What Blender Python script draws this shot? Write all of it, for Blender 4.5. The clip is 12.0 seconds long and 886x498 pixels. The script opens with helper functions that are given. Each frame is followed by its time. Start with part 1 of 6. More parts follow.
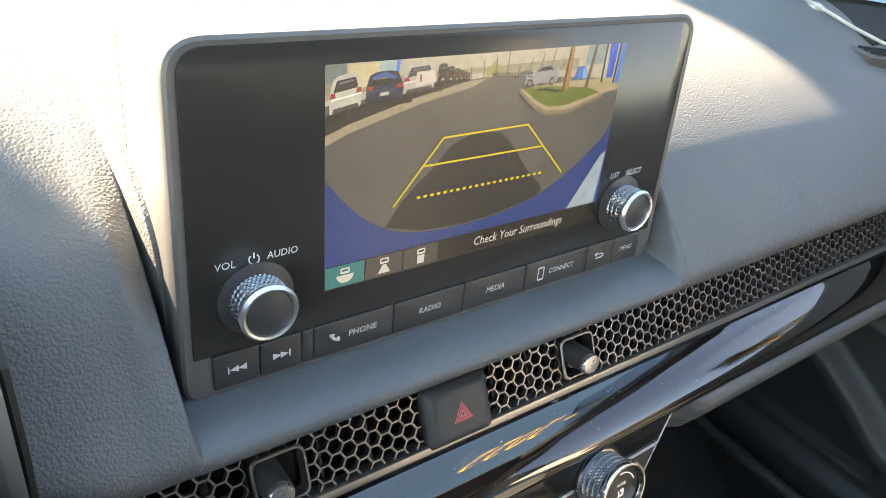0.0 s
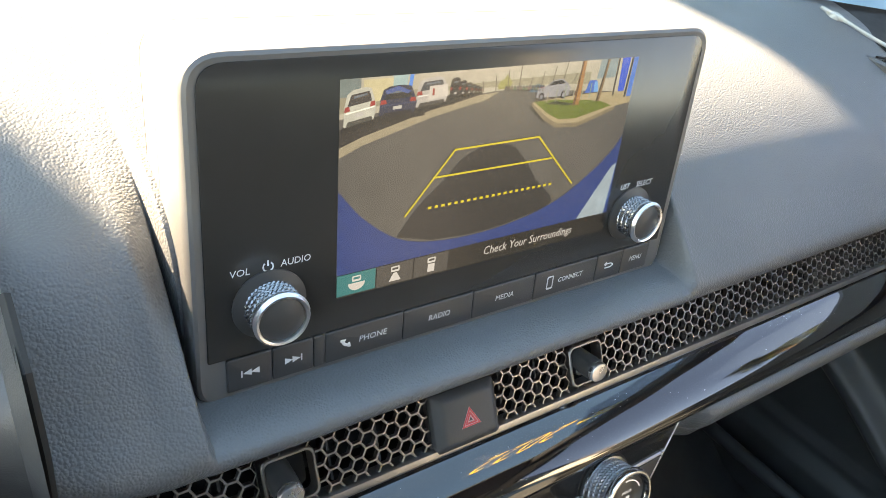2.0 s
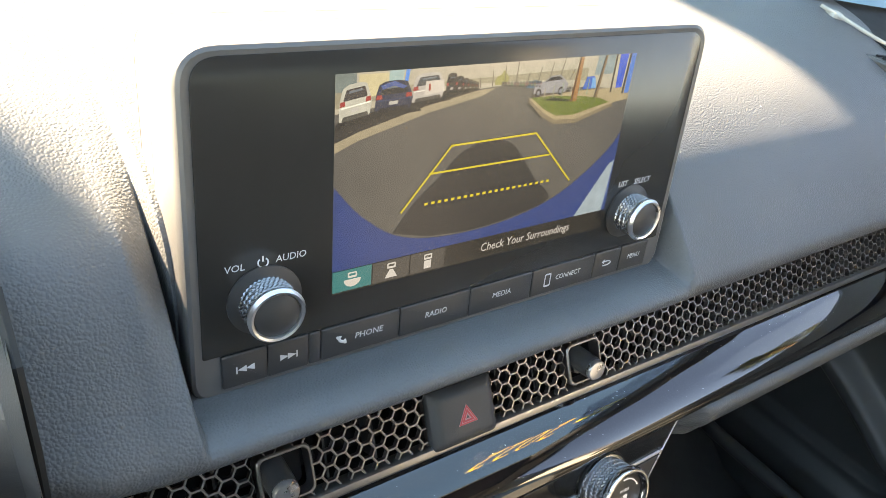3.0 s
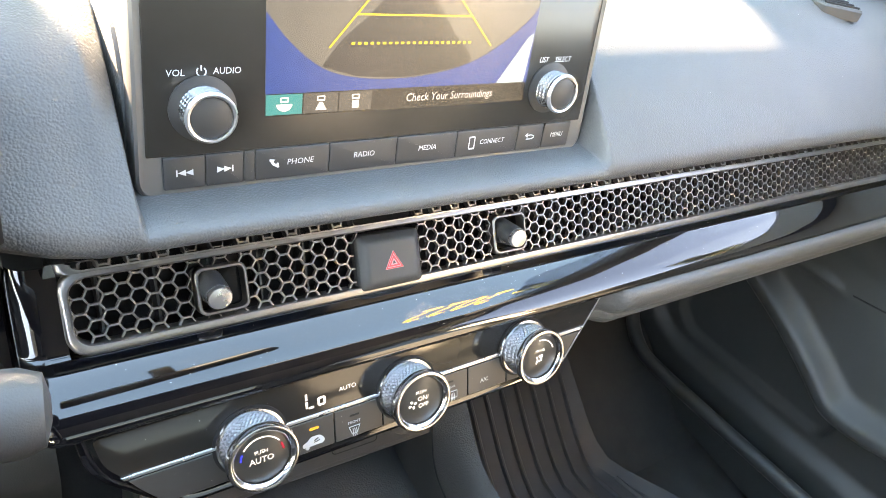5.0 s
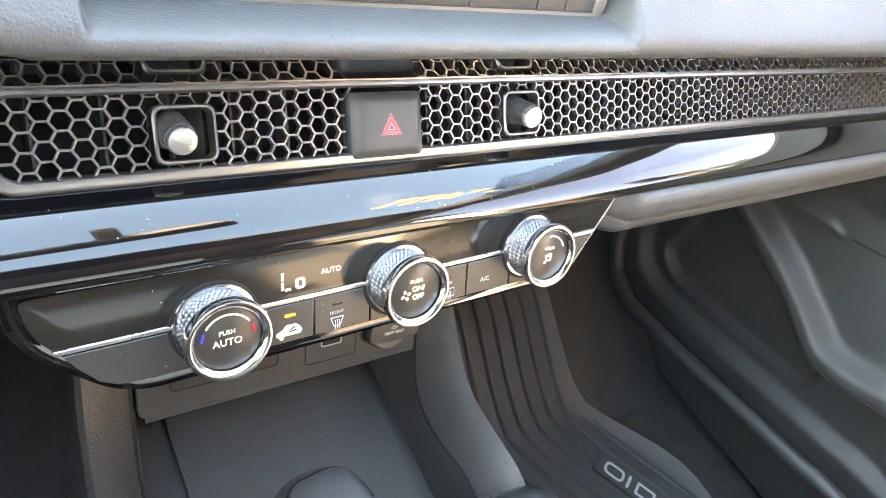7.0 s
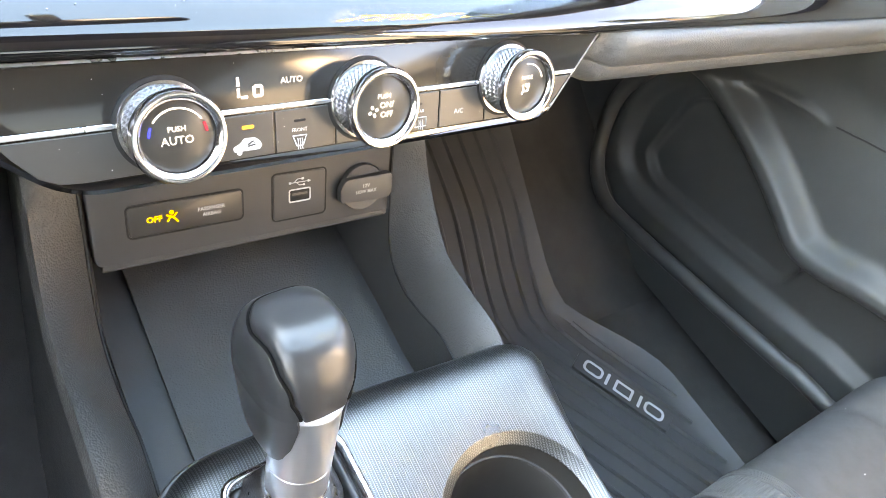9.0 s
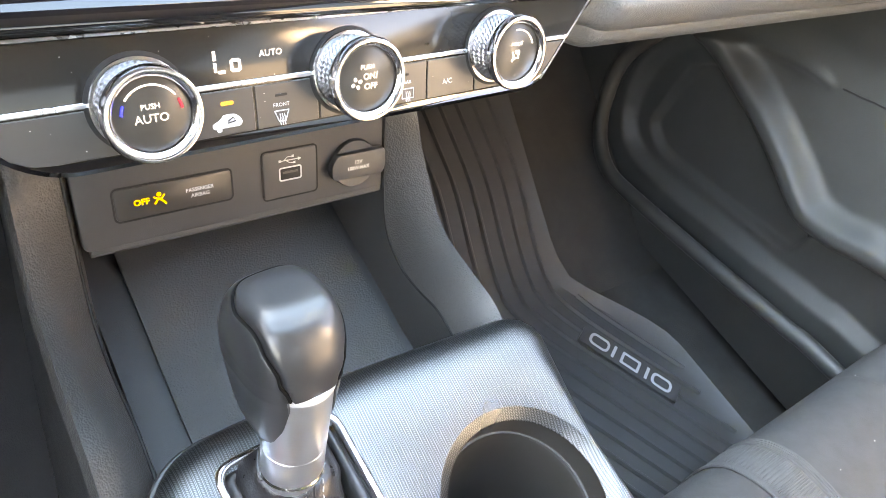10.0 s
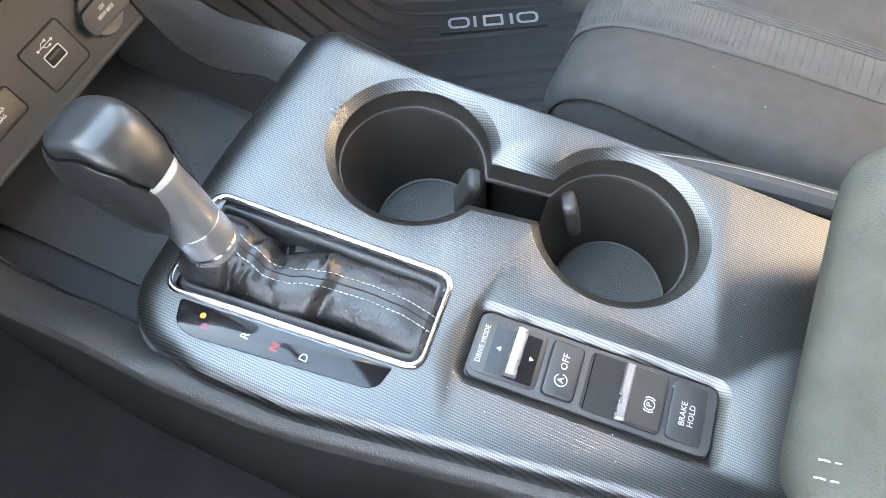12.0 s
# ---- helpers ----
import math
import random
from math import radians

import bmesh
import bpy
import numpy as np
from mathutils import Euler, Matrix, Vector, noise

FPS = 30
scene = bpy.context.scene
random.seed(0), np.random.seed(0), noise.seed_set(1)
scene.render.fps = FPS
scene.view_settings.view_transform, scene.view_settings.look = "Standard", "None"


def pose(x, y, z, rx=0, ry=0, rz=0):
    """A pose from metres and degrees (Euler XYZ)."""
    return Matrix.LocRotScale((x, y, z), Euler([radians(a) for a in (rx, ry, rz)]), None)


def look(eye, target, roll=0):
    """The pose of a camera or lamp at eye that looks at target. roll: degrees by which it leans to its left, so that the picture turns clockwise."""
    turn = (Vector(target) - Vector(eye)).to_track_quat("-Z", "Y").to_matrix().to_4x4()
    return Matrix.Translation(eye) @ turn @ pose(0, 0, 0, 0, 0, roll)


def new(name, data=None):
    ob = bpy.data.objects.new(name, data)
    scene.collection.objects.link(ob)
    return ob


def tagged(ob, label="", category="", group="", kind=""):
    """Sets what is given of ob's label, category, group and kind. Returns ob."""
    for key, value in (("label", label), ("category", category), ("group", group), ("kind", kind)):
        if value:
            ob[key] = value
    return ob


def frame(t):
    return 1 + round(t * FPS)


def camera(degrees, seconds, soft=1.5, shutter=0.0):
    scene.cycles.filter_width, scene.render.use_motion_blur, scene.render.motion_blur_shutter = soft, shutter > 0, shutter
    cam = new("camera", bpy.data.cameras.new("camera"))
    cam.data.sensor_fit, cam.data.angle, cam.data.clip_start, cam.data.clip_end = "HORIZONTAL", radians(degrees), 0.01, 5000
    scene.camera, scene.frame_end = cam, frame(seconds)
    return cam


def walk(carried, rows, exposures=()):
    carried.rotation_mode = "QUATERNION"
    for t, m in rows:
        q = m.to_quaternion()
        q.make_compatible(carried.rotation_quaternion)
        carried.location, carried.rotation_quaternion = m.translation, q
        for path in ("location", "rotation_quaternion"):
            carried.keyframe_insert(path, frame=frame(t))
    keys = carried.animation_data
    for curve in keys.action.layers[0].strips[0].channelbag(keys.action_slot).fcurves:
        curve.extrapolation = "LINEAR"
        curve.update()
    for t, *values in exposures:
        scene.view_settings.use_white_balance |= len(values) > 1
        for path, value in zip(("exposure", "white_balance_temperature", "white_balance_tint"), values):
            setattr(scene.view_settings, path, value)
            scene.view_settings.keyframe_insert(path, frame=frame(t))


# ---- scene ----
EXPOSURES = [(0.0, 4.57, 9400, 14), (1.0, 4.73, 9400, 14), (1.8, 4.60, 9400, 14), (2.7, 4.57, 9400, 14), (4.5, 4.92, 9600, 16), (5.0, 5.88, 10300, 17), (5.5, 6.03, 10900, 18), (6.0, 6.28, 11300, 20), (6.7, 6.38, 11300, 20),
             (8.3, 6.68, 11300, 19), (9.0, 6.78, 11300, 19.5), (10.0, 6.78, 11600, 22), (10.5, 6.53, 11300, 21), (11.0, 6.33, 10900, 20), (12.0, 6.33, 10800, 20)]
cam = camera(64.0, 12.0, soft=0.75)
PATH = [
    (0, -0.1861, 0.3277, 1.0219, 50.99, -12.61, -33.85),
    (0.5, -0.1870, 0.3273, 1.0229, 49.50, -12.41, -33.51),
    (1, -0.1861, 0.3269, 1.0287, 49.89, -12.53, -32.89),
    (1.5, -0.1830, 0.3251, 1.0291, 50.29, -12.60, -32.44),
    (2, -0.1864, 0.3261, 1.0296, 50.49, -12.61, -32.20),
    (2.5, -0.1849, 0.3246, 1.0289, 50.75, -12.51, -32.08),
    (2.7, -0.1845, 0.3257, 1.0277, 50.61, -12.60, -32.11),
    (4.3, -0.1864, 0.2846, 1.0320, 50.09, -13.45, -30.54),
    (4.5, -0.1874, 0.2695, 1.0245, 49.93, -14.19, -30.07),
    (5, -0.1888, 0.2360, 1.0052, 49.67, -14.79, -30.71),
    (5.5, -0.1732, 0.2384, 0.9597, 47.67, -16.22, -31.15),
    (6, -0.1773, 0.2460, 0.9379, 47.37, -18.68, -31.94),
    (6.5, -0.1804, 0.2498, 0.9322, 46.83, -18.68, -30.91),
    (6.7, -0.1812, 0.2503, 0.9322, 46.76, -18.67, -30.80),
    (8.3, -0.1682, 0.2055, 0.8902, 44.79, -17.76, -33.35),
    (8.5, -0.1705, 0.2057, 0.8824, 43.52, -18.35, -33.52),
    (9, -0.1754, 0.2103, 0.8780, 42.83, -19.24, -32.49),
    (9.5, -0.1741, 0.2127, 0.8770, 42.17, -19.28, -31.92),
    (10, -0.1642, 0.2089, 0.8739, 41.22, -17.66, -33.24),
    (10.5, -0.1448, 0.1785, 0.8768, 36.50, -12.37, -41.26),
    (11, -0.1601, 0.1356, 0.8862, 32.21, -4.04, -57.36),
    (11.5, -0.1748, 0.1089, 0.8877, 30.32, 1.34, -63.81),
    (12, -0.1805, 0.0963, 0.8905, 28.74, 3.18, -66.13),
]
walk(cam, [(t, pose(x, y, z, rx, ry, rz)) for t, x, y, z, rx, ry, rz in PATH],
     [(t, ev, kelvin, tint) for t, ev, kelvin, tint in EXPOSURES])
# ---- daylight ----
SUN_AZ, SUN_EL = radians(27.0), radians(28.0)      # to the left of straight ahead, above the horizon
world = bpy.data.worlds.new("sky")
scene.world = world
world.use_nodes = True
wn = world.node_tree
sky = wn.nodes.new("ShaderNodeTexSky")
sky.sky_type = "NISHITA"
sky.sun_disc = False
sky.sun_elevation = SUN_EL
sky.sun_rotation = -SUN_AZ
sky.dust_density, sky.ozone_density = 0.7, 1.0
wn.links.new(sky.outputs[0], wn.nodes["Background"].inputs[0])
wn.nodes["Background"].inputs[1].default_value = 0.09
sun_data = bpy.data.lights.new("sun", "SUN")
sun_data.energy, sun_data.angle, sun_data.color = 5.0, radians(0.5), (1.0, 0.94, 0.82)
sun = new("sun", sun_data)
sun.matrix_world = look((-math.sin(SUN_AZ) * math.cos(SUN_EL), math.cos(SUN_AZ) * math.cos(SUN_EL), math.sin(SUN_EL)), (0, 0, 0))


# ---- mesh helpers ----
def smoothstep(a, b, x):
    t = max(0.0, min(1.0, (x - a) / (b - a)))
    return t * t * (3 - 2 * t)


def thing(name, m=None, label="", category="", group="", kind=""):
    """An empty that parents the parts of one thing."""
    ob = new(name)
    ob.empty_display_size = 0.02
    if m is not None:
        ob.matrix_world = m
    return tagged(ob, label, category, group, kind)


def part(name, bm, material, parent=None, label="", sharp=35.0, m=None):
    """One mesh object from a bmesh, under a thing or a part."""
    if m is not None:
        bm.transform(m)
    bmesh.ops.recalc_face_normals(bm, faces=bm.faces[:])
    lim = radians(sharp)
    for f in bm.faces:
        f.smooth = True
    for e in bm.edges:
        e.smooth = not (len(e.link_faces) == 2 and e.calc_face_angle(0.0) > lim)
    me = bpy.data.meshes.new(name)
    bm.to_mesh(me)
    bm.free()
    me.materials.append(material)
    ob = new(name, me)
    if parent is not None:
        ob.parent = parent
    if label:
        ob["label"] = label
    return ob


def solo(name, bm, material, label="", category="", group="", kind="", sharp=35.0):
    return tagged(part(name, bm, material, None, "", sharp), label, category, group, kind)


def rounded(x0, y0, x1, y1, r, n=5):
    """The outline of a rectangle with round corners, counter-clockwise."""
    rs = r if isinstance(r, (tuple, list)) else (r, r, r, r)
    out = []
    for (cx, cy, a0), q in zip(((x1, y0, -90), (x1, y1, 0), (x0, y1, 90), (x0, y0, 180)), rs):
        q = max(q, 1e-5)
        px, py = (cx - q if cx == x1 else cx + q), (cy - q if cy == y1 else cy + q)
        for i in range(n + 1):
            a = radians(a0 + 90 * i / n)
            out.append((px + q * math.cos(a), py + q * math.sin(a)))
    return out


def fillet(pts, r, n=4):
    """A polygon with its corners rounded."""
    out = []
    k = len(pts)
    rs = r if isinstance(r, (tuple, list)) else [r] * k
    for i in range(k):
        p, a, b = Vector(pts[i]), Vector(pts[i - 1]), Vector(pts[(i + 1) % k])
        da, db = (a - p), (b - p)
        d = min(rs[i], da.length * 0.45, db.length * 0.45)
        s, e = p + da.normalized() * d, p + db.normalized() * d
        for j in range(n + 1):
            t = j / n
            out.append(tuple((1 - t) ** 2 * s + 2 * t * (1 - t) * p + t * t * e))
    return out


def inset(outline, d):
    """The outline moved inwards by d."""
    k = len(outline)
    out = []
    for i in range(k):
        p, a, b = Vector(outline[i]), Vector(outline[i - 1]), Vector(outline[(i + 1) % k])
        t1, t2 = (p - a), (b - p)
        t1 = t1.normalized() if t1.length > 1e-9 else t2.normalized()
        t2 = t2.normalized() if t2.length > 1e-9 else t1
        nn = Vector((-(t1 + t2).y, (t1 + t2).x))
        nn = nn.normalized() if nn.length > 1e-9 else Vector((-t1.y, t1.x))
        c = max(0.5, nn.dot(Vector((-t1.y, t1.x))))
        out.append(tuple(p + nn * (d / c)))
    return out


def prism(outline, levels, bm=None, caps=(True, True)):
    """A solid over an outline: levels are (height, inset) from the bottom to the top."""
    bm = bm or bmesh.new()
    rings = [[bm.verts.new((x, y, z)) for x, y in inset(outline, d)] for z, d in levels]
    k = len(outline)
    for a, b in zip(rings, rings[1:]):
        for i in range(k):
            bm.faces.new((a[i], a[(i + 1) % k], b[(i + 1) % k], b[i]))
    if caps[0]:
        bm.faces.new(rings[0][::-1])
    if caps[1]:
        bm.faces.new(rings[-1])
    return bm


def ring_prism(outer, inner, levels, bm=None):
    """A frame between two outlines of as many points: levels are (height, inset of the outer, outset of the inner)."""
    bm = bm or bmesh.new()
    k = len(outer)
    o = [[bm.verts.new((x, y, z)) for x, y in inset(outer, d)] for z, d, _ in levels]
    n = [[bm.verts.new((x, y, z)) for x, y in inset(inner, -d)] for z, _, d in levels]
    for rs in (o, n):
        for a, b in zip(rs, rs[1:]):
            for i in range(k):
                bm.faces.new((a[i], a[(i + 1) % k], b[(i + 1) % k], b[i]))
    for lv in (0, -1):
        for i in range(k):
            bm.faces.new((o[lv][i], o[lv][(i + 1) % k], n[lv][(i + 1) % k], n[lv][i]))
    return bm


def plate(outline, z0, z1, edge=0.0006, bm=None):
    """A flat slab with a soft front edge."""
    return prism(outline, [(z0, 0), (z1 - edge, 0), (z1 - edge * 0.3, edge * 0.3), (z1, edge)], bm)


def lathe(profile, n=40, bm=None, cap0=True, cap1=True):
    """A turned solid round z: profile of (radius, height)."""
    bm = bm or bmesh.new()
    rings = [[bm.verts.new((r * math.cos(2 * math.pi * i / n), r * math.sin(2 * math.pi * i / n), z)) for i in range(n)] for r, z in profile]
    for a, b in zip(rings, rings[1:]):
        for i in range(n):
            bm.faces.new((a[i], a[(i + 1) % n], b[(i + 1) % n], b[i]))
    if cap0:
        bm.faces.new(rings[0][::-1])
    if cap1:
        bm.faces.new(rings[-1])
    return bm


def sheet(fn, us, vs, bm=None, thick=None, close_u=False):
    """A surface of fn(u, v) over two lists of parameters; thick: a vector, or none, by which a second skin lies behind it."""
    bm = bm or bmesh.new()
    g = [[bm.verts.new(fn(u, v)) for v in vs] for u in us]
    nu, nv = len(us), len(vs)
    for i in range(nu - (0 if close_u else 1)):
        for j in range(nv - 1):
            bm.faces.new((g[i][j], g[(i + 1) % nu][j], g[(i + 1) % nu][j + 1], g[i][j + 1]))
    if thick is not None:
        t = Vector(thick)
        h = [[bm.verts.new(p.co + t) for p in row] for row in g]
        for i in range(nu - (0 if close_u else 1)):
            for j in range(nv - 1):
                bm.faces.new((h[i][j], h[i][j + 1], h[(i + 1) % nu][j + 1], h[(i + 1) % nu][j]))
        for j in range(nv - 1):
            for i in (0, nu - 1):
                if not close_u:
                    bm.faces.new((g[i][j], g[i][j + 1], h[i][j + 1], h[i][j]))
        for i in range(nu - (0 if close_u else 1)):
            for j in (0, nv - 1):
                bm.faces.new((g[i][j], h[i][j], h[(i + 1) % nu][j], g[(i + 1) % nu][j]))
    return bm


def spread(a, b, n):
    return [a + (b - a) * i / (n - 1) for i in range(n)]


def smooth_line(pts, n=6):
    """A Catmull-Rom line through points of any dimension."""
    p = [Vector(q) for q in pts]
    p = [2 * p[0] - p[1]] + p + [2 * p[-1] - p[-2]]
    out = []
    for i in range(1, len(p) - 2):
        for j in range(n):
            t = j / n
            out.append(0.5 * (2 * p[i] + (p[i + 1] - p[i - 1]) * t + (2 * p[i - 1] - 5 * p[i] + 4 * p[i + 1] - p[i + 2]) * t * t
                              + (3 * p[i] - p[i - 1] - 3 * p[i + 1] + p[i + 2]) * t ** 3))
    out.append(p[-2])
    return out


def tube(path, section, bm=None, closed=False, up=(0, 0, 1)):
    """A section of (side, up) points drawn along a path."""
    bm = bm or bmesh.new()
    k = len(path)
    rings = []
    for i in range(k):
        a = path[i - 1] if (i or closed) else path[i]
        b = path[(i + 1) % k] if (i < k - 1 or closed) else path[i]
        t = (Vector(b) - Vector(a)).normalized()
        s = t.cross(Vector(up))
        s = s.normalized() if s.length > 1e-6 else Vector((1, 0, 0))
        w = s.cross(t)
        sec = section(i / max(1, k - 1)) if callable(section) else section
        rings.append([bm.verts.new(Vector(path[i]) + s * q[0] + w * q[1]) for q in sec])
    m = len(rings[0])
    for a, b in zip(rings, rings[1:] + ([rings[0]] if closed else [])):
        for i in range(m):
            bm.faces.new((a[i], a[(i + 1) % m], b[(i + 1) % m], b[i]))
    if not closed:
        bm.faces.new(rings[0][::-1])
        bm.faces.new(rings[-1])
    return bm


def circle(r, n=8, rx=None):
    return [((rx or r) * math.cos(2 * math.pi * i / n), r * math.sin(2 * math.pi * i / n)) for i in range(n)]


def face_frame(x, y, z, lean):
    """A frame on a face that looks to the rear and up: x to the right, y up along the face, z out of it. lean: degrees from upright."""
    return pose(x, y, z, 90 - lean, 0, 0)


def words(text, size, at, material, parent, name="lettering", turn=0.0, lift=0.0003, squeeze=1.0, slant=0.0, m=None, align="CENTER", thick=0.0):
    """Raised lettering, middle at (x, y) of the parent's frame."""
    cu = bpy.data.curves.new(name, "FONT")
    cu.body, cu.size, cu.align_x, cu.align_y, cu.extrude = text, size, align, "CENTER", 0.00004
    cu.shear, cu.offset, cu.resolution_u = slant, thick, 2
    tmp = bpy.data.objects.new(name, cu)
    scene.collection.objects.link(tmp)
    bpy.context.view_layer.update()
    me = bpy.data.meshes.new_from_object(tmp.evaluated_get(bpy.context.evaluated_depsgraph_get()))
    bpy.data.objects.remove(tmp)
    bpy.data.curves.remove(cu)
    me.transform((m or Matrix()) @ pose(at[0], at[1], lift, 0, 0, turn) @ Matrix.Diagonal((squeeze, 1, 1, 1)))
    me.materials.clear()
    me.materials.append(material)
    ob = new(name, me)
    ob.parent = parent
    return ob


# ---- materials ----
def material(name, color, rough=0.5, metal=0.0, bump=0.0, scale=300.0, kind="noise", vary=0.12, vscale=30.0, spec=0.5, emit=None, emit_strength=0.0,
             coat=0.0, coords="Object", rvary=0.1):
    m = bpy.data.materials.new(name)
    m.use_nodes = True
    nt = m.node_tree
    b = nt.nodes["Principled BSDF"]
    link = nt.links.new
    tc = nt.nodes.new("ShaderNodeTexCoord")
    src = tc.outputs[coords]
    n1 = nt.nodes.new("ShaderNodeTexNoise")
    n1.inputs["Scale"].default_value, n1.inputs["Detail"].default_value = vscale, 4
    link(src, n1.inputs["Vector"])
    mix = nt.nodes.new("ShaderNodeMix")
    mix.data_type = "RGBA"
    lo = tuple(c * (1 - vary) for c in color)
    hi = tuple(min(1, c * (1 + vary)) for c in color)
    mix.inputs["A"].default_value, mix.inputs["B"].default_value = (*lo, 1), (*hi, 1)
    link(n1.outputs["Fac"], mix.inputs["Factor"])
    link(mix.outputs["Result"], b.inputs["Base Color"])
    mr = nt.nodes.new("ShaderNodeMapRange")
    mr.inputs["To Min"].default_value, mr.inputs["To Max"].default_value = max(0.0, rough - rvary * rough), min(1.0, rough + rvary * rough)
    n2 = nt.nodes.new("ShaderNodeTexNoise")
    n2.inputs["Scale"].default_value, n2.inputs["Detail"].default_value = vscale * 4.3, 3
    link(src, n2.inputs["Vector"])
    link(n2.outputs["Fac"], mr.inputs["Value"])
    link(mr.outputs["Result"], b.inputs["Roughness"])
    b.inputs["Metallic"].default_value = metal
    b.inputs["Specular IOR Level"].default_value = spec
    b.inputs["Coat Weight"].default_value = coat
    b.inputs["Coat Roughness"].default_value = 0.03
    if emit:
        b.inputs["Emission Color"].default_value = (*emit, 1)
        b.inputs["Emission Strength"].default_value = emit_strength
    if bump:
        if kind == "grain":
            tx = nt.nodes.new("ShaderNodeTexVoronoi")
            tx.feature = "SMOOTH_F1"
            tx.inputs["Smoothness"].default_value = 0.35
            wob = nt.nodes.new("ShaderNodeTexNoise")
            wob.inputs["Scale"].default_value = scale * 0.35
            add = nt.nodes.new("ShaderNodeMixRGB")
            add.blend_type, add.inputs[0].default_value = "ADD", 0.0012
            link(src, wob.inputs["Vector"])
            link(src, add.inputs[1])
            link(wob.outputs["Color"], add.inputs[2])
            link(add.outputs[0], tx.inputs["Vector"])
            out = tx.outputs["Distance"]
            tx.inputs["Scale"].default_value = scale
        elif kind == "wave":
            tx = nt.nodes.new("ShaderNodeTexWave")
            tx.inputs["Scale"].default_value = scale
            tx.inputs["Distortion"].default_value = 0.6
            tx.bands_direction = "DIAGONAL"
            link(src, tx.inputs["Vector"])
            out = tx.outputs["Fac"]
        else:
            tx = nt.nodes.new("ShaderNodeTexNoise")
            tx.inputs["Scale"].default_value, tx.inputs["Detail"].default_value = scale, 3
            link(src, tx.inputs["Vector"])
            out = tx.outputs["Fac"]
        bp = nt.nodes.new("ShaderNodeBump")
        bp.inputs["Strength"].default_value = min(1.0, abs(bump))
        bp.inputs["Distance"].default_value = 0.0006
        bp.invert = kind == "grain"
        link(out, bp.inputs["Height"])
        link(bp.outputs["Normal"], b.inputs["Normal"])
    return m


LEATHER = material("dash_leather", (0.092, 0.094, 0.096), 0.42, bump=0.50, scale=820, kind="grain", vary=0.12, vscale=25)
RAIL = material("rail_leather", (0.054, 0.051, 0.048), 0.44, bump=0.5, scale=820, kind="grain", vary=0.14, vscale=25)
PLASTIC = material("dark_plastic", (0.055, 0.055, 0.056), 0.45, bump=0.2, scale=1500, vary=0.15)
TRIM_PLASTIC = material("grey_plastic", (0.056, 0.055, 0.055), 0.48, bump=0.25, scale=1800, vary=0.12)
CARPET = material("carpet", (0.040, 0.040, 0.039), 0.95, bump=0.8, scale=900, vary=0.3)
RUBBER = material("mat_rubber", (0.045, 0.047, 0.050), 0.55, bump=0.15, scale=1200, vary=0.15)
PIANO = material("piano_black", (0.004, 0.004, 0.005), 0.035, vary=0.2, spec=0.5, rvary=0.3, coat=1.0)
GLOSS = material("gloss_panel", (0.012, 0.012, 0.013), 0.09, vary=0.2, spec=0.5)
SMOKED = material("screen_glass", (0.030, 0.028, 0.026), 0.22, vary=0.2, spec=0.5)
SILVER = material("satin_silver", (0.62, 0.62, 0.64), 0.28, metal=0.9, vary=0.05)
CHROME = material("bright_chrome", (0.66, 0.66, 0.68), 0.17, metal=1.0, vary=0.03)
PEWTER = material("vent_metal", (0.235, 0.218, 0.208), 0.40, metal=0.85, vary=0.08)
# near-black for seams and bases; in openings it stands in for shade
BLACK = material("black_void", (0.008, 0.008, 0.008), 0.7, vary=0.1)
WHITE = material("white_print", (0.55, 0.56, 0.57), 0.5, vary=0.02)
FABRIC = material("seat_cloth", (0.055, 0.056, 0.058), 0.9, bump=0.6, scale=1400, vary=0.25, vscale=60)
LINING = material("headliner", (0.46, 0.44, 0.41), 0.95, vary=0.05)
DOOR = material("door_plastic", (0.040, 0.042, 0.041), 0.47, bump=0.3, scale=1200, vary=0.15)
PAINT = material("car_paint", (0.02, 0.06, 0.28), 0.2, metal=0.3, coat=1.0, vary=0.05)
ASPHALT = material("asphalt", (0.05, 0.05, 0.05), 0.9, bump=0.5, scale=60, vary=0.3, vscale=2)
WALLPAINT = material("shade_wall_paint", (0.26, 0.29, 0.32), 0.8, vary=0.1, vscale=1)
PAINT_EDGE = material("tinted_glass_edge", (0.20, 0.30, 0.36), 0.12, vary=0.1, vscale=12, spec=0.8)


# ---- shell of the car and what stands outside ----
def slab(x0, y0, z0, x1, y1, z1):
    return prism([(x0, y0), (x1, y0), (x1, y1), (x0, y1)], [(z0, 0), (z1, 0)])


def extrude_x(prof, x0, x1, bm=None):
    """A closed profile of (y, z) drawn along x."""
    bm = bm or bmesh.new()
    a = [bm.verts.new((x0, y, z)) for y, z in prof]
    b = [bm.verts.new((x1, y, z)) for y, z in prof]
    k = len(prof)
    for i in range(k):
        bm.faces.new((a[i], a[(i + 1) % k], b[(i + 1) % k], b[i]))
    bm.faces.new(a[::-1])
    bm.faces.new(b)
    return bm


def poly_bar(x0, y0, x1, y1):
    return prism([(x0, y0), (x1, y0), (x1, y1), (x0, y1)], [(0, 0), (0.0002, 0)])


def beam(a, b, w, h, up=(0, 0, 1)):
    return tube([Vector(a), (Vector(a) + Vector(b)) / 2, Vector(b)], rounded(-w / 2, -h / 2, w / 2, h / 2, min(w, h) * 0.3, 3), up=up)


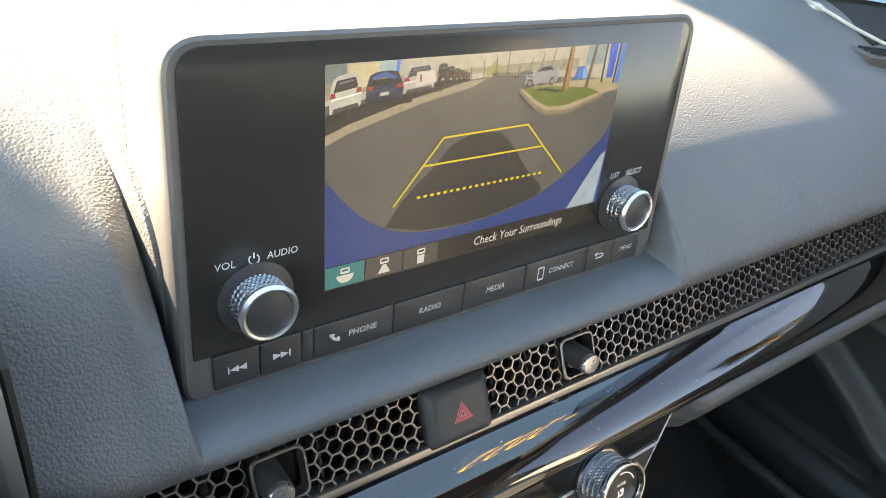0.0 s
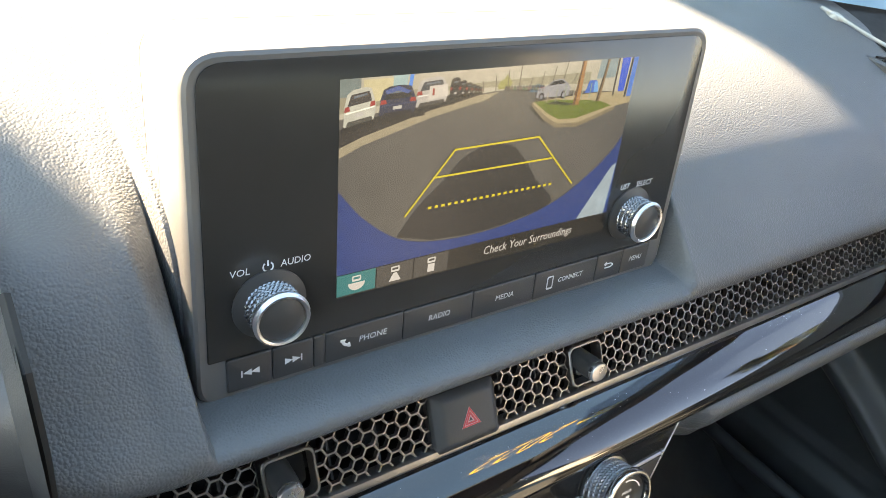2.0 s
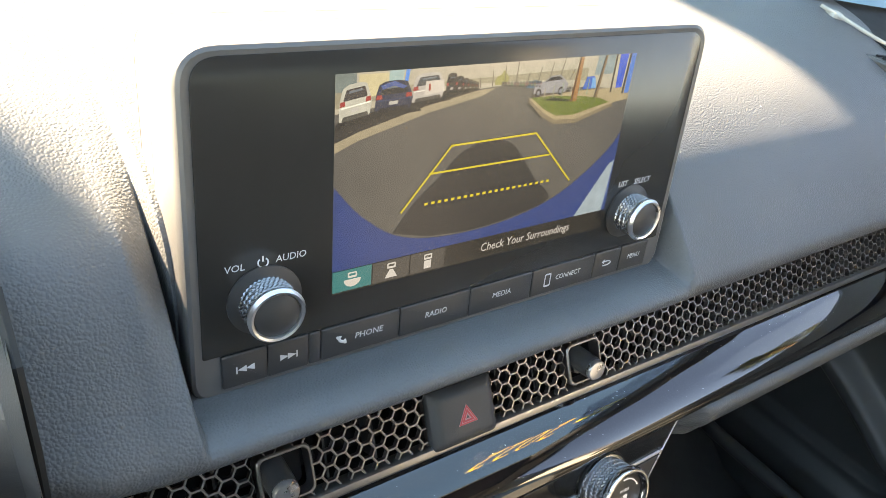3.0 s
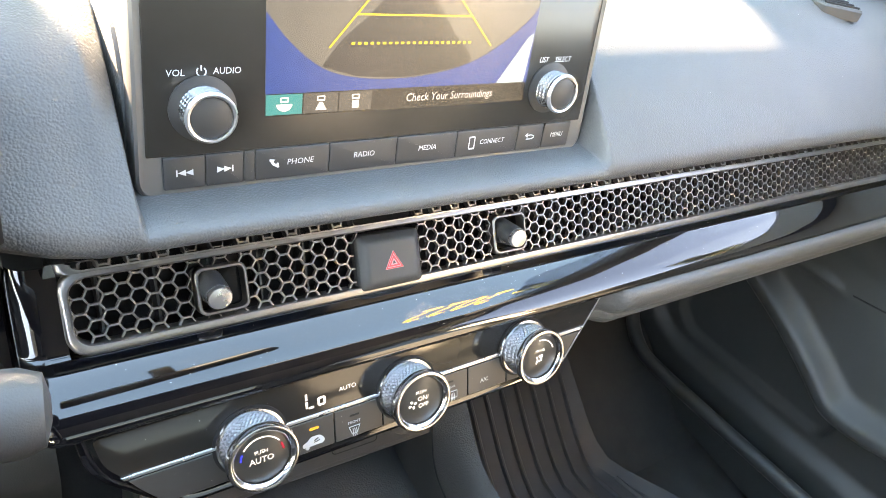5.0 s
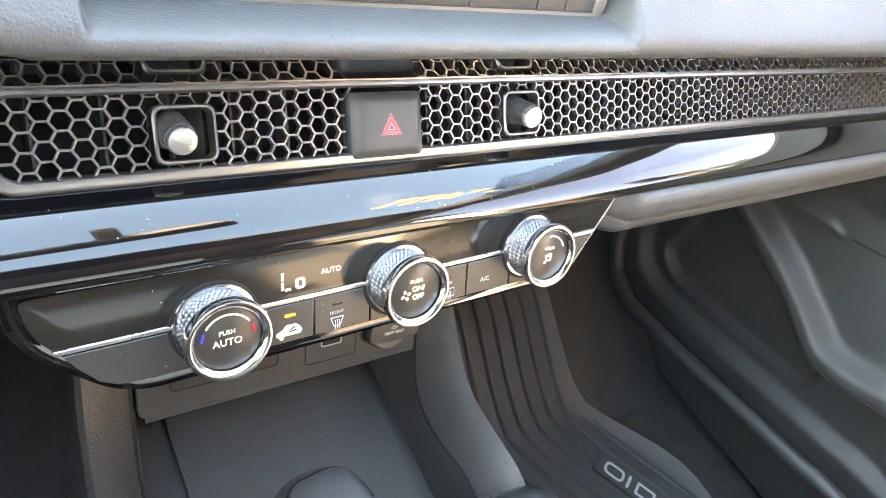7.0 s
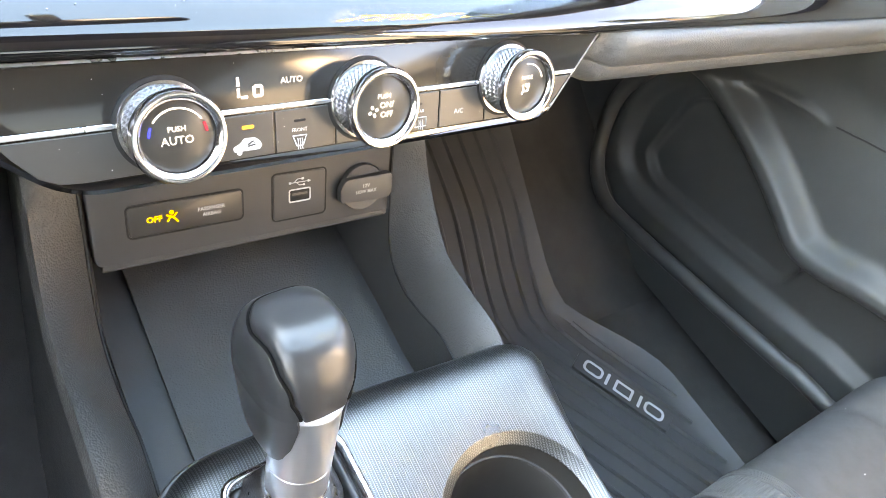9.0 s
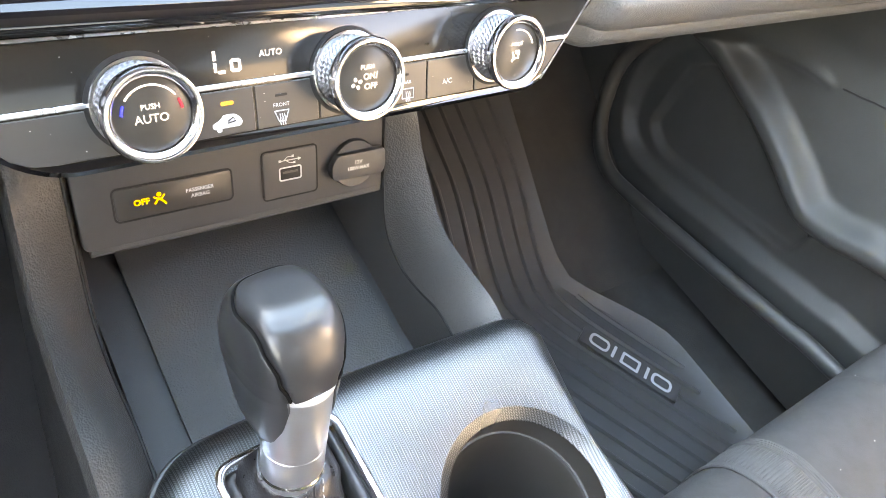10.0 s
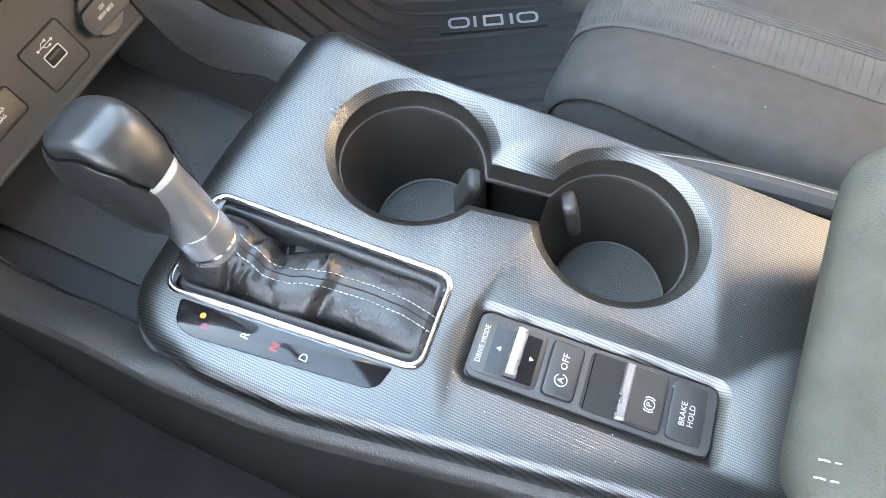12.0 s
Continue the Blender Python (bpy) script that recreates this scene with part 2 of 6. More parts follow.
solo("ground", slab(-400, -400, -0.25, 400, 400, -0.2), ASPHALT, "grey asphalt of the car lot", "ground", kind="structure")
# added, out of view: the gap between these walls shapes the sun patch on the dash
shade_walls = thing("building", None, "unseen blue-grey walls added beyond the windscreen to shape the sunlight", "building")
part("wall", slab(-0.842, 2.9, -0.2, 12.0, 6.0, 4.6), WALLPAINT, shade_walls)
part("wall", slab(-12.0, 2.9, -0.2, -1.362, 2.94, 4.6), WALLPAINT, shade_walls)
part("roof", slab(-0.844, 2.86, 4.6, 12.1, 6.1, 4.72), TRIM_PLASTIC, shade_walls)

FROND = material("palm_frond", (0.105, 0.115, 0.018), 0.55, vary=0.35, vscale=3)
BARK = material("palm_bark", (0.30, 0.17, 0.075), 0.85, bump=0.8, scale=30, vary=0.3, vscale=6)


def palm(seed):
    """A fan palm: ringed trunk, drooping fronds of many narrow leaflets."""
    rng = random.Random(seed)
    tree = thing("palm_tree", None, "tall palm tree with a sunlit yellow-green crown", "palm tree", group="palms beside the car lot")
    tall = 5.4
    prof = []
    for k in range(46):
        q = k / 45
        prof.append((0.17 - 0.05 * q + (0.012 if k % 2 else 0.0) + 0.10 * math.exp(-q * 22), tall * q))
    part("trunk", lathe(prof, 14), BARK, tree)
    crown = bmesh.new()
    for k in range(44):
        a, lift, long = rng.uniform(0, 2 * math.pi), rng.uniform(-0.7, 1.25), rng.uniform(0.75, 1.15)
        line = []
        for q in spread(0, 1, 9):
            out = long * (q * math.cos(lift) + 0.10 * q * q)
            up = long * (q * math.sin(lift) - 0.55 * q * q)
            line.append(Vector((out * math.cos(a), out * math.sin(a), tall + up)))
        tube(line, lambda q: circle(0.016 * (1 - 0.8 * q), 5), crown)
        side = Vector((-math.sin(a), math.cos(a), 0))
        for j in range(2, 9):
            t = (line[j] - line[j - 1]).normalized()
            for sgn in (-1, 1):
                for o in (0.0, 0.5):
                    base = line[j - 1].lerp(line[j], o)
                    tip = base + (side * sgn * 0.75 + t * 0.55 + Vector((0, 0, -0.25))) * rng.uniform(0.28, 0.40)
                    v = [crown.verts.new(p) for p in (base, base + t * 0.035, tip, base - t * 0.01 + Vector((0, 0, -0.02)))]
                    crown.faces.new(v[:3])
                    crown.faces.new((v[0], v[2], v[3]))
    part("crown", crown, FROND, tree, sharp=180)
    return tree


for k, (dist, az, h) in enumerate(((9.0, 114.0, 1.0), (10.5, 106.5, 1.08))):
    tree = palm(3 + k)
    tree.matrix_world = Matrix.Translation((dist * math.sin(radians(az)), dist * math.cos(radians(az)), -0.2)) @ Matrix.Diagonal((1, 1, h, 1))

solo("floor", slab(-0.72, -1.6, 0.10, 0.72, 1.05, 0.165), CARPET, "dark carpet of the car floor", "floor", kind="structure")
solo("toe_board", sheet(lambda x, y: (x, y, 0.160 + 0.58 * max(0.0, y - 0.48) + 0.25 * max(0.0, y - 0.80)), spread(-0.70, 0.72, 10), spread(0.40, 1.03, 20), thick=(0, 0, -0.02)), CARPET, "dark carpet of the sloping footwell", "carpet", kind="structure")
solo("wall_right", slab(0.770, -1.6, 0.10, 0.80, 1.05, 0.84), DOOR, "dark plastic door panel behind the front door", "door panel", kind="structure")
solo("wall_front", slab(-0.74, 1.02, 0.165, 0.74, 1.06, 0.86), CARPET, "dark carpet of the bulkhead", "bulkhead", kind="structure")
bm = slab(-0.58, -1.5, 1.375, 0.58, -0.215, 1.40)
solo("ceiling", bm, LINING, "pale grey cloth headliner of the car", "headliner", kind="structure")
pillars = thing("wall_frame", None, "grey trimmed pillars and rails of the cabin", "pillar", kind="structure")
for sx in (-1, 1):
    part("front_pillar", beam((sx * 0.70, 0.98, 0.84), (sx * 0.57, -0.06, 1.38), 0.08, 0.06), PLASTIC, pillars)
    part("middle_pillar", beam((sx * 0.73, -0.33, 0.80), (sx * 0.60, -0.40, 1.37), 0.16, 0.05, up=(0, 1, 0)), LINING, pillars)
    part("roof_rail", beam((sx * 0.59, -0.02, 1.37), (sx * 0.59, -1.45, 1.37), 0.10, 0.07), LINING, pillars)
    part("rear_pillar", beam((sx * 0.66, -1.9, 0.85), (sx * 0.58, -1.4, 1.37), 0.25, 0.06), LINING, pillars)
part("header", beam((-0.60, -0.10, 1.372), (0.60, -0.10, 1.372), 0.24, 0.03), PLASTIC, pillars, "black header behind the glass")
part("rear_header", beam((-0.60, -1.45, 1.37), (0.60, -1.45, 1.37), 0.10, 0.05), LINING, pillars)
solo("wall_rear", slab(-0.72, -1.62, 0.165, 0.72, -1.55, 0.95), FABRIC, "dark cloth rear seat back across the cabin", "seat back", kind="structure")
solo("wall_left", slab(-0.76, -1.6, 0.10, -0.70, 1.0, 0.74), DOOR, "dark plastic door panel on the driver side", "door panel", kind="structure")
def pane_material(name, tint, gloss):
    """Clear tinted glass: light goes straight through, a little is mirrored."""
    m = bpy.data.materials.new(name)
    m.use_nodes = True
    nt = m.node_tree
    out = nt.nodes["Material Output"]
    clear, shine, mix = nt.nodes.new("ShaderNodeBsdfTransparent"), nt.nodes.new("ShaderNodeBsdfGlossy"), nt.nodes.new("ShaderNodeMixShader")
    clear.inputs["Color"].default_value, shine.inputs["Roughness"].default_value = (*tint, 1), 0.01
    mix.inputs[0].default_value = gloss
    nt.links.new(clear.outputs[0], mix.inputs[1])
    nt.links.new(shine.outputs[0], mix.inputs[2])
    nt.links.new(mix.outputs[0], out.inputs["Surface"])
    nt.nodes.remove(nt.nodes["Principled BSDF"])
    return m


def screen_point(u, v):
    """The windscreen: u across from the left, v from its foot to the roof."""
    half = 0.668 - 0.125 * v
    bow = 1 - (2 * u - 1) ** 2
    return (half * (2 * u - 1), 1.035 - 1.055 * v + 0.03 * bow, 0.800 + 0.575 * v + 0.012 * bow * math.sin(math.pi * v))


CLEAR = pane_material("green_glass", (0.83, 0.935, 0.955), 0.03)
DARKGLASS = pane_material("privacy_glass", (0.30, 0.31, 0.31), 0.05)
screen = solo("window_front", sheet(screen_point, spread(0.01, 0.99, 20), spread(0.0, 1.0, 14), thick=(0, 0.002, 0.004)), CLEAR, "green-tinted windscreen glass", "windscreen", kind="structure")
screen.visible_shadow = False
solo("window_rear", sheet(lambda u, v: (u * (1 - 0.10 * v), -1.86 + 0.42 * v, 0.86 + 0.50 * v), spread(-0.62, 0.62, 8), spread(0, 1, 6), thick=(0, 0, 0.005)), DARKGLASS, "dark privacy glass of the rear window", "window", kind="structure")
# unseen pane, its tint added to dim light and reflections from the passenger side
SIDEGLASS = pane_material("dimming_side_glass", (0.68, 0.69, 0.73), 0.04)
solo("window_passenger", sheet(lambda y, v: (0.705 - 0.11 * v, y - 0.55 * v * smoothstep(0.2, 0.85, y), 0.85 + 0.50 * v), spread(-0.30, 0.90, 10), spread(0, 1, 6), thick=(0.004, 0, 0)), SIDEGLASS, "unseen passenger door glass, its tint added to dim the light from outside", "window", kind="structure")
for sx, nm in ((-1, "window_left"), (1, "window_right")):
    solo(nm, sheet(lambda y, v: (sx * (0.705 - 0.11 * v), y, 0.85 + 0.50 * v), spread(-1.55, -0.44, 6), spread(0, 1, 6), thick=(0.004 * sx, 0, 0)), DARKGLASS, "dark privacy glass of the rear door", "window", kind="structure")
sticker_m = bpy.data.materials.new("yellow_film")
sticker_m.use_nodes = True
nt = sticker_m.node_tree
tl = nt.nodes.new("ShaderNodeBsdfTranslucent")
tl.inputs["Color"].default_value = (0.86, 0.66, 0.16, 1)
nt.links.new(tl.outputs[0], nt.nodes["Material Output"].inputs["Surface"])
nt.nodes.remove(nt.nodes["Principled BSDF"])
# its letters read from outside: right is towards the driver, up towards the roof
SM = Matrix.Translation((0.385, 0.272, 1.222)) @ Matrix(((-1, 0, 0, 0), (0, -0.878, -0.479, 0), (0, 0.479, -0.878, 0), (0, 0, 0, 1))) @ pose(0, 0, 0, 180, 0, 0) @ Matrix.Diagonal((1, -1, 1, 1))
sticker = thing("windscreen_sticker", None, "yellow dealer year sticker on the windscreen glass", "sticker")
words("2022", 0.085, (0.0, 0.0), sticker_m, sticker, m=SM @ Matrix.Diagonal((1, 1.6, 1, 1)), thick=-0.0012, slant=0.3)
for k, (w, y) in enumerate(((0.10, 0.018), (0.08, -0.014))):
    part("unreadable_line", poly_bar(-0.205, y - 0.007, -0.205 + w, y + 0.007), sticker_m, sticker, m=SM)
mirror = thing("rear_view_mirror", pose(-0.050, 0.300, 1.150, 0, 0, 9), "black rear-view mirror on a stalk below the roof", "mirror")
part("housing", prism(rounded(-0.118, -0.034, 0.118, 0.034, (0.022, 0.022, 0.020, 0.020), 7), [(-0.030, 0.016), (-0.026, 0.006), (-0.014, 0.0), (0.0, 0.0), (0.003, 0.003)]), TRIM_PLASTIC, mirror, m=pose(0, 0, 0, 96, 0, 0))
part("mirror_glass", plate(rounded(-0.114, -0.030, 0.114, 0.030, 0.017, 7), 0.0030, 0.0045, 0.0006), material("mirror_silver", (0.8, 0.8, 0.8), 0.02, metal=1.0, vary=0.0), mirror, "silvered mirror glass", m=pose(0, 0, 0, 96, 0, 0))
part("stalk", beam((0, 0.024, 0.010), (0.008, 0.075, 0.060), 0.024, 0.018), TRIM_PLASTIC, mirror)
solo("bonnet", sheet(lambda u, v: (u, v, 0.80 - 0.10 * max(0, v - 1.05) - 0.07 * (u / 0.85) ** 4), spread(-0.85, 0.85, 12), spread(1.05, 2.2, 10), thick=(0, 0, -0.03)),
            PAINT, "deep blue painted bonnet beyond the windscreen", "bonnet")


# ---- dashboard ----
# profiles (y, z) from the lip up to the windscreen: open dash, and the shelf round the screen
OPEN = [(0.4735, 0.7795), (0.4705, 0.7835), (0.4700, 0.7880), (0.4720, 0.7930), (0.4765, 0.7975), (0.4840, 0.8035), (0.5000, 0.8160), (0.5180, 0.8290), (0.5400, 0.8420),
        (0.5700, 0.8545), (0.6100, 0.8640), (0.6700, 0.8700), (0.7600, 0.8740), (0.8600, 0.8745), (0.9600, 0.8700)]
SHELF = [(0.4735, 0.7795), (0.4705, 0.7830), (0.4700, 0.7865), (0.4720, 0.7895), (0.4765, 0.7910), (0.4840, 0.7915), (0.4960, 0.7905), (0.5060, 0.7905), (0.5120, 0.7930),
         (0.5230, 0.8350), (0.5500, 0.8560), (0.6300, 0.8690), (0.7600, 0.8740), (0.8600, 0.8745), (0.9600, 0.8700)]
OPEN_L = smooth_line([(a, b, 0) for a, b in OPEN], 4)
SHELF_L = smooth_line([(a, b, 0) for a, b in SHELF], 4)


def dash_point(x, j):
    w = 1 - (smoothstep(0.1362, 0.1430, x - 0.003) if x > 0 else smoothstep(0.1345, 0.1385, 0.003 - x))
    p = OPEN_L[j] * (1 - w) + SHELF_L[j] * w
    y, z = p.x, p.y
    left = max(0.0, -0.150 - x)
    near = 1 - smoothstep(0.80, 0.90, z)
    z += 0.22 * left * near
    y += 1.4 * max(0.0, -0.165 - x) ** 1.5 * near
    z += 0.009 * math.exp(-((y - 0.527) / 0.028) ** 2) * smoothstep(0.132, 0.146, -x)
    far = smoothstep(0.45, 0.75, x)
    z -= 0.012 * far
    return (x, y, z)


xs = [-0.30, -0.26, -0.23] + spread(-0.21, -0.155, 12) + spread(-0.15, -0.128, 45) + spread(-0.12, 0.12, 14) + spread(0.133, 0.158, 38) + spread(0.17, 0.75, 30)
dash = thing("dashboard", None, "grained dark grey soft-touch dashboard pad", "dashboard")
part("pad", sheet(lambda u, v: dash_point(u, v), xs, list(range(len(OPEN_L))), thick=(0, 0.02, -0.006)), LEATHER, dash, sharp=60)
part("core", extrude_x([(0.505, 0.765), (0.55, 0.80), (0.96, 0.84), (0.99, 0.50), (0.62, 0.58), (0.54, 0.70)], -0.69, 0.72), PLASTIC, dash, "hidden black core")
# gloss lip under the pad
part("gloss_lip", extrude_x([(0.4730, 0.7812), (0.4738, 0.7800), (0.4775, 0.7752), (0.4830, 0.7677), (0.4880, 0.7603), (0.4905, 0.7570), (0.4975, 0.7590), (0.4785, 0.7835)], -0.172, 0.74), PIANO, dash, "gloss black lip above the vents")
# gloss fascia under the vents
FASC = smooth_line([(0.4690, 0.7245, 0), (0.4655, 0.7238, 0), (0.4620, 0.7229, 0), (0.4580, 0.7215, 0), (0.4530, 0.7193, 0), (0.4480, 0.7166, 0), (0.4445, 0.7143, 0), (0.4413, 0.7117, 0), (0.4390, 0.7090, 0), (0.4378, 0.7062, 0), (0.4388, 0.7035, 0)], 6)
END_U = -0.1865


def turned_back(u):
    """How far the rounded end of the fascia falls back."""
    t = max(0.0, min(1.0, (END_U + 0.010 - u) / 0.010))
    return 0.010 * (1 - math.sqrt(max(0.0, 1 - t * t)))


part("fascia", sheet(lambda u, v: (u, FASC[v].x, FASC[v].y), spread(-0.1665, 0.74, 40), list(range(len(FASC))), thick=(0, 0.004, -0.003)), PIANO, dash, "piano black fascia below the vents")
V = face_frame(0, 0.474, 0.7287, 37.4)
ENDP = smooth_line([(0.4965, 0.7575, 0), (0.4900, 0.7492, 0), (0.4820, 0.7388, 0), (0.4750, 0.7298, 0), (0.4715, 0.7258, 0), (0.4690, 0.7245, 0)], 4)[:-1] + FASC
part("fascia_end", sheet(lambda u, v: (u, ENDP[v].x + turned_back(u), ENDP[v].y), [END_U, END_U + 0.0001, END_U + 0.0004, END_U + 0.001, END_U + 0.002, END_U + 0.0035, END_U + 0.006, END_U + 0.010, -0.174, -0.1665], list(range(len(ENDP))), thick=(0, 0.004, -0.003)), PIANO, dash, "rounded gloss black end", sharp=80)
part("side_gloss", prism(rounded(-0.42, -0.03, -0.1880, 0.034, 0.004, 3), [(-0.03, 0), (-0.017, 0), (-0.016, 0.001)]), PIANO, dash, "gloss black strip beside the steering column", m=V)
# padded strip over the glovebox
GLV = smooth_line([(0.4395, 0.7050, 0), (0.4350, 0.7030, 0), (0.4325, 0.6980, 0), (0.4330, 0.6890, 0), (0.4365, 0.6800, 0), (0.4395, 0.6775, 0), (0.4390, 0.6755, 0), (0.4400, 0.6690, 0), (0.4460, 0.6610, 0),
                   (0.4600, 0.6560, 0), (0.52, 0.650, 0), (0.62, 0.640, 0)], 4)


def strip_point(u, v):
    p = GLV[v]
    drop = max(0.0, 0.7050 - p.y)
    return (max(u, 0.163) if u > 0.17 else u - 0.30 * drop + 0.004, p.x + 0.012 * (1 - smoothstep(0.166, 0.185, u)), p.y)


part("glovebox_strip", sheet(strip_point, spread(0.164, 0.19, 6) + spread(0.2, 0.72, 24), list(range(len(GLV))), thick=(0, 0.01, 0.006)), LEATHER, dash, "grained strip above the glovebox", sharp=60)
# black slab: the shade under the dash is put into its colour
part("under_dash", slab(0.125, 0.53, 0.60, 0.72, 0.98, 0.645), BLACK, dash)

# corner by the windscreen
corner = thing("pillar_trim", None, "dark plastic trim at the foot of the windscreen pillar", "trim")
CREAM = material("pillar_cloth", (0.42, 0.40, 0.36), 0.85, bump=0.3, scale=900, vary=0.08)
# black sheet: the shade in this corner is put into its colour
part("shadow_gap", sheet(lambda u, v: (0.492 + 0.22 * u, 0.585 + 0.20 * v + 0.02 * u, 0.861 + 0.014 * u + 0.012 * v), spread(0, 1, 8), spread(0, 1, 8), thick=(0, 0, -0.01)), BLACK, corner, "black sheet standing in for the shade beside the glass")
part("edge_strip", tube(smooth_line([(0.474, 0.655, 0.872), (0.4813, 0.630, 0.869), (0.490, 0.605, 0.865), (0.505, 0.575, 0.861)], 5), circle(0.0016, 8, 0.0014)), CREAM, corner, "pale edge strip")
part("tongue", prism(fillet([(0.474, 0.640), (0.484, 0.634), (0.490, 0.646), (0.478, 0.652)], 0.003, 3), [(0.866, 0), (0.8695, 0), (0.871, 0.001)]), CREAM, corner, "pale trim tongue")
vent_s = thing("side_demister", None, "dark plastic window demister outlet on the dashboard", "demister")
part("outlet", prism(fillet([(0.452, 0.590), (0.458, 0.566), (0.500, 0.552), (0.500, 0.570)], 0.003, 3), [(0.850, 0), (0.8585, 0), (0.8600, 0.0015)]), PLASTIC, vent_s)
for k in range(3):
    part("slat", beam((0.462, 0.583 - k * 0.006, 0.8605), (0.498, 0.570 - k * 0.006, 0.8605), 0.002, 0.002), BLACK, vent_s)
glass = solo("windscreen_edge", sheet(lambda u, v: (0.440 + 0.20 * u, 0.690 - 0.075 * u + 0.03 * v, 0.872 + 0.020 * v + 0.002 * u), spread(0, 1, 10), spread(0, 1, 4), thick=(0, 0.004, 0.002)), PAINT_EDGE, "blue-tinted edge of the windscreen glass", "windscreen")

# instrument hood beside the pad
hood_l = thing("instrument_hood", None, "black grained hood over the instrument cluster", "instrument hood")
HP = [(0.475, 0.79), (0.462, 0.842), (0.467, 0.858), (0.486, 0.862), (0.525, 0.856), (0.565, 0.846), (0.565, 0.78)]
bm = bmesh.new()
prof = fillet(HP, 0.02, 5)
prism([(p[0], p[1]) for p in prof], [(0.0, 0.012), (0.004, 0.004), (0.012, 0), (0.30, 0)], bm)
part("cover", bm, PLASTIC, hood_l, m=Matrix(((0, 0, -1, -0.186), (1, 0, 0, 0), (0, 1, 0, 0), (0, 0, 0, 1))))
bm = tube([Vector((-0.1855, 0.466 + 0.004, 0.80)), Vector((-0.1850, 0.458, 0.845)), Vector((-0.1850, 0.468, 0.868)), Vector((-0.1855, 0.49, 0.876))], circle(0.0018, 6), up=(1, 0, 0))
part("seam", bm, BLACK, hood_l)

# steering wheel and its stalk
wheel = thing("steering_wheel", pose(-0.385, 0.29, 0.765, 90 - 62, 0, 0), "black leather steering wheel rim", "steering wheel")
path = [Vector((0.183 * math.cos(a), 0.183 * math.sin(a), 0)) for a in spread(0, 2 * math.pi, 65)[:-1]]
part("rim", tube(path, circle(0.0155, 12, 0.0135), closed=True), PLASTIC, wheel)
part("hub", lathe([(0.05, -0.05), (0.075, -0.02), (0.07, 0.0), (0.05, 0.012)], 32), PLASTIC, wheel)
for a in (180, 0, 270):
    part("spoke", beam((0.05 * math.cos(radians(a)), 0.05 * math.sin(radians(a)), -0.01), (0.18 * math.cos(radians(a)), 0.18 * math.sin(radians(a)), 0), 0.04, 0.012), PLASTIC, wheel)
stalk = thing("wiper_stalk", None, "black plastic wiper stalk on the steering column", "stalk")
M = Matrix.Translation((-0.40, 0.42, 0.80)) @ Vector((0.2205, -0.025, -0.008)).to_track_quat("Z", "Y").to_matrix().to_4x4()
part("lever", lathe([(0.006, 0), (0.007, 0.12), (0.011, 0.165)], 20), PLASTIC, stalk, m=M)
part("tip", lathe([(0.0125, 0.166), (0.0145, 0.172), (0.0145, 0.212), (0.012, 0.219), (0.004, 0.221)], 24), PLASTIC, stalk, m=M)
column = thing("steering_column", None, "dark plastic cover of the steering column", "column cover")
part("cover", beam((-0.385, 0.36, 0.75), (-0.385, 0.60, 0.66), 0.11, 0.10), PLASTIC, column)
knee = thing("knee_panel", None, "dark plastic panel under the steering column", "panel")
part("panel", extrude_x(fillet([(0.50, 0.70), (0.455, 0.66), (0.50, 0.52), (0.60, 0.40), (0.75, 0.40), (0.75, 0.70)], 0.03, 4), -0.70, -0.178), DOOR, knee)


# ---- air vents ----
FRAME = material("vent_frame", (0.37, 0.36, 0.36), 0.30, metal=0.9, vary=0.05)
vent = thing("air_vent", V, "long honeycomb air vent with a satin metal frame", "air vent")
part("frame", ring_prism(rounded(-0.1672, -0.0066, 0.735, 0.0345, 0.0105, 8), rounded(-0.1630, -0.0010, 0.731, 0.0294, 0.0080, 8),
                         [(-0.008, 0.0004, 0), (0.0004, 0.0, 0.0), (0.0020, 0.0007, 0.0005), (0.0026, 0.0016, 0.0010)]), FRAME, vent, "satin metal frame")
S_HEX, T_HEX, ROW_HEX = 0.0044, 0.00046, 0.00745
holes = [(-0.1075, 0.0005, -0.0815, 0.0248), (-0.0205, -0.006, 0.0215, 0.029), (0.0770, 0.0005, 0.1035, 0.0252)]


def outside(x, y):
    """A point of the mesh, moved to the rim of an opening where it would lie in it."""
    x, y = max(x, -0.1645), min(max(y, -0.0040), 0.0325)
    for a, b, c, d in holes:
        if a < x < c and b < y < d:
            k = min((x - a, (a, y)), (c - x, (c, y)), (y - b, (x, b)), (d - y, (x, d)))
            return k[1]
    return (x, y)


bm = bmesh.new()
col = 0
u = -0.153 - 2 * 1.5 * S_HEX
FLAT = ROW_HEX / (math.sqrt(3) * S_HEX)
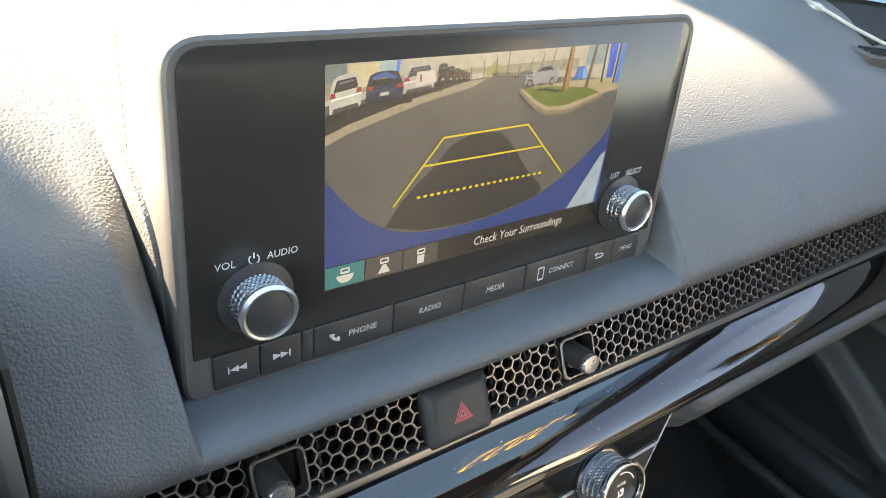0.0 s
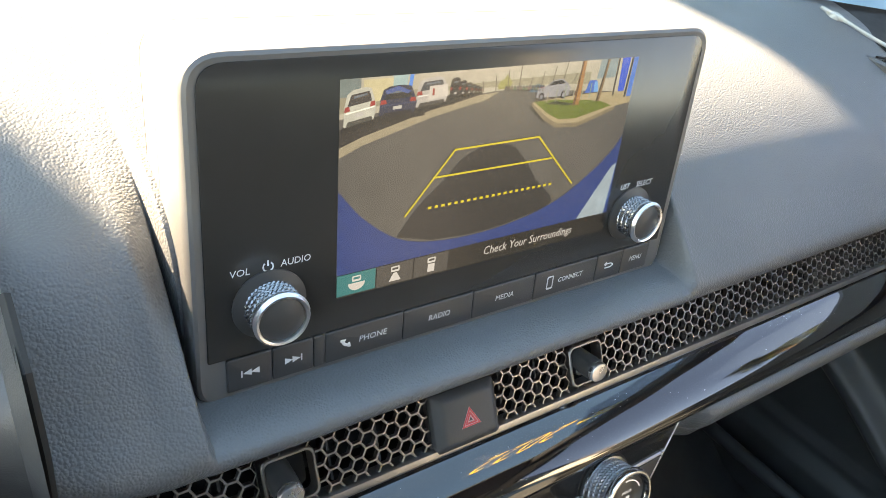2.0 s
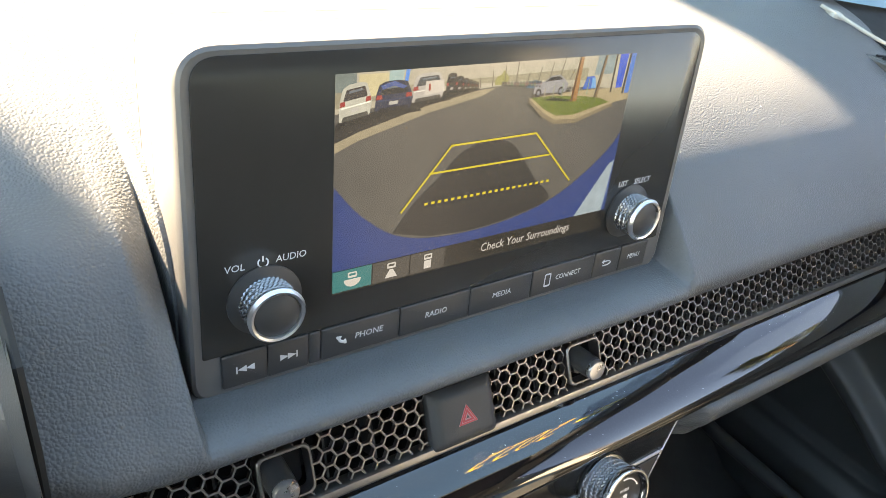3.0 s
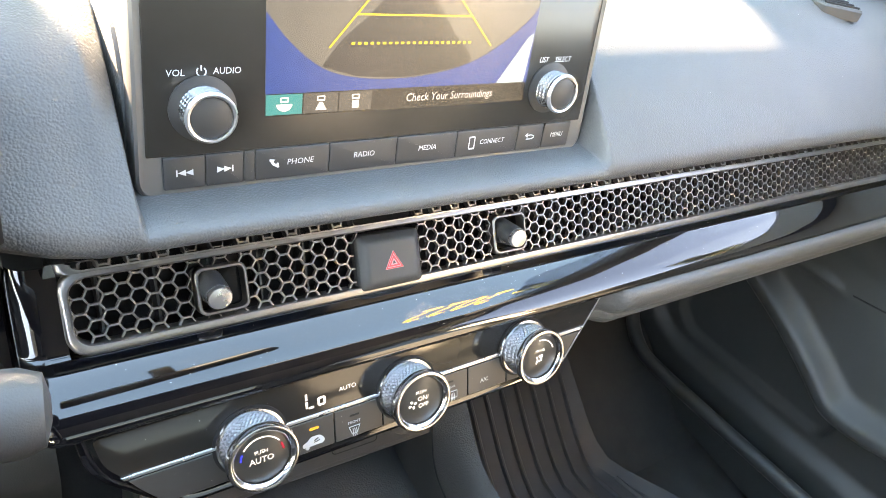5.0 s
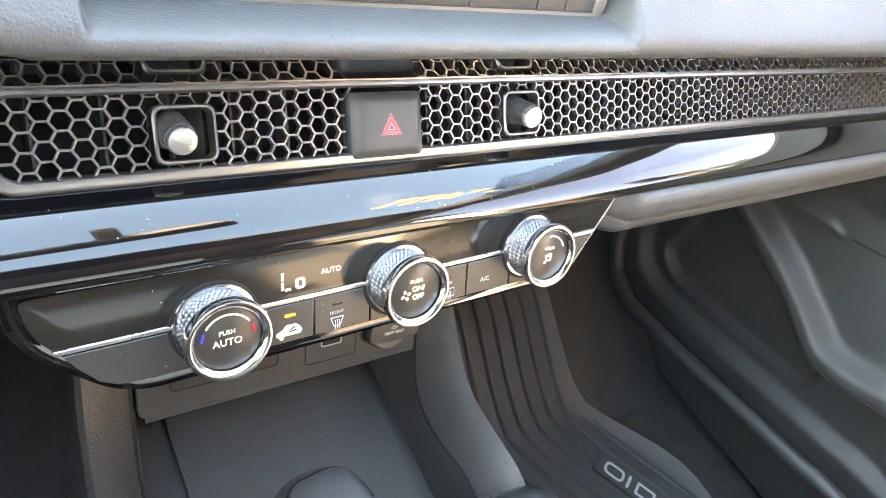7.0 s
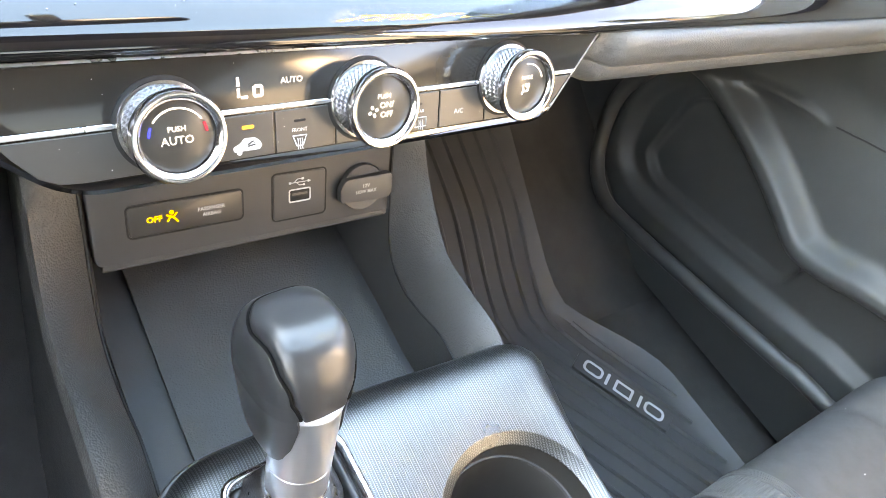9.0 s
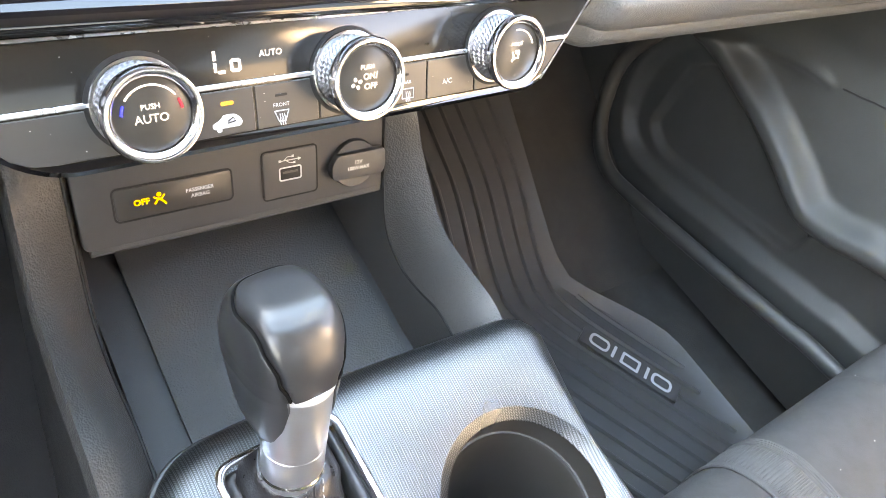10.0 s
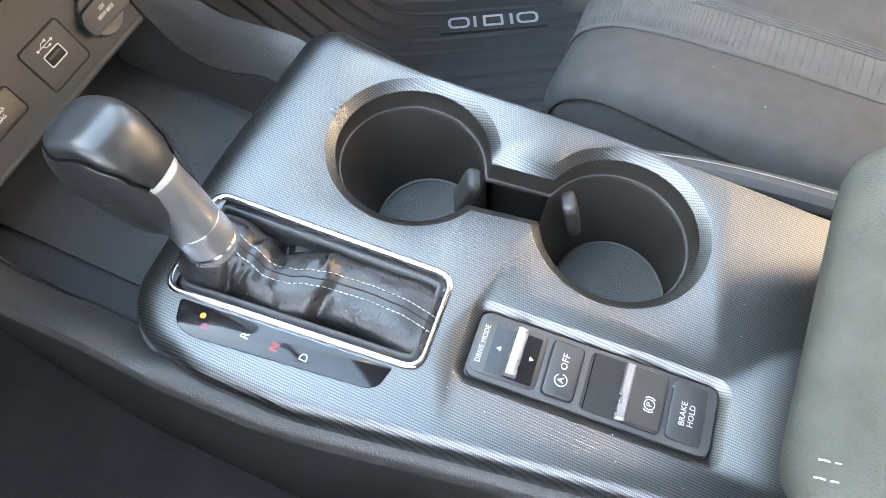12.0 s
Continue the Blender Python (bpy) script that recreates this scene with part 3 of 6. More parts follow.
while u < 0.735:
    v = 0.0130 - 3 * ROW_HEX + (0.5 if col % 2 else 0.0) * ROW_HEX
    while v < 0.037:
        if not any(a < u < c and b < v < d for a, b, c, d in holes):
            out = [outside(u + S_HEX * math.cos(radians(60 * k)), v + FLAT * S_HEX * math.sin(radians(60 * k))) for k in range(6)]
            inn = [outside(u + (S_HEX - T_HEX * 1.16) * math.cos(radians(60 * k)), v + FLAT * (S_HEX - T_HEX * 1.16) * math.sin(radians(60 * k))) for k in range(6)]
            fo = [bm.verts.new((x, y, 0.0002)) for x, y in out]
            fi = [bm.verts.new((x, y, 0.0002)) for x, y in inn]
            fb = [bm.verts.new((x, y, -0.0030)) for x, y in inn]
            for k in range(6):
                n = (k + 1) % 6
                bm.faces.new((fo[k], fo[n], fi[n], fi[k]))
                bm.faces.new((fi[k], fi[n], fb[n], fb[k]))
        v += ROW_HEX
    u += 1.5 * S_HEX
    col += 1
bmesh.ops.remove_doubles(bm, verts=bm.verts[:], dist=0.00002)
part("honeycomb", bm, PEWTER, vent, "bare metal honeycomb mesh", sharp=20)
# duct closed off in near-black, so the depth behind the mesh reads as shade
part("duct", prism(rounded(-0.1645, -0.003, 0.732, 0.033, 0.004, 3), [(-0.040, 0), (-0.007, 0)], caps=(True, False)), BLACK, vent, "black duct box, its black standing in for shade behind the mesh")
for k in range(34):
    uu = -0.150 + k * 0.026
    if not -0.03 < uu < 0.03:
        part("vane", slab(uu - 0.0006, 0.0, -0.022, uu + 0.0006, 0.0305, -0.0085), PLASTIC, vent)
for k, (a, b, c, d) in enumerate(holes):
    if k == 1:
        continue
    part("slot_frame", ring_prism(rounded(a, b, c, d, 0.0042, 5), rounded(a + 0.0018, b + 0.0018, c - 0.0018, d - 0.0018, 0.0030, 5), [(-0.007, 0, 0), (0.0004, 0, 0), (0.0012, 0.0006, 0.0004)]), PEWTER, vent)
    # black plate in place of the shade deep in the slot
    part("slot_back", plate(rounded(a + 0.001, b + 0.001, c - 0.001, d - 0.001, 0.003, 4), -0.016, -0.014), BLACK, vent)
    cx = a + 0.0085 if k == 0 else a + 0.0105
    tab = part("tab", beam((cx, 0.013, -0.013), (cx, 0.0125, 0.001), 0.013, 0.011), PLASTIC, vent, "black sliding tab")
    M = Matrix.Translation((cx, 0.0165, -0.006)) @ Vector((-0.05, -0.30, 1.0)).to_track_quat("Z", "Y").to_matrix().to_4x4()
    part("stem", lathe([(0.0066, 0), (0.0066, 0.012), (0.0064, 0.0185)], 28), PLASTIC, tab, m=M)
    part("cap", lathe([(0.0060, 0.0183), (0.0062, 0.0188), (0.0061, 0.0204), (0.0055, 0.0214), (0.0030, 0.0218)], 28), SILVER, tab, "satin silver cap", m=M)
haz = thing("hazard_switch", V, "matte black hazard switch with a red triangle", "switch")
bm = bmesh.new()
rings = [[bm.verts.new((x, y, z)) for x, y in rounded(-0.0195 + d, -0.0042 + d, 0.0205 - d, 0.0270 - d, r, 4)] for z, d, r in
         ((-0.010, 0, 0.0024), (0.0022, 0, 0.0024), (0.0032, 0.0004, 0.0024), (0.0060, 0.0034, 0.0030), (0.0066, 0.0044, 0.0030), (0.0068, 0.0060, 0.0030))]
for a, b in zip(rings, rings[1:]):
    for k in range(len(a)):
        bm.faces.new((a[k], a[(k + 1) % len(a)], b[(k + 1) % len(a)], b[k]))
bm.faces.new(rings[-1])
part("button", bm, TRIM_PLASTIC, haz)
RED = material("red_print", (0.60, 0.075, 0.085), 0.5, vary=0.03)
PINK = material("pink_print", (0.62, 0.32, 0.33), 0.5, vary=0.03)


def tri_ring(r, t, z, cx=0.0, cy=0.0):
    o = [(cx + r * math.cos(radians(90 + 120 * k)), cy + r * math.sin(radians(90 + 120 * k))) for k in range(3)]
    n = [(cx + (r - 2 * t) * math.cos(radians(90 + 120 * k)), cy + (r - 2 * t) * math.sin(radians(90 + 120 * k))) for k in range(3)]
    return ring_prism(o, n, [(z, 0, 0), (z + 0.0002, 0, 0)])


part("triangle", tri_ring(0.0070, 0.0017, 0.0067, 0.0008, 0.0100), PINK, haz, "pale edge of the warning triangle")
part("triangle", tri_ring(0.0066, 0.0007, 0.0070, 0.0008, 0.0100), RED, haz, "red warning triangle")
part("triangle", tri_ring(0.0044, 0.0008, 0.0070, 0.0008, 0.0100), RED, haz)
part("triangle", tri_ring(0.0026, 0.0006, 0.0068, 0.0008, 0.0100), PINK, haz)


# ---- touchscreen unit ----
def lin(r, g, b):
    return tuple((c / 255 / 12.92 if c / 255 <= 0.04045 else ((c / 255 + 0.055) / 1.055) ** 2.4) for c in (r, g, b))


def lit(name, r, g, b, gain=1.0, blur=0.0):
    """A picture element of a glowing display."""
    c = lin(r, g, b)
    c = (c[0] * 0.88, c[1], c[2] * 1.30)
    k = gain * 2 ** -4.25
    m = bpy.data.materials.new(name)
    m.use_nodes = True
    nb = m.node_tree.nodes["Principled BSDF"]
    nb.inputs["Base Color"].default_value = (0.01, 0.01, 0.01, 1)
    nb.inputs["Roughness"].default_value = 0.25
    nb.inputs["Emission Color"].default_value = (*c, 1)
    nb.inputs["Emission Strength"].default_value = k
    if blur:
        nt = m.node_tree
        tc = nt.nodes.new("ShaderNodeTexCoord")
        ns = nt.nodes.new("ShaderNodeTexNoise")
        ns.inputs["Scale"].default_value, ns.inputs["Detail"].default_value, ns.inputs["Roughness"].default_value = blur, 6, 0.65
        nt.links.new(tc.outputs["Object"], ns.inputs["Vector"])
        mx = nt.nodes.new("ShaderNodeMix")
        mx.data_type = "RGBA"
        mx.inputs["A"].default_value, mx.inputs["B"].default_value = (*(v * 0.62 for v in c), 1), (*(v * 1.38 for v in c), 1)
        nt.links.new(ns.outputs["Fac"], mx.inputs["Factor"])
        nt.links.new(mx.outputs["Result"], nb.inputs["Emission Color"])
    return m


unit = thing("touchscreen_unit", face_frame(0.003, 0.5, 0.8, 13.93), "black touchscreen audio unit with two knobs and a reversing picture", "touchscreen")
RIM = material("rim_plastic", (0.095, 0.094, 0.094), 0.36, bump=0.12, scale=1800, vary=0.1)
OUT = fillet([(-0.1345, -0.0125), (0.1345, -0.0125), (0.1310, 0.1268), (-0.1305, 0.1268)], [0.011, 0.011, 0.014, 0.014], 7)
part("housing", prism(OUT, [(-0.0336, 0.0008), (-0.0330, 0.0), (-0.008, 0.0), (-0.0022, 0.0), (-0.0008, 0.0006), (0.0, 0.0020), (-0.0004, 0.0042)], caps=(True, True)), RIM, unit, "satin grey rim and body")
BACK = fillet([(-0.1342, -0.0125), (0.1320, -0.0125), (0.1285, 0.1266), (-0.1303, 0.1266)], [0.01, 0.01, 0.014, 0.014], 7)
part("rear_cover", prism(BACK, [(-0.066, 0.026), (-0.060, 0.010), (-0.055, 0.003), (-0.050, 0.0), (-0.0345, 0.0), (-0.0340, 0.0008)]), TRIM_PLASTIC, unit, "grey rear cover")
part("seam", tube([Vector((x, y, -0.0520)) for x, y in inset(BACK, 0.0008)], circle(0.0006, 6), closed=True), BLACK, unit, "thin dark seam")
part("glass", plate(fillet([(-0.1290, 0.0082), (0.1290, 0.0082), (0.1262, 0.1230), (-0.1258, 0.1230)], [0.0008, 0.0008, 0.010, 0.010], 7), -0.001, 0.0003, 0.0003), SMOKED, unit, "smoked black glass front")
KEY_ROW = [(-0.1224, -0.1036, "prev"), (-0.1036, -0.0856, "next"), (-0.0856, -0.0802, ""), (-0.0802, -0.0416, "PHONE"), (-0.0416, -0.0026, "RADIO"), (-0.0026, 0.0363, "MEDIA"), (0.0363, 0.0804, "CONNECT"),
        (0.0804, 0.1005, "back"), (0.1005, 0.1225, "MENU")]
KEYMAT = material("key_plastic", (0.035, 0.035, 0.036), 0.42, bump=0.15, scale=2500, vary=0.1)


def poly(pts, z=0.0, t=0.0001, bm=None):
    return prism(pts, [(z, 0), (z + t, 0)], bm)


for a, b, word in KEY_ROW:
    key = part("key", prism(rounded(a + 0.0002, -0.0078, b - 0.0002, 0.0078, 0.0008, 3), [(-0.004, 0), (0.0007, 0), (0.0010, 0.0003), (0.0011, 0.0008)]), KEYMAT, unit)
    mid, top = (a + b) / 2, 0.0012
    if word in ("RADIO", "MEDIA", "MENU"):
        words(word, 0.0042, (mid, 0.0003), WHITE, key, lift=top, slant=0.12, squeeze=0.95 if word != "MENU" else 0.85)
    elif word == "PHONE":
        words(word, 0.0042, (mid + 0.0035, 0.0003), WHITE, key, lift=top, slant=0.12)
        arc = [Vector((mid - 0.0085 + 0.0026 * math.cos(q), 0.0018 + 0.0026 * math.sin(q), top)) for q in spread(radians(165), radians(290), 9)]
        part("mark", tube(arc, lambda s: circle(0.0003, 6, 0.0013 if s < 0.2 or s > 0.8 else 0.0007)), WHITE, key)
    elif word == "CONNECT":
        words(word, 0.0040, (mid + 0.0030, 0.0003), WHITE, key, lift=top, slant=0.12, squeeze=0.9)
        part("mark", ring_prism(rounded(a + 0.0085, -0.0036, a + 0.0128, 0.0042, 0.0008, 3), rounded(a + 0.0091, -0.0026, a + 0.0122, 0.0034, 0.0003, 3), [(top, 0, 0), (top + 0.0001, 0, 0)]), WHITE, key)
    elif word in ("prev", "next"):
        bm = bmesh.new()
        s = 1 if word == "next" else -1
        poly([(mid - s * 0.0038, -0.0013), (mid - s * 0.0002, 0.0002), (mid - s * 0.0038, 0.0017)], top, bm=bm)
        poly([(mid - s * 0.0005, -0.0013), (mid + s * 0.0031, 0.0002), (mid - s * 0.0005, 0.0017)], top, bm=bm)
        poly([(mid + s * 0.0032, -0.0014), (mid + s * 0.0038, -0.0014), (mid + s * 0.0038, 0.0018), (mid + s * 0.0032, 0.0018)], top, bm=bm)
        part("mark", bm, WHITE, key)
    elif word == "back":
        arc = [Vector((mid - 0.003, 0.0015, top)), Vector((mid + 0.001, 0.0015, top)), Vector((mid + 0.0028, 0.0004, top)), Vector((mid + 0.001, -0.0008, top)), Vector((mid - 0.003, -0.0008, top))]
        bm = tube(smooth_line(arc, 4), circle(0.00035, 5))
        poly([(mid - 0.0022, 0.0030), (mid - 0.0042, 0.0015), (mid - 0.0022, 0.0)], top, bm=bm)
        part("mark", bm, WHITE, key)
words("VOL", 0.0041, (-0.1150, 0.0454), WHITE, unit, lift=0.0004, slant=0.1)
words("AUDIO", 0.0041, (-0.0928, 0.0459), WHITE, unit, lift=0.0004, slant=0.1, squeeze=0.95)
arc = [Vector((-0.1040 + 0.0020 * math.sin(q), 0.0458 + 0.0020 * math.cos(q), 0.0005)) for q in spread(0.7, 2 * math.pi - 0.7, 12)]
bm = tube(arc, circle(0.00030, 5))
poly([(-0.1043, 0.0462), (-0.1037, 0.0462), (-0.1037, 0.0485), (-0.1043, 0.0485)], 0.0004, bm=bm)
part("power_mark", bm, WHITE, unit)
words("LIST", 0.0044, (0.0905, 0.0466), WHITE, unit, lift=0.0004, slant=0.1, squeeze=0.85)
words("SELECT", 0.0044, (0.1050, 0.0466), WHITE, unit, lift=0.0004, slant=0.1, squeeze=0.85)


def knurl(r, z0, z1, n, rows, depth, bm=None):
    """A band of small pyramids round z."""
    bm = bm or bmesh.new()
    rings = []
    for j in range(rows * 2 + 1):
        z = z0 + (z1 - z0) * j / (rows * 2)
        ring = []
        for i in range(n * 2):
            a = math.pi * i / n
            hi = (i % 2 == 1) and (j % 2 == 1)
            ring.append(bm.verts.new(((r + (depth if hi else 0.0)) * math.cos(a + math.pi / n * (j // 2 % 2)), (r + (depth if hi else 0.0)) * math.sin(a + math.pi / n * (j // 2 % 2)), z)))
        rings.append(ring)
    for a, b in zip(rings, rings[1:]):
        for i in range(n * 2):
            k = (i + 1) % (n * 2)
            bm.faces.new((a[i], a[k], b[k], b[i]))
    return bm


def torus_lip(r0, r1, z0, z1, n=56):
    """A bright ring with a rounded front."""
    m = (r0 + r1) / 2
    return lathe([(r0, z0), (r1, z0), (r1 + 0.0003, (z0 + z1) / 2), (r1 - 0.0005, z1 - 0.0003), (m + 0.0004, z1), (m - 0.0006, z1 - 0.0003), (r0, z1 - 0.0020), (r0, z0)], n, cap0=False, cap1=False)


KNURL = material("knurled_black", (0.26, 0.265, 0.275), 0.26, metal=0.85, vary=0.08)
KNURL_S = material("knurled_silver", (0.24, 0.243, 0.255), 0.34, metal=0.95, vary=0.05)
for u, v in ((-0.1038, 0.0293), (0.0981, 0.0301)):
    knob = part("knob", lathe([(0.0150, 0.0), (0.0150, 0.0008), (0.0118, 0.0016), (0.0105, 0.0022)], 48), KEYMAT, unit, "knurled knob with a silver ring", m=pose(u, v, 0.0003))
    part("grip", knurl(0.0106, 0.0014, 0.0115, 36, 7, 0.0006), KNURL, knob, "black knurled grip", m=pose(u, v, 0.0003), sharp=12)
    part("ring", torus_lip(0.0090, 0.0112, 0.0110, 0.0140), SILVER, knob, "satin silver ring", m=pose(u, v, 0.0003))
    part("face", lathe([(0.0092, 0.0110), (0.0091, 0.0126), (0.0085, 0.0130)], 48), KEYMAT, knob, "matte black face", m=pose(u, v, 0.0003))

# the picture on the display
part("panel", poly([(-0.0755, 0.0235), (0.0795, 0.0235), (0.0795, 0.1147), (-0.0755, 0.1147)], 0.0003), lit("panel_dark", 22, 21, 19), unit, "dark lit display panel")
pic = part("picture", poly([(-0.0755, 0.0345), (0.0795, 0.0345), (0.0795, 0.1147), (-0.0755, 0.1147)], 0.0004), lit("picture_road", 84, 82, 74, blur=60), unit, "reversing camera picture of a car lot")
L0 = 0.0005
INKS = {}


def ink(name, pts, r, g, b, lift, gain=1.0):
    if (r, g, b) not in INKS:
        INKS[r, g, b] = lit("picture_ink", r, g, b, gain, blur=260)
    return part(name, poly(pts, L0 + lift, 0.00003), INKS[r, g, b], pic)


def bar(name, a, b, w, w2, c, lift):
    """A straight upright shape from a to b, w wide at its foot and w2 at its head."""
    return ink(name, [(a[0] - w / 2, a[1]), (a[0] + w / 2, a[1]), (b[0] + w2 / 2, b[1]), (b[0] - w2 / 2, b[1])], *c, lift)


def tail(name, x, y, w, h, c, glass=(42, 44, 46), lean=0.0, lift=0.00008):
    """A parked car from behind: body, rear window, lamps, plate, lower bumper, tyres and the shade under it."""
    def at(u, v):
        return (x + w * u, y + h * v + lean * w * u)
    ink(name + "_shade", [at(-0.1, -0.14), at(1.25, -0.06), at(1.2, 0.12), at(0.0, 0.1)], 34, 33, 30, lift)
    for u in (0.06, 0.80):
        ink(name + "_tyre", [at(u, -0.06), at(u + 0.16, -0.04), at(u + 0.16, 0.2), at(u, 0.2)], 24, 24, 24, lift + 0.00001)
    ink(name, fillet([at(0.0, 0.05), at(0.93, 0.08), at(1.0, 0.42), at(0.95, 0.62), at(0.83, 0.97), at(0.62, 1.03), at(0.28, 1.02), at(0.10, 0.93), at(0.02, 0.60)], h * 0.05, 3), *c, lift + 0.00002)
    ink(name + "_bumper", fillet([at(0.08, 0.05), at(0.90, 0.08), at(0.86, 0.20), at(0.12, 0.18)], h * 0.03, 2), *(max(18, v * 2 // 5) for v in c), lift + 0.00003)
    ink(name + "_window", fillet([at(0.12, 0.60), at(0.86, 0.61), at(0.78, 0.90), at(0.22, 0.90)], h * 0.05, 3), *glass, lift + 0.00003)
    ink(name + "_glint", [at(0.30, 0.78), at(0.72, 0.80), at(0.70, 0.86), at(0.30, 0.85)], 96, 104, 106, lift + 0.00004)
    for u in (0.02, 0.80):
        ink(name + "_lamp", [at(u, 0.46), at(u + 0.17, 0.47), at(u + 0.15, 0.60), at(u + 0.02, 0.60)], 150, 52, 46, lift + 0.00004)
    ink(name + "_number_bar", [at(0.36, 0.26), at(0.60, 0.27), at(0.60, 0.38), at(0.36, 0.37)], 176, 174, 160, lift + 0.00004)
    ink(name + "_sheen", [at(0.06, 0.40), at(0.94, 0.42), at(0.94, 0.46), at(0.06, 0.44)], *(min(255, v * 5 // 4 + 8) for v in c), lift + 0.00004)


ink("sky", [(-0.0755, 0.100), (-0.004, 0.1050), (0.010, 0.1045), (0.0795, 0.098), (0.0795, 0.1147), (-0.0755, 0.1147)], 168, 162, 138, 0.0)
ink("haze", [(-0.0755, 0.102), (-0.030, 0.107), (0.010, 0.1065), (0.050, 0.104), (0.050, 0.1095), (-0.0755, 0.1085)], 140, 134, 108, 0.00002)
ink("far_wall", [(-0.066, 0.105), (-0.0475, 0.107), (-0.0475, 0.1140), (-0.066, 0.1140)], 186, 176, 132, 0.00004)
ink("far_wall_shade", [(-0.0755, 0.108), (-0.067, 0.108), (-0.067, 0.1147), (-0.0755, 0.1147)], 104, 118, 110, 0.00004)
ink("banner", [(-0.0470, 0.108), (-0.0455, 0.108), (-0.0445, 0.1147), (-0.0462, 0.1147)], 54, 128, 196, 0.00005)
ink("pale_wall", [(-0.0535, 0.109), (-0.0475, 0.109), (-0.0470, 0.1147), (-0.0535, 0.1147)], 140, 168, 160, 0.00005)
ink("pavement", [(-0.0755, 0.0850), (-0.0656, 0.0890), (-0.0344, 0.0970), (-0.0091, 0.1015), (-0.002, 0.1045), (-0.012, 0.1040), (-0.036, 0.0998), (-0.0656, 0.0925), (-0.0755, 0.0890)], 146, 136, 108, 0.00005)
ink("shade_strip", [(-0.0755, 0.0890), (-0.0656, 0.0925), (-0.036, 0.0998), (-0.012, 0.1040), (-0.012, 0.1065), (-0.040, 0.1040), (-0.0755, 0.096)], 44, 42, 38, 0.00006)
# cars along the kerb, the farthest first
for k in range(6):
    q = 0.80 ** k
    tail("dark_car", -0.0275 + 0.0215 * (1 - q), 0.1030 + 0.0022 * (1 - q), 0.0055 * q, 0.0088 * q, (40 + 4 * k, 40 + 3 * k, 38), glass=(28, 29, 30), lift=0.00012 - 0.00001 * k)
tail("pickup", -0.0432, 0.1010, 0.0150, 0.0112, (168, 164, 150), glass=(60, 64, 66), lean=0.06, lift=0.00014)
ink("pickup_bed", [(-0.0375, 0.1040), (-0.0284, 0.1052), (-0.0288, 0.1098), (-0.0372, 0.1096)], 190, 184, 166, 0.00019)
ink("pickup_lamp", [(-0.0358, 0.1058), (-0.0348, 0.1059), (-0.0349, 0.1086), (-0.0357, 0.1085)], 150, 60, 50, 0.00021)
tail("blue_suv", -0.0592, 0.0985, 0.0165, 0.0120, (38, 44, 62), glass=(26, 28, 32), lean=0.02, lift=0.00017)
ink("blue_suv_roof", [(-0.0570, 0.1093), (-0.0513, 0.1108), (-0.0455, 0.1085), (-0.0470, 0.1075), (-0.0513, 0.1090), (-0.0560, 0.1078)], 62, 84, 128, 0.00023)
tail("white_suv", -0.0740, 0.0960, 0.0135, 0.0138, (176, 176, 156), glass=(56, 52, 50), lean=0.14, lift=0.00020)
# trees, lamps and cars on the far side
ink("far_tree", [(-0.0030, 0.1055), (0.0030, 0.1055), (0.0042, 0.1080), (0.0026, 0.1098), (0.0012, 0.1115), (-0.0002, 0.1096), (-0.0020, 0.1090), (-0.0033, 0.1072)], 136, 134, 76, 0.00008)
for k in range(14):
    tail("far_car", 0.0005 + 0.0016 * k, 0.1050 - 0.00016 * k, 0.0013, 0.0016 + 0.00008 * k, (52 + 22 * (k % 3), 56 + 14 * (k % 4), 60), lift=0.00010)
for k in range(9):
    x = -0.0105 + 0.0062 * k
    bar("far_post", (x, 0.1050), (x + 0.0004 * k - 0.0008, 0.1096 + 0.0056 * ((k * 5) % 4) / 3), 0.0004, 0.0003, (78, 74, 62), 0.00009)
ink("sedan_shade", [(0.0180, 0.0985), (0.0400, 0.0985), (0.0400, 0.1002), (0.0180, 0.1005)], 70, 64, 52, 0.00010)
ink("sedan", fillet([(0.0185, 0.1000), (0.0375, 0.0996), (0.0385, 0.1030), (0.0365, 0.1052), (0.0330, 0.1076), (0.0275, 0.1072), (0.0240, 0.1050), (0.0190, 0.1042)], 0.0006, 3), 138, 138, 134, 0.00012)
ink("sedan_window", [(0.0245, 0.1050), (0.0350, 0.1054), (0.0325, 0.1070), (0.0280, 0.1068)], 34, 36, 38, 0.00014)
for x in (0.0215, 0.0345):
    ink("sedan_wheel", [(x + 0.0016 * math.cos(q), 0.1003 + 0.0019 * math.sin(q)) for q in spread(0, 2 * math.pi, 12)[:-1]], 36, 36, 36, 0.00015)
    ink("sedan_rim", [(x + 0.0009 * math.cos(q), 0.1003 + 0.0011 * math.sin(q)) for q in spread(0, 2 * math.pi, 10)[:-1]], 130, 130, 128, 0.00016)
ink("teal_car", fillet([(0.0140, 0.1030), (0.0215, 0.1026), (0.0222, 0.1050), (0.0190, 0.1062), (0.0155, 0.1056)], 0.0005, 2), 62, 96, 112, 0.00011)
ink("verge", [(0.0165, 0.0982), (0.0258, 0.0912), (0.0334, 0.0872), (0.0464, 0.0862), (0.0695, 0.0920), (0.0795, 0.0930), (0.0795, 0.0990), (0.0480, 0.0995), (0.0300, 0.0990)], 158, 144, 108, 0.00012)
ink("kerb_face", [(0.0165, 0.0982), (0.0258, 0.0912), (0.0334, 0.0872), (0.0464, 0.0862), (0.0695, 0.0920), (0.0695, 0.0902), (0.0464, 0.0842), (0.0330, 0.0852), (0.0250, 0.0895), (0.0165, 0.0968)], 122, 110, 84, 0.00013)
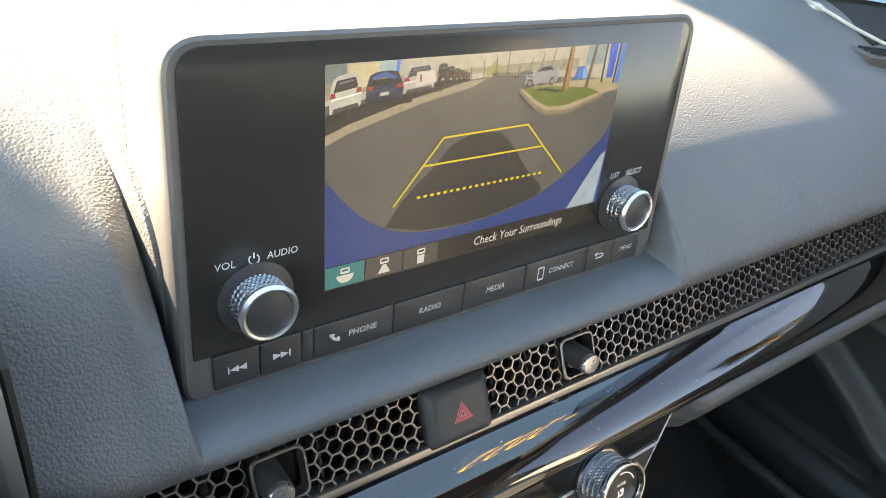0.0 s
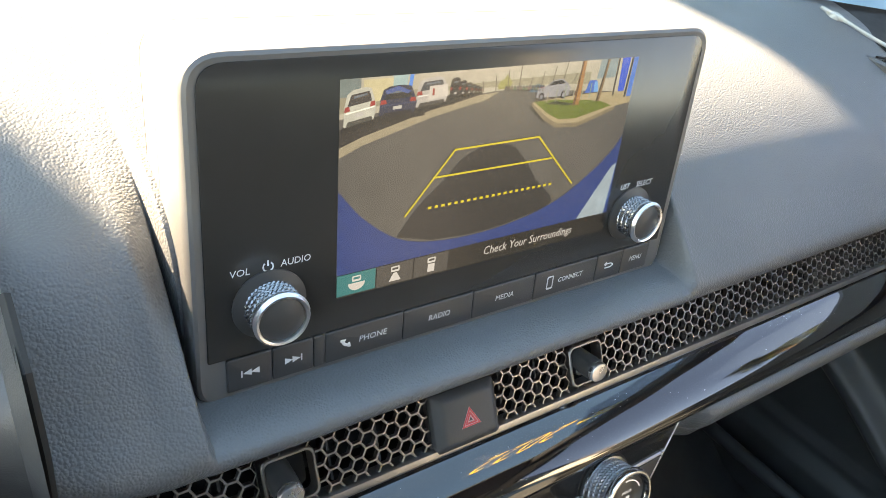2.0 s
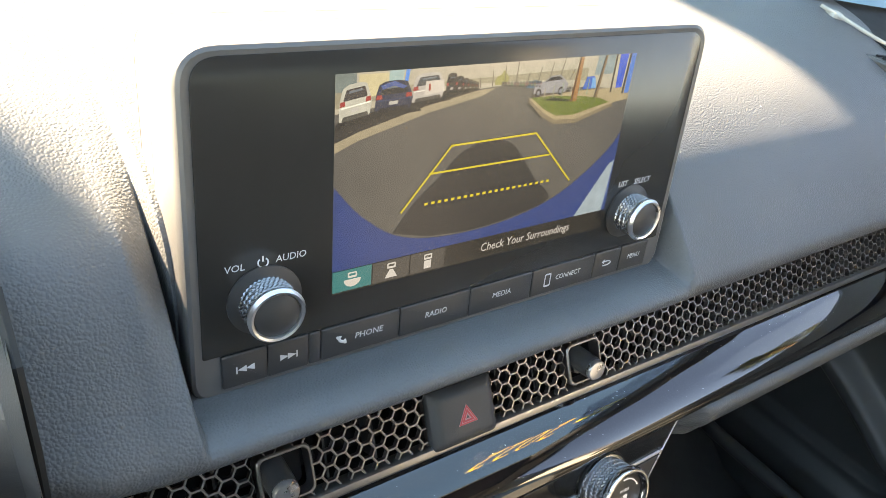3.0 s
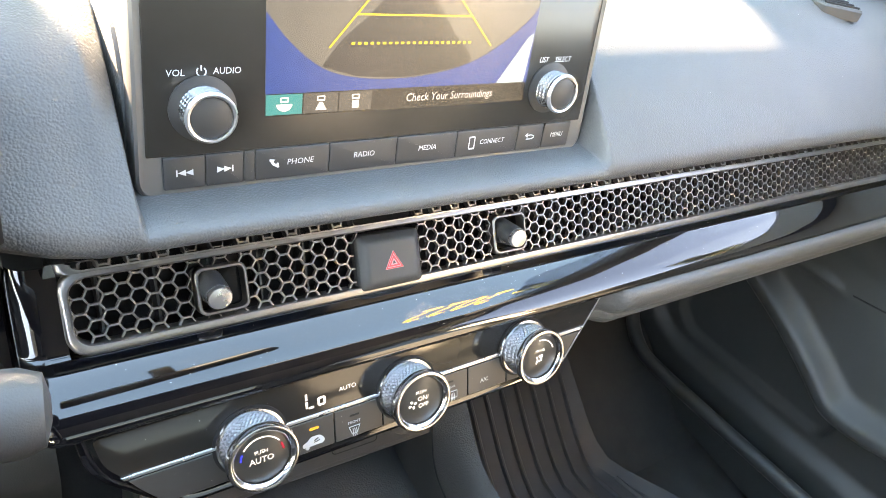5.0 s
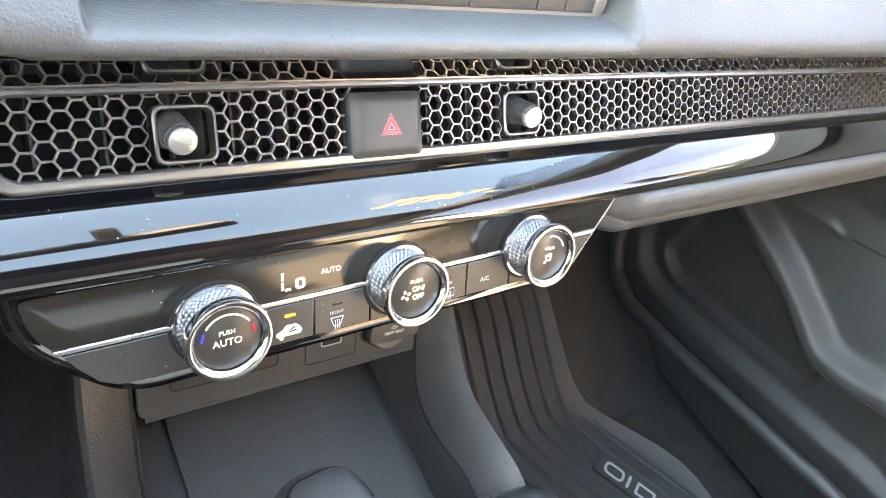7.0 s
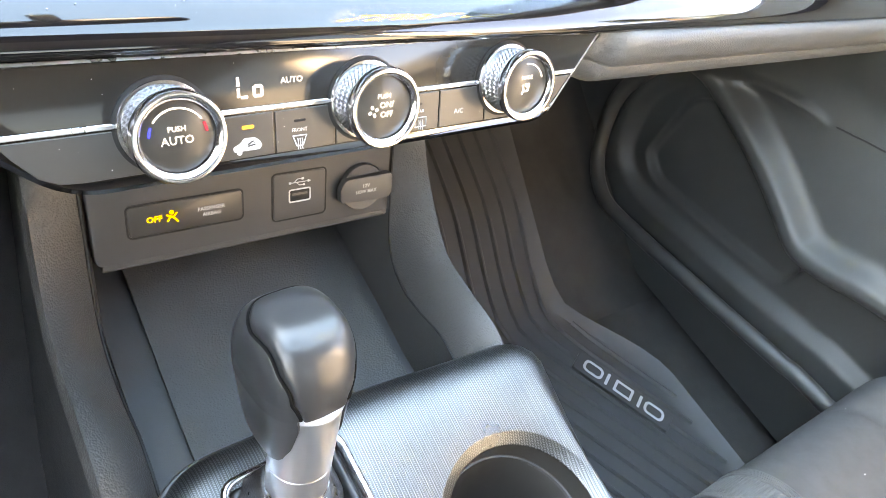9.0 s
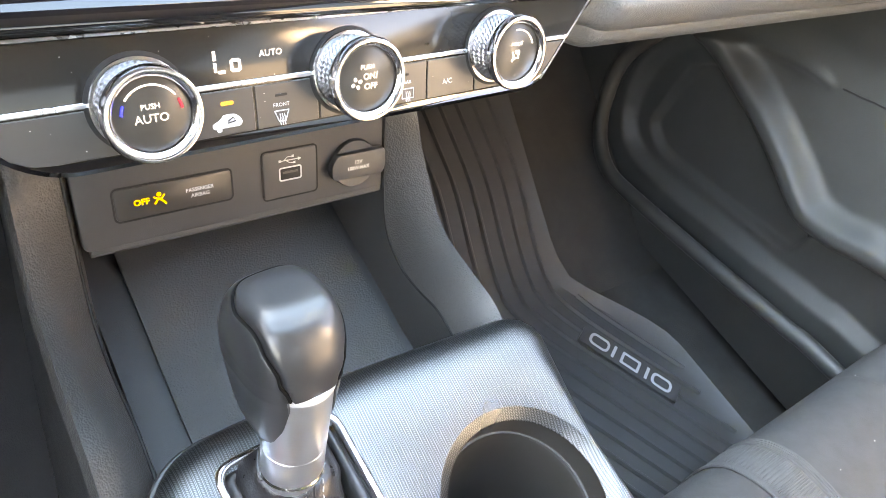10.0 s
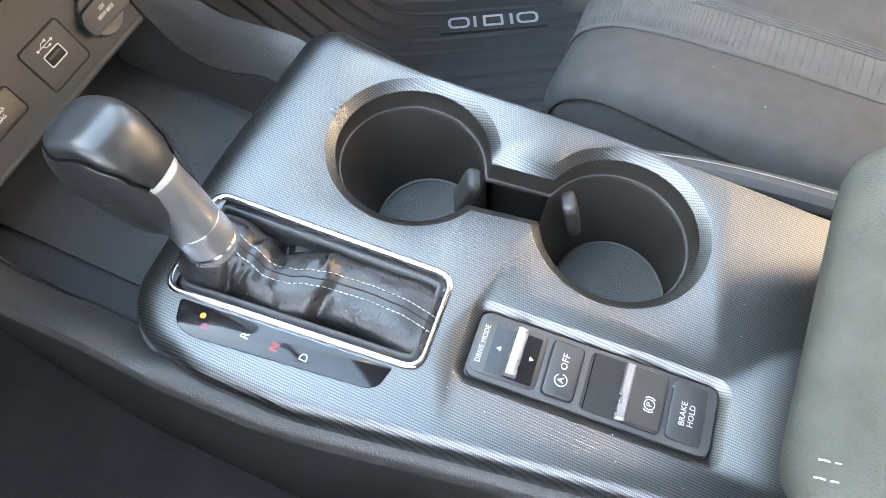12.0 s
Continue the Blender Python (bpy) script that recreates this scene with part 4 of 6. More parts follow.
ink("kerb_shade", [(0.0165, 0.0968), (0.0250, 0.0895), (0.0262, 0.0888), (0.0252, 0.0884), (0.0160, 0.0955)], 38, 36, 32, 0.00013)
ink("grass", [(0.0180, 0.0984), (0.0265, 0.0925), (0.0340, 0.0890), (0.0443, 0.0884), (0.0667, 0.0925), (0.0600, 0.0950), (0.0496, 0.0966), (0.0300, 0.0984)], 92, 104, 38, 0.00014)
ink("grass_shade", [(0.0250, 0.0968), (0.0400, 0.0950), (0.0420, 0.0956), (0.0300, 0.0978)], 44, 52, 26, 0.00015)
for k in range(7):
    x = 0.0250 + 0.0052 * k
    bar("bollard", (x, 0.0975 - 0.0003 * (k % 2)), (x + 0.0003, 0.1020 + 0.0012 * (k % 3)), 0.0007, 0.0005, (150 - 12 * (k % 3), 140, 116), 0.00016)
bar("tent", (0.0515, 0.0999), (0.0520, 0.1055), 0.0075, 0.0045, (38, 92, 160), 0.00015)
bar("tent_side", (0.0548, 0.0999), (0.0540, 0.1048), 0.0030, 0.0020, (92, 150, 190), 0.00016)
bar("grey_hoarding", (0.0600, 0.1060), (0.0605, 0.1147), 0.0120, 0.0110, (120, 136, 132), 0.00013)
bar("blue_column", (0.0715, 0.0990), (0.0716, 0.1147), 0.0040, 0.0055, (36, 80, 176), 0.00016)
bar("blue_column", (0.0775, 0.0960), (0.0780, 0.1147), 0.0030, 0.0030, (60, 110, 176), 0.00016)
bar("dark_post", (0.0748, 0.0960), (0.0758, 0.1147), 0.0012, 0.0012, (44, 44, 44), 0.00017)
bar("dark_post", (0.0665, 0.0972), (0.0668, 0.1147), 0.0010, 0.0010, (52, 48, 42), 0.00017)
bar("palm_trunk", (0.0432, 0.0948), (0.0446, 0.1147), 0.0040, 0.0024, (150, 108, 62), 0.00020)
bar("palm_shade", (0.0420, 0.0948), (0.0437, 0.1147), 0.0012, 0.0008, (84, 58, 34), 0.00022)
bar("wooden_post", (0.0570, 0.0955), (0.0600, 0.1147), 0.0022, 0.0014, (120, 98, 68), 0.00020)
bar("wooden_post_shade", (0.0562, 0.0955), (0.0594, 0.1147), 0.0008, 0.0006, (58, 46, 34), 0.00022)
ink("bumper", [tuple(p)[:2] for p in smooth_line([(-0.0755, 0.0715, 0), (-0.064, 0.0580, 0), (-0.048, 0.0460, 0), (-0.030, 0.0408, 0), (-0.005, 0.0395, 0), (0.020, 0.0420, 0), (0.042, 0.0480, 0), (0.060, 0.0580, 0), (0.074, 0.0690, 0), (0.0795, 0.0765, 0)], 4)]
    + [(0.0795, 0.0345), (-0.0755, 0.0345)], 24, 54, 108, 0.00024)
ink("plate_corner", [(0.0575, 0.0345), (0.0770, 0.0345), (0.0790, 0.0620), (0.0755, 0.0600)], 140, 158, 160, 0.00030)
ink("own_shadow", [tuple(p)[:2] for p in smooth_line([(-0.048, 0.0465, 0), (-0.038, 0.0590, 0), (-0.026, 0.0690, 0), (-0.017, 0.0775, 0), (-0.005, 0.0815, 0), (0.008, 0.0800, 0), (0.0165, 0.0730, 0), (0.026, 0.0610, 0), (0.038, 0.0480, 0), (0.020, 0.0428, 0), (-0.005, 0.0402, 0), (-0.030, 0.0415, 0)], 4)],
    40, 39, 37, 0.00026)


def stroke(name, pts, w, lift):
    bm = bmesh.new()
    for a, b in zip(pts, pts[1:]):
        d = (Vector(b) - Vector(a)).normalized() * w / 2
        n = Vector((-d.y, d.x))
        a2, b2 = Vector(a) - d, Vector(b) + d
        poly([tuple(a2 - n), tuple(b2 - n), tuple(b2 + n), tuple(a2 + n)], L0 + lift, 0.00004, bm)
    return part(name, bm, YELLOW, pic)


YELLOW = lit("guide_yellow", 196, 178, 40, 1.0)
stroke("guide_frame", [(-0.0446, 0.0556), (-0.0221, 0.0818), (0.0238, 0.0820), (0.0496, 0.0556)], 0.00085, 0.00034)
stroke("guide_bar", [(-0.0318, 0.0708), (0.0336, 0.0706)], 0.00085, 0.00036)
bm = bmesh.new()
for k in range(21):
    x = -0.0335 + k * 0.0034
    poly([(x, 0.0567), (x + 0.0018, 0.0567), (x + 0.0018, 0.0579), (x, 0.0579)], L0 + 0.00034, 0.00004, bm)
part("guide_dots", bm, YELLOW, pic)
GREYTXT = lit("screen_text", 190, 186, 172)
words("Check Your Surroundings", 0.0062, (0.0280, 0.0290), GREYTXT, unit, lift=0.0007, slant=0.12, squeeze=0.86)
for k, c in enumerate(((28, 112, 108), (66, 64, 58), (66, 64, 58))):
    a = -0.0752 + k * 0.0186
    tab = part("view_tab", poly([(a, 0.0242), (a + 0.0180, 0.0242), (a + 0.0180, 0.0340), (a, 0.0340)], 0.00045), lit("tab_%s" % "abc"[k], *c), unit)
    bm = bmesh.new()
    m = a + 0.009
    ring_prism(rounded(m - 0.0021, 0.0300, m + 0.0021, 0.0326, 0.0004, 2), rounded(m - 0.0015, 0.0309, m + 0.0015, 0.0320, 0.0002, 2), [(0.0006, 0, 0), (0.0007, 0, 0)], bm)
    if k == 0:
        poly([(m + 0.0040 * math.cos(q), 0.0293 + 0.0036 * math.sin(q)) for q in spread(math.pi, 2 * math.pi, 10)], 0.0006, bm=bm)
    elif k == 1:
        poly([(m - 0.0030, 0.0255), (m + 0.0030, 0.0255), (m + 0.0008, 0.0295), (m - 0.0008, 0.0295)], 0.0006, bm=bm)
    else:
        poly([(m - 0.0018, 0.0255), (m + 0.0018, 0.0255), (m + 0.0018, 0.0295), (m - 0.0018, 0.0295)], 0.0006, bm=bm)
    part("mark", bm, GREYTXT, tab)


# ---- climate panel ----
CLM = face_frame(0, 0.4255, 0.6625, 26) @ pose(0, 0, 0, 0, 0, 1.25)
clim = thing("climate_controls", CLM, "gloss black climate panel with a silver line", "climate panel")
RIM = fillet([(-0.131, -0.0105), (0.126, -0.0105), (0.171, 0.0440), (-0.172, 0.0500), (-0.168, 0.022)], [0.016, 0.012, 0.004, 0.004, 0.012], 6)
INN = fillet([(-0.133, -0.0040), (0.127, -0.0045), (0.1635, 0.0400), (-0.1640, 0.0425), (-0.1610, 0.0260)], [0.014, 0.010, 0.003, 0.004, 0.010], 6)
part("surround", prism(RIM, [(-0.030, 0.004), (-0.004, 0.0), (-0.001, 0.0008), (0.0003, 0.0030), (-0.0004, 0.0055)]), PIANO, clim, "piano black surround")
PANEL = material("display_panel", (0.020, 0.018, 0.016), 0.12, vary=0.15, vscale=60, spec=0.5, rvary=0.3)
part("face_panel", plate(INN, -0.001, 0.0006, 0.0005), PANEL, clim, "gloss black display panel")
part("top_line", tube([Vector((*p, 0.0003)) for p in [(-0.150, 0.0437), (0.0, 0.0412), (0.157, 0.0413)] + fillet([(0.157, 0.0413), (0.1645, 0.0412), (0.1602, 0.0356)], 0.003, 5)[6:12] + [(0.1310, 0.0000), (0.1275, -0.0040)]], circle(0.0007, 8)), SILVER, clim, "thin bright line")
part("silver_line", prism([(-0.1535, 0.0168), (0.1440, 0.0168), (0.1458, 0.0189), (-0.1548, 0.0189)], [(0.0, 0), (0.0012, 0.0), (0.0015, 0.0004)]), SILVER, clim, "satin silver line")
KEYGREY = material("panel_key", (0.045, 0.042, 0.040), 0.30, vary=0.1, spec=0.5)
low = fillet([(-0.1325, -0.0034), (0.1265, -0.0038), (0.1428, 0.0163), (-0.1525, 0.0163)], [0.013, 0.009, 0.001, 0.001], 5)


def key_outline(a, b):
    """The stretch from a to b of the lower row, cut by the slanted ends."""
    la = a if a > -0.12 else None
    pts = []
    if la is None:
        pts += [(-0.1520, 0.0161), (-0.1470, 0.0090), (-0.1400, 0.0010), (-0.1330, -0.0026), (-0.1250, -0.0033)]
    else:
        pts += [(a, 0.0161), (a, -0.0035)]
    if b > 0.12:
        pts += [(0.1180, -0.0035), (0.1265, -0.0022), (0.1340, 0.0060), (0.1420, 0.0161)]
    else:
        pts += [(b, -0.0035), (b, 0.0161)]
    return pts


for a, b in ((-0.16, -0.0765), (-0.0760, -0.0449), (-0.0444, -0.0142), (-0.0137, 0.0168), (0.0173, 0.0466), (0.0471, 0.0775), (0.0780, 0.16)):
    part("key", prism(key_outline(a, b), [(0.0, 0.0002), (0.0010, 0.0002), (0.0013, 0.0005)]), KEYGREY, clim)
WARM = lit("key_light", 240, 238, 228, 0.8)
AMBER = lit("amber_light", 255, 176, 60, 0.6)
TXT = 0.0016
# display segments: L and o
bm = bmesh.new()
for pts in ([(-0.0605, 0.0235), (-0.0592, 0.0235), (-0.0592, 0.0275), (-0.0605, 0.0275)], [(-0.0605, 0.0283), (-0.0592, 0.0283), (-0.0592, 0.0322), (-0.0605, 0.0322)], [(-0.0588, 0.0228), (-0.0558, 0.0228), (-0.0558, 0.0241), (-0.0588, 0.0241)],
            [(-0.0535, 0.0235), (-0.0522, 0.0235), (-0.0522, 0.0278), (-0.0535, 0.0278)], [(-0.0500, 0.0235), (-0.0487, 0.0235), (-0.0487, 0.0278), (-0.0500, 0.0278)], [(-0.0528, 0.0229), (-0.0494, 0.0229), (-0.0494, 0.0242), (-0.0528, 0.0242)],
            [(-0.0528, 0.0271), (-0.0494, 0.0271), (-0.0494, 0.0284), (-0.0528, 0.0284)]):
    poly(pts, 0.0007, bm=bm)
part("segments", bm, WARM, clim, "lit display segments")
words("AUTO", 0.0038, (-0.0352, 0.0290), WARM, clim, lift=0.0008)
part("lamp", prism(rounded(-0.0598, 0.0096, -0.0540, 0.0114, 0.0007, 3), [(0.0012, 0), (0.0016, 0.0002)]), AMBER, clim, "lit amber lamp")
for x in (-0.0322, 0.0330):
    part("lamp", prism(rounded(x - 0.0030, 0.0098, x + 0.0030, 0.0112, 0.0006, 3), [(0.0012, 0), (0.0015, 0.0002)]), BLACK, clim, "unlit lamp")
bm = poly(fillet([(-0.0640, 0.0000), (-0.0520, 0.0000), (-0.0508, 0.0018), (-0.0518, 0.0038), (-0.0540, 0.0056), (-0.0590, 0.0058), (-0.0610, 0.0036), (-0.0642, 0.0022)], 0.0008, 3), TXT - 0.0003)
lathe([(0.0012, TXT - 0.0003), (0.0012, TXT)], 14, bm=bm)
bmesh.ops.translate(bm, verts=bm.verts[-28:], vec=(-0.0615, -0.0004, 0))
part("mark", bm, WHITE, clim, "white recirculation mark")
bm = tube([Vector((-0.0598 + 0.0024, 0.0028, TXT)), Vector((-0.0550, 0.0042, TXT)), Vector((-0.0540, 0.0026, TXT)), Vector((-0.0575, 0.0020, TXT))], circle(0.0003, 5))
part("mark", bm, KEYGREY, clim)
words("FRONT", 0.0024, (-0.0326, 0.0062), WHITE, clim, lift=TXT)
words("REAR", 0.0024, (0.0342, 0.0068), WHITE, clim, lift=TXT)
words("A/C", 0.0038, (0.0596, 0.0040), WHITE, clim, lift=TXT)
for cx, wide in ((-0.0326, False), (0.0350, True)):
    o = [(cx - 0.0034, 0.0036), (cx - (0.0034 if wide else 0.0016), -0.0012), (cx + (0.0034 if wide else 0.0016), -0.0012), (cx + 0.0034, 0.0036)]
    bm = tube([Vector((*p, TXT)) for p in o + o[:1]], circle(0.0003, 5))
    for k in (-1, 0, 1):
        tube([Vector((cx + k * 0.0011, 0.0022, TXT)), Vector((cx + k * 0.0011 + 0.0003, 0.0004, TXT)), Vector((cx + k * 0.0011, -0.0014, TXT)), Vector((cx + k * 0.0011 + 0.0003, -0.0030, TXT))], circle(0.00025, 5), bm)
    part("mark", bm, WHITE, clim)
FACE = material("push_face", (0.042, 0.038, 0.033), 0.30, vary=0.2, vscale=90, spec=0.4)
KN = ((-0.0917, 0.0158, "temp"), (0.0022, 0.0165, "fan"), (0.0912, 0.0182, "mode"))
for u, v, kind in KN:
    knob = part("knob", lathe([(0.0185, 0.0), (0.0190, 0.0010), (0.0186, 0.0022), (0.0172, 0.0026)], 64), CHROME, clim, "knurled silver knob with a polished ring")
    knob.matrix_basis = pose(u, v, 0.0006)
    part("seat_ring", lathe([(0.0202, 0.0), (0.0202, 0.0007), (0.0190, 0.0009)], 64), BLACK, knob)
    part("grip", knurl(0.0165, 0.0022, 0.0165, 46, 8, 0.0008), KNURL_S, knob, "diamond knurled grip", sharp=12)
    part("ring", torus_lip(0.0147, 0.0187, 0.0160, 0.0205, 72), CHROME, knob, "polished silver ring")
    part("face", lathe([(0.0150, 0.0150), (0.0146, 0.0168), (0.0140, 0.0172)], 56), FACE, knob, "dark push face")
    h = 0.0174
    if kind == "temp":
        words("PUSH", 0.0030, (-0.0005, 0.0030), WARM, knob, lift=h)
        words("AUTO", 0.0046, (-0.0005, -0.0016), WARM, knob, lift=h)
        part("arc", tube([Vector((0.0112 * math.cos(q), 0.0112 * math.sin(q), h)) for q in spread(radians(35), radians(145), 20)], circle(0.0004, 6)), WARM, knob)
        part("cold_mark", tube([Vector((0.0112 * math.cos(q), 0.0112 * math.sin(q), h)) for q in spread(radians(155), radians(175), 5)], circle(0.0006, 6)), lit("cold_blue", 40, 60, 235, 0.5), knob, "blue mark")
        part("warm_mark", tube([Vector((0.0112 * math.cos(q), 0.0112 * math.sin(q), h)) for q in spread(radians(5), radians(25), 5)], circle(0.0006, 6)), lit("warm_red", 190, 40, 60, 0.5), knob, "red mark")
    elif kind == "fan":
        words("PUSH", 0.0030, (0.0, 0.0052), WARM, knob, lift=h)
        words("ON/", 0.0040, (0.0014, 0.0010), WARM, knob, lift=h)
        words("OFF", 0.0040, (0.0014, -0.0034), WARM, knob, lift=h)
        bm = bmesh.new()
        for q in range(4):
            a = radians(90 * q + 20)
            poly([(-0.0058 + 0.0022 * math.cos(a) * f + 0.0008 * math.cos(a + g), -0.0014 + 0.0022 * math.sin(a) * f + 0.0008 * math.sin(a + g)) for f, g in ((0.05, 0), (0.6, -1.6), (1.0, -0.8), (1.0, 0.8), (0.6, 1.6))], h, bm=bm)
        part("fan_mark", bm, WARM, knob)
    else:
        words("MODE", 0.0027, (0.0, 0.0040), WARM, knob, lift=h)
        part("arc", tube([Vector((0.0112 * math.cos(q), 0.0112 * math.sin(q), h)) for q in spread(radians(20), radians(95), 14)], circle(0.0004, 6)), WARM, knob)
        bm = tube([Vector((0.0016, 0.0010, h)), Vector((0.0010, -0.0030, h)), Vector((-0.0016, -0.0030, h))], circle(0.0006, 6))
        tube([Vector((-0.0026, 0.0004, h)), Vector((-0.0018, -0.0022, h)), Vector((-0.0030, -0.0046, h))], circle(0.0005, 6), bm)
        lathe([(0.0010, h - 0.0002), (0.0010, h + 0.0002)], 12, bm)
        part("seat_mark", bm, WARM, knob)

# ---- socket panel under the climate panel ----
USB = face_frame(0, 0.4827, 0.5575, 24)
sock = thing("socket_panel", USB, "dark grey panel with a power socket and a charging port", "socket panel")
part("panel", prism(fillet([(-0.1075, -0.0240), (0.0880, -0.0240), (0.0900, 0.0700), (-0.1090, 0.0700)], [0.006, 0.006, 0.001, 0.001], 5), [(-0.035, 0), (-0.0012, 0), (-0.0004, 0.0005), (0.0, 0.0014)]), TRIM_PLASTIC, sock)
part("lower_lip", tube([Vector((-0.104, -0.0245, -0.004)), Vector((0.0, -0.0245, -0.004)), Vector((0.086, -0.0245, -0.004))], circle(0.004, 10)), TRIM_PLASTIC, sock)
ind = part("indicator", plate(rounded(-0.0885, -0.0088, -0.0224, 0.0100, 0.0028, 5), -0.001, 0.0007), KEYGREY, sock, "airbag indicator window")
part("gap", ring_prism(rounded(-0.0896, -0.0099, -0.0213, 0.0111, 0.0036, 5), rounded(-0.0886, -0.0089, -0.0223, 0.0101, 0.0028, 5), [(0.0, 0, 0), (0.0003, 0, 0)]), BLACK, ind)
ORANGE = lit("airbag_amber", 255, 190, 20, 0.6)
words("OFF", 0.0050, (-0.0742, 0.0005), ORANGE, ind, lift=0.0009, thick=0.00012)
bm = lathe([(0.0013, 0.0008), (0.0013, 0.0010)], 14)
bmesh.ops.translate(bm, verts=bm.verts, vec=(-0.0645, 0.0034, 0))
tube([Vector((-0.0672, -0.0020, 0.001)), Vector((-0.0650, 0.0012, 0.001)), Vector((-0.0625, -0.0010, 0.001)), Vector((-0.0612, -0.0028, 0.001))], circle(0.0006, 6), bm)
tube([Vector((-0.0675, 0.0022, 0.001)), Vector((-0.0640, 0.0000, 0.001)), Vector((-0.0615, 0.0030, 0.001))], circle(0.0005, 6), bm)
part("mark", bm, ORANGE, ind, "lit amber airbag mark")
words("PASSENGER", 0.0033, (-0.0414, 0.0020), WHITE, ind, lift=0.0009, squeeze=0.95, thick=0.00006)
words("AIRBAG", 0.0033, (-0.0414, -0.0016), WHITE, ind, lift=0.0009, squeeze=0.95, thick=0.00006)
port = part("port_plate", plate(rounded(-0.0022, -0.0152, 0.0338, 0.0156, 0.0025, 5), -0.001, 0.0008), TRIM_PLASTIC, sock, "charging port plate")
part("gap", ring_prism(rounded(-0.0033, -0.0163, 0.0349, 0.0167, 0.0034, 5), rounded(-0.0023, -0.0153, 0.0339, 0.0157, 0.0025, 5), [(0.0, 0, 0), (0.0003, 0, 0)]), BLACK, port)
part("port_frame", ring_prism(rounded(0.0080, -0.0045, 0.0234, 0.0047, 0.0016, 4), rounded(0.0089, -0.0036, 0.0225, 0.0038, 0.0009, 4), [(0.0005, 0, 0), (0.0010, 0, 0)]), WHITE, port, "white outline")
part("port_hole", plate(rounded(0.0091, -0.0034, 0.0223, 0.0036, 0.0007, 3), 0.0004, 0.0009, 0.0001), BLACK, port)
part("port_tongue", slab(0.0105, 0.0004, 0.0009, 0.0209, 0.0018, 0.0011), KEYGREY, port)
z = 0.0010
bm = tube([Vector((0.0095, 0.0090, z)), Vector((0.0158, 0.0090, z)), Vector((0.0215, 0.0090, z))], circle(0.0003, 5))
tube([Vector((0.0115, 0.0090, z)), Vector((0.0140, 0.0112, z)), Vector((0.0170, 0.0112, z))], circle(0.0003, 5), bm)
tube([Vector((0.0130, 0.0090, z)), Vector((0.0155, 0.0070, z)), Vector((0.0180, 0.0070, z))], circle(0.0003, 5), bm)
poly([(0.0210, 0.0078), (0.0234, 0.0090), (0.0210, 0.0102)], z, bm=bm)
poly([(0.0080, 0.0082), (0.0096, 0.0082), (0.0096, 0.0098), (0.0080, 0.0098)], z, bm=bm)
poly([(0.0168, 0.0104), (0.0184, 0.0104), (0.0184, 0.0120), (0.0168, 0.0120)], z, bm=bm)
poly([(0.0178, 0.0063), (0.0192, 0.0063), (0.0192, 0.0077), (0.0178, 0.0077)], z, bm=bm)
part("mark", bm, WHITE, port)
plug = part("power_socket", lathe([(0.0165, -0.001), (0.0165, 0.0022), (0.0158, 0.0032), (0.0150, 0.0030)], 48), PLASTIC, sock, "capped round power socket", m=pose(0.0610, -0.0015, 0))
part("cap", prism(fillet([(-0.0185, -0.0085), (0.0195, -0.0095), (0.0215, -0.004), (0.0215, 0.0090), (-0.0150, 0.0085), (-0.0195, 0.002)], 0.004, 5), [(0.002, 0), (0.0055, 0), (0.0066, 0.0005), (0.0070, 0.0018)]), PLASTIC, plug, "black rubber cap", m=pose(0.0610, -0.0012, 0))
words("12V", 0.0036, (0.0610, 0.0012), WHITE, plug, lift=0.0072, thick=0.00006)
words("180W MAX", 0.0036, (0.0610, -0.0028), WHITE, plug, lift=0.0072, squeeze=0.92, thick=0.00006)


# ---- centre console ----
from mathutils.geometry import tessellate_polygon

SL = 7.0
PLT = pose(0, 0.05, 0.502, SL, 0, 0)
CO = 1 / math.cos(radians(SL))


def pv(x, y):
    """A point of the plan in the plate's own frame."""
    return (x, (y - 0.05) * CO)


def with_holes(outer, holes_, z, bm):
    """A flat face with holes; returns the rings of vertices."""
    loops = [outer] + holes_
    vs = [[bm.verts.new((x, y, z)) for x, y in lp] for lp in loops]
    flat = [v for lp in vs for v in lp]
    for t in tessellate_polygon([[Vector((x, y, 0)) for x, y in lp] for lp in loops]):
        try:
            bm.faces.new([flat[i] for i in t])
        except ValueError:
            pass
    return vs


def skirt(bm, ring, outline, levels):
    """Walls from a ring of vertices along an outline: levels of (height, inset)."""
    k = len(ring)
    prev = ring
    for z, d in levels:
        cur = [bm.verts.new((x, y, z)) for x, y in inset(outline, d)]
        for i in range(k):
            bm.faces.new((prev[i], prev[(i + 1) % k], cur[(i + 1) % k], cur[i]))
        prev = cur


console = thing("centre_console", None, "centre console with a satin patterned top plate", "centre console")
EDGE = fillet([pv(0.1075, 0.327), pv(0.1125, 0.25), pv(0.1190, 0.15), pv(0.1200, 0.06), pv(0.1190, -0.10), pv(-0.060, -0.10), pv(-0.085, 0.06), pv(-0.100, 0.146), pv(-0.117, 0.236), pv(-0.119, 0.292), pv(-0.111, 0.315), pv(-0.094, 0.326), pv(0.0, 0.330)][::-1],
              [0.012] * 12 + [0.006], 5)


def grown(d):
    """The plate's outline moved outwards by d: little along the passenger's side, more at the front."""
    out = []
    for p, q in zip(EDGE, inset(EDGE, -d)):
        f = 1.0 - 0.60 * smoothstep(0.085, 0.108, p[0]) * (1 - smoothstep(0.255, 0.282, p[1])) + 1.30 * smoothstep(0.255, 0.282, p[1])
        out.append((p[0] + (q[0] - p[0]) * f, p[1] + (q[1] - p[1]) * f))
    return out


C1, C2, RC = (0.0550, 0.2430), (0.0608, 0.1055), 0.0568


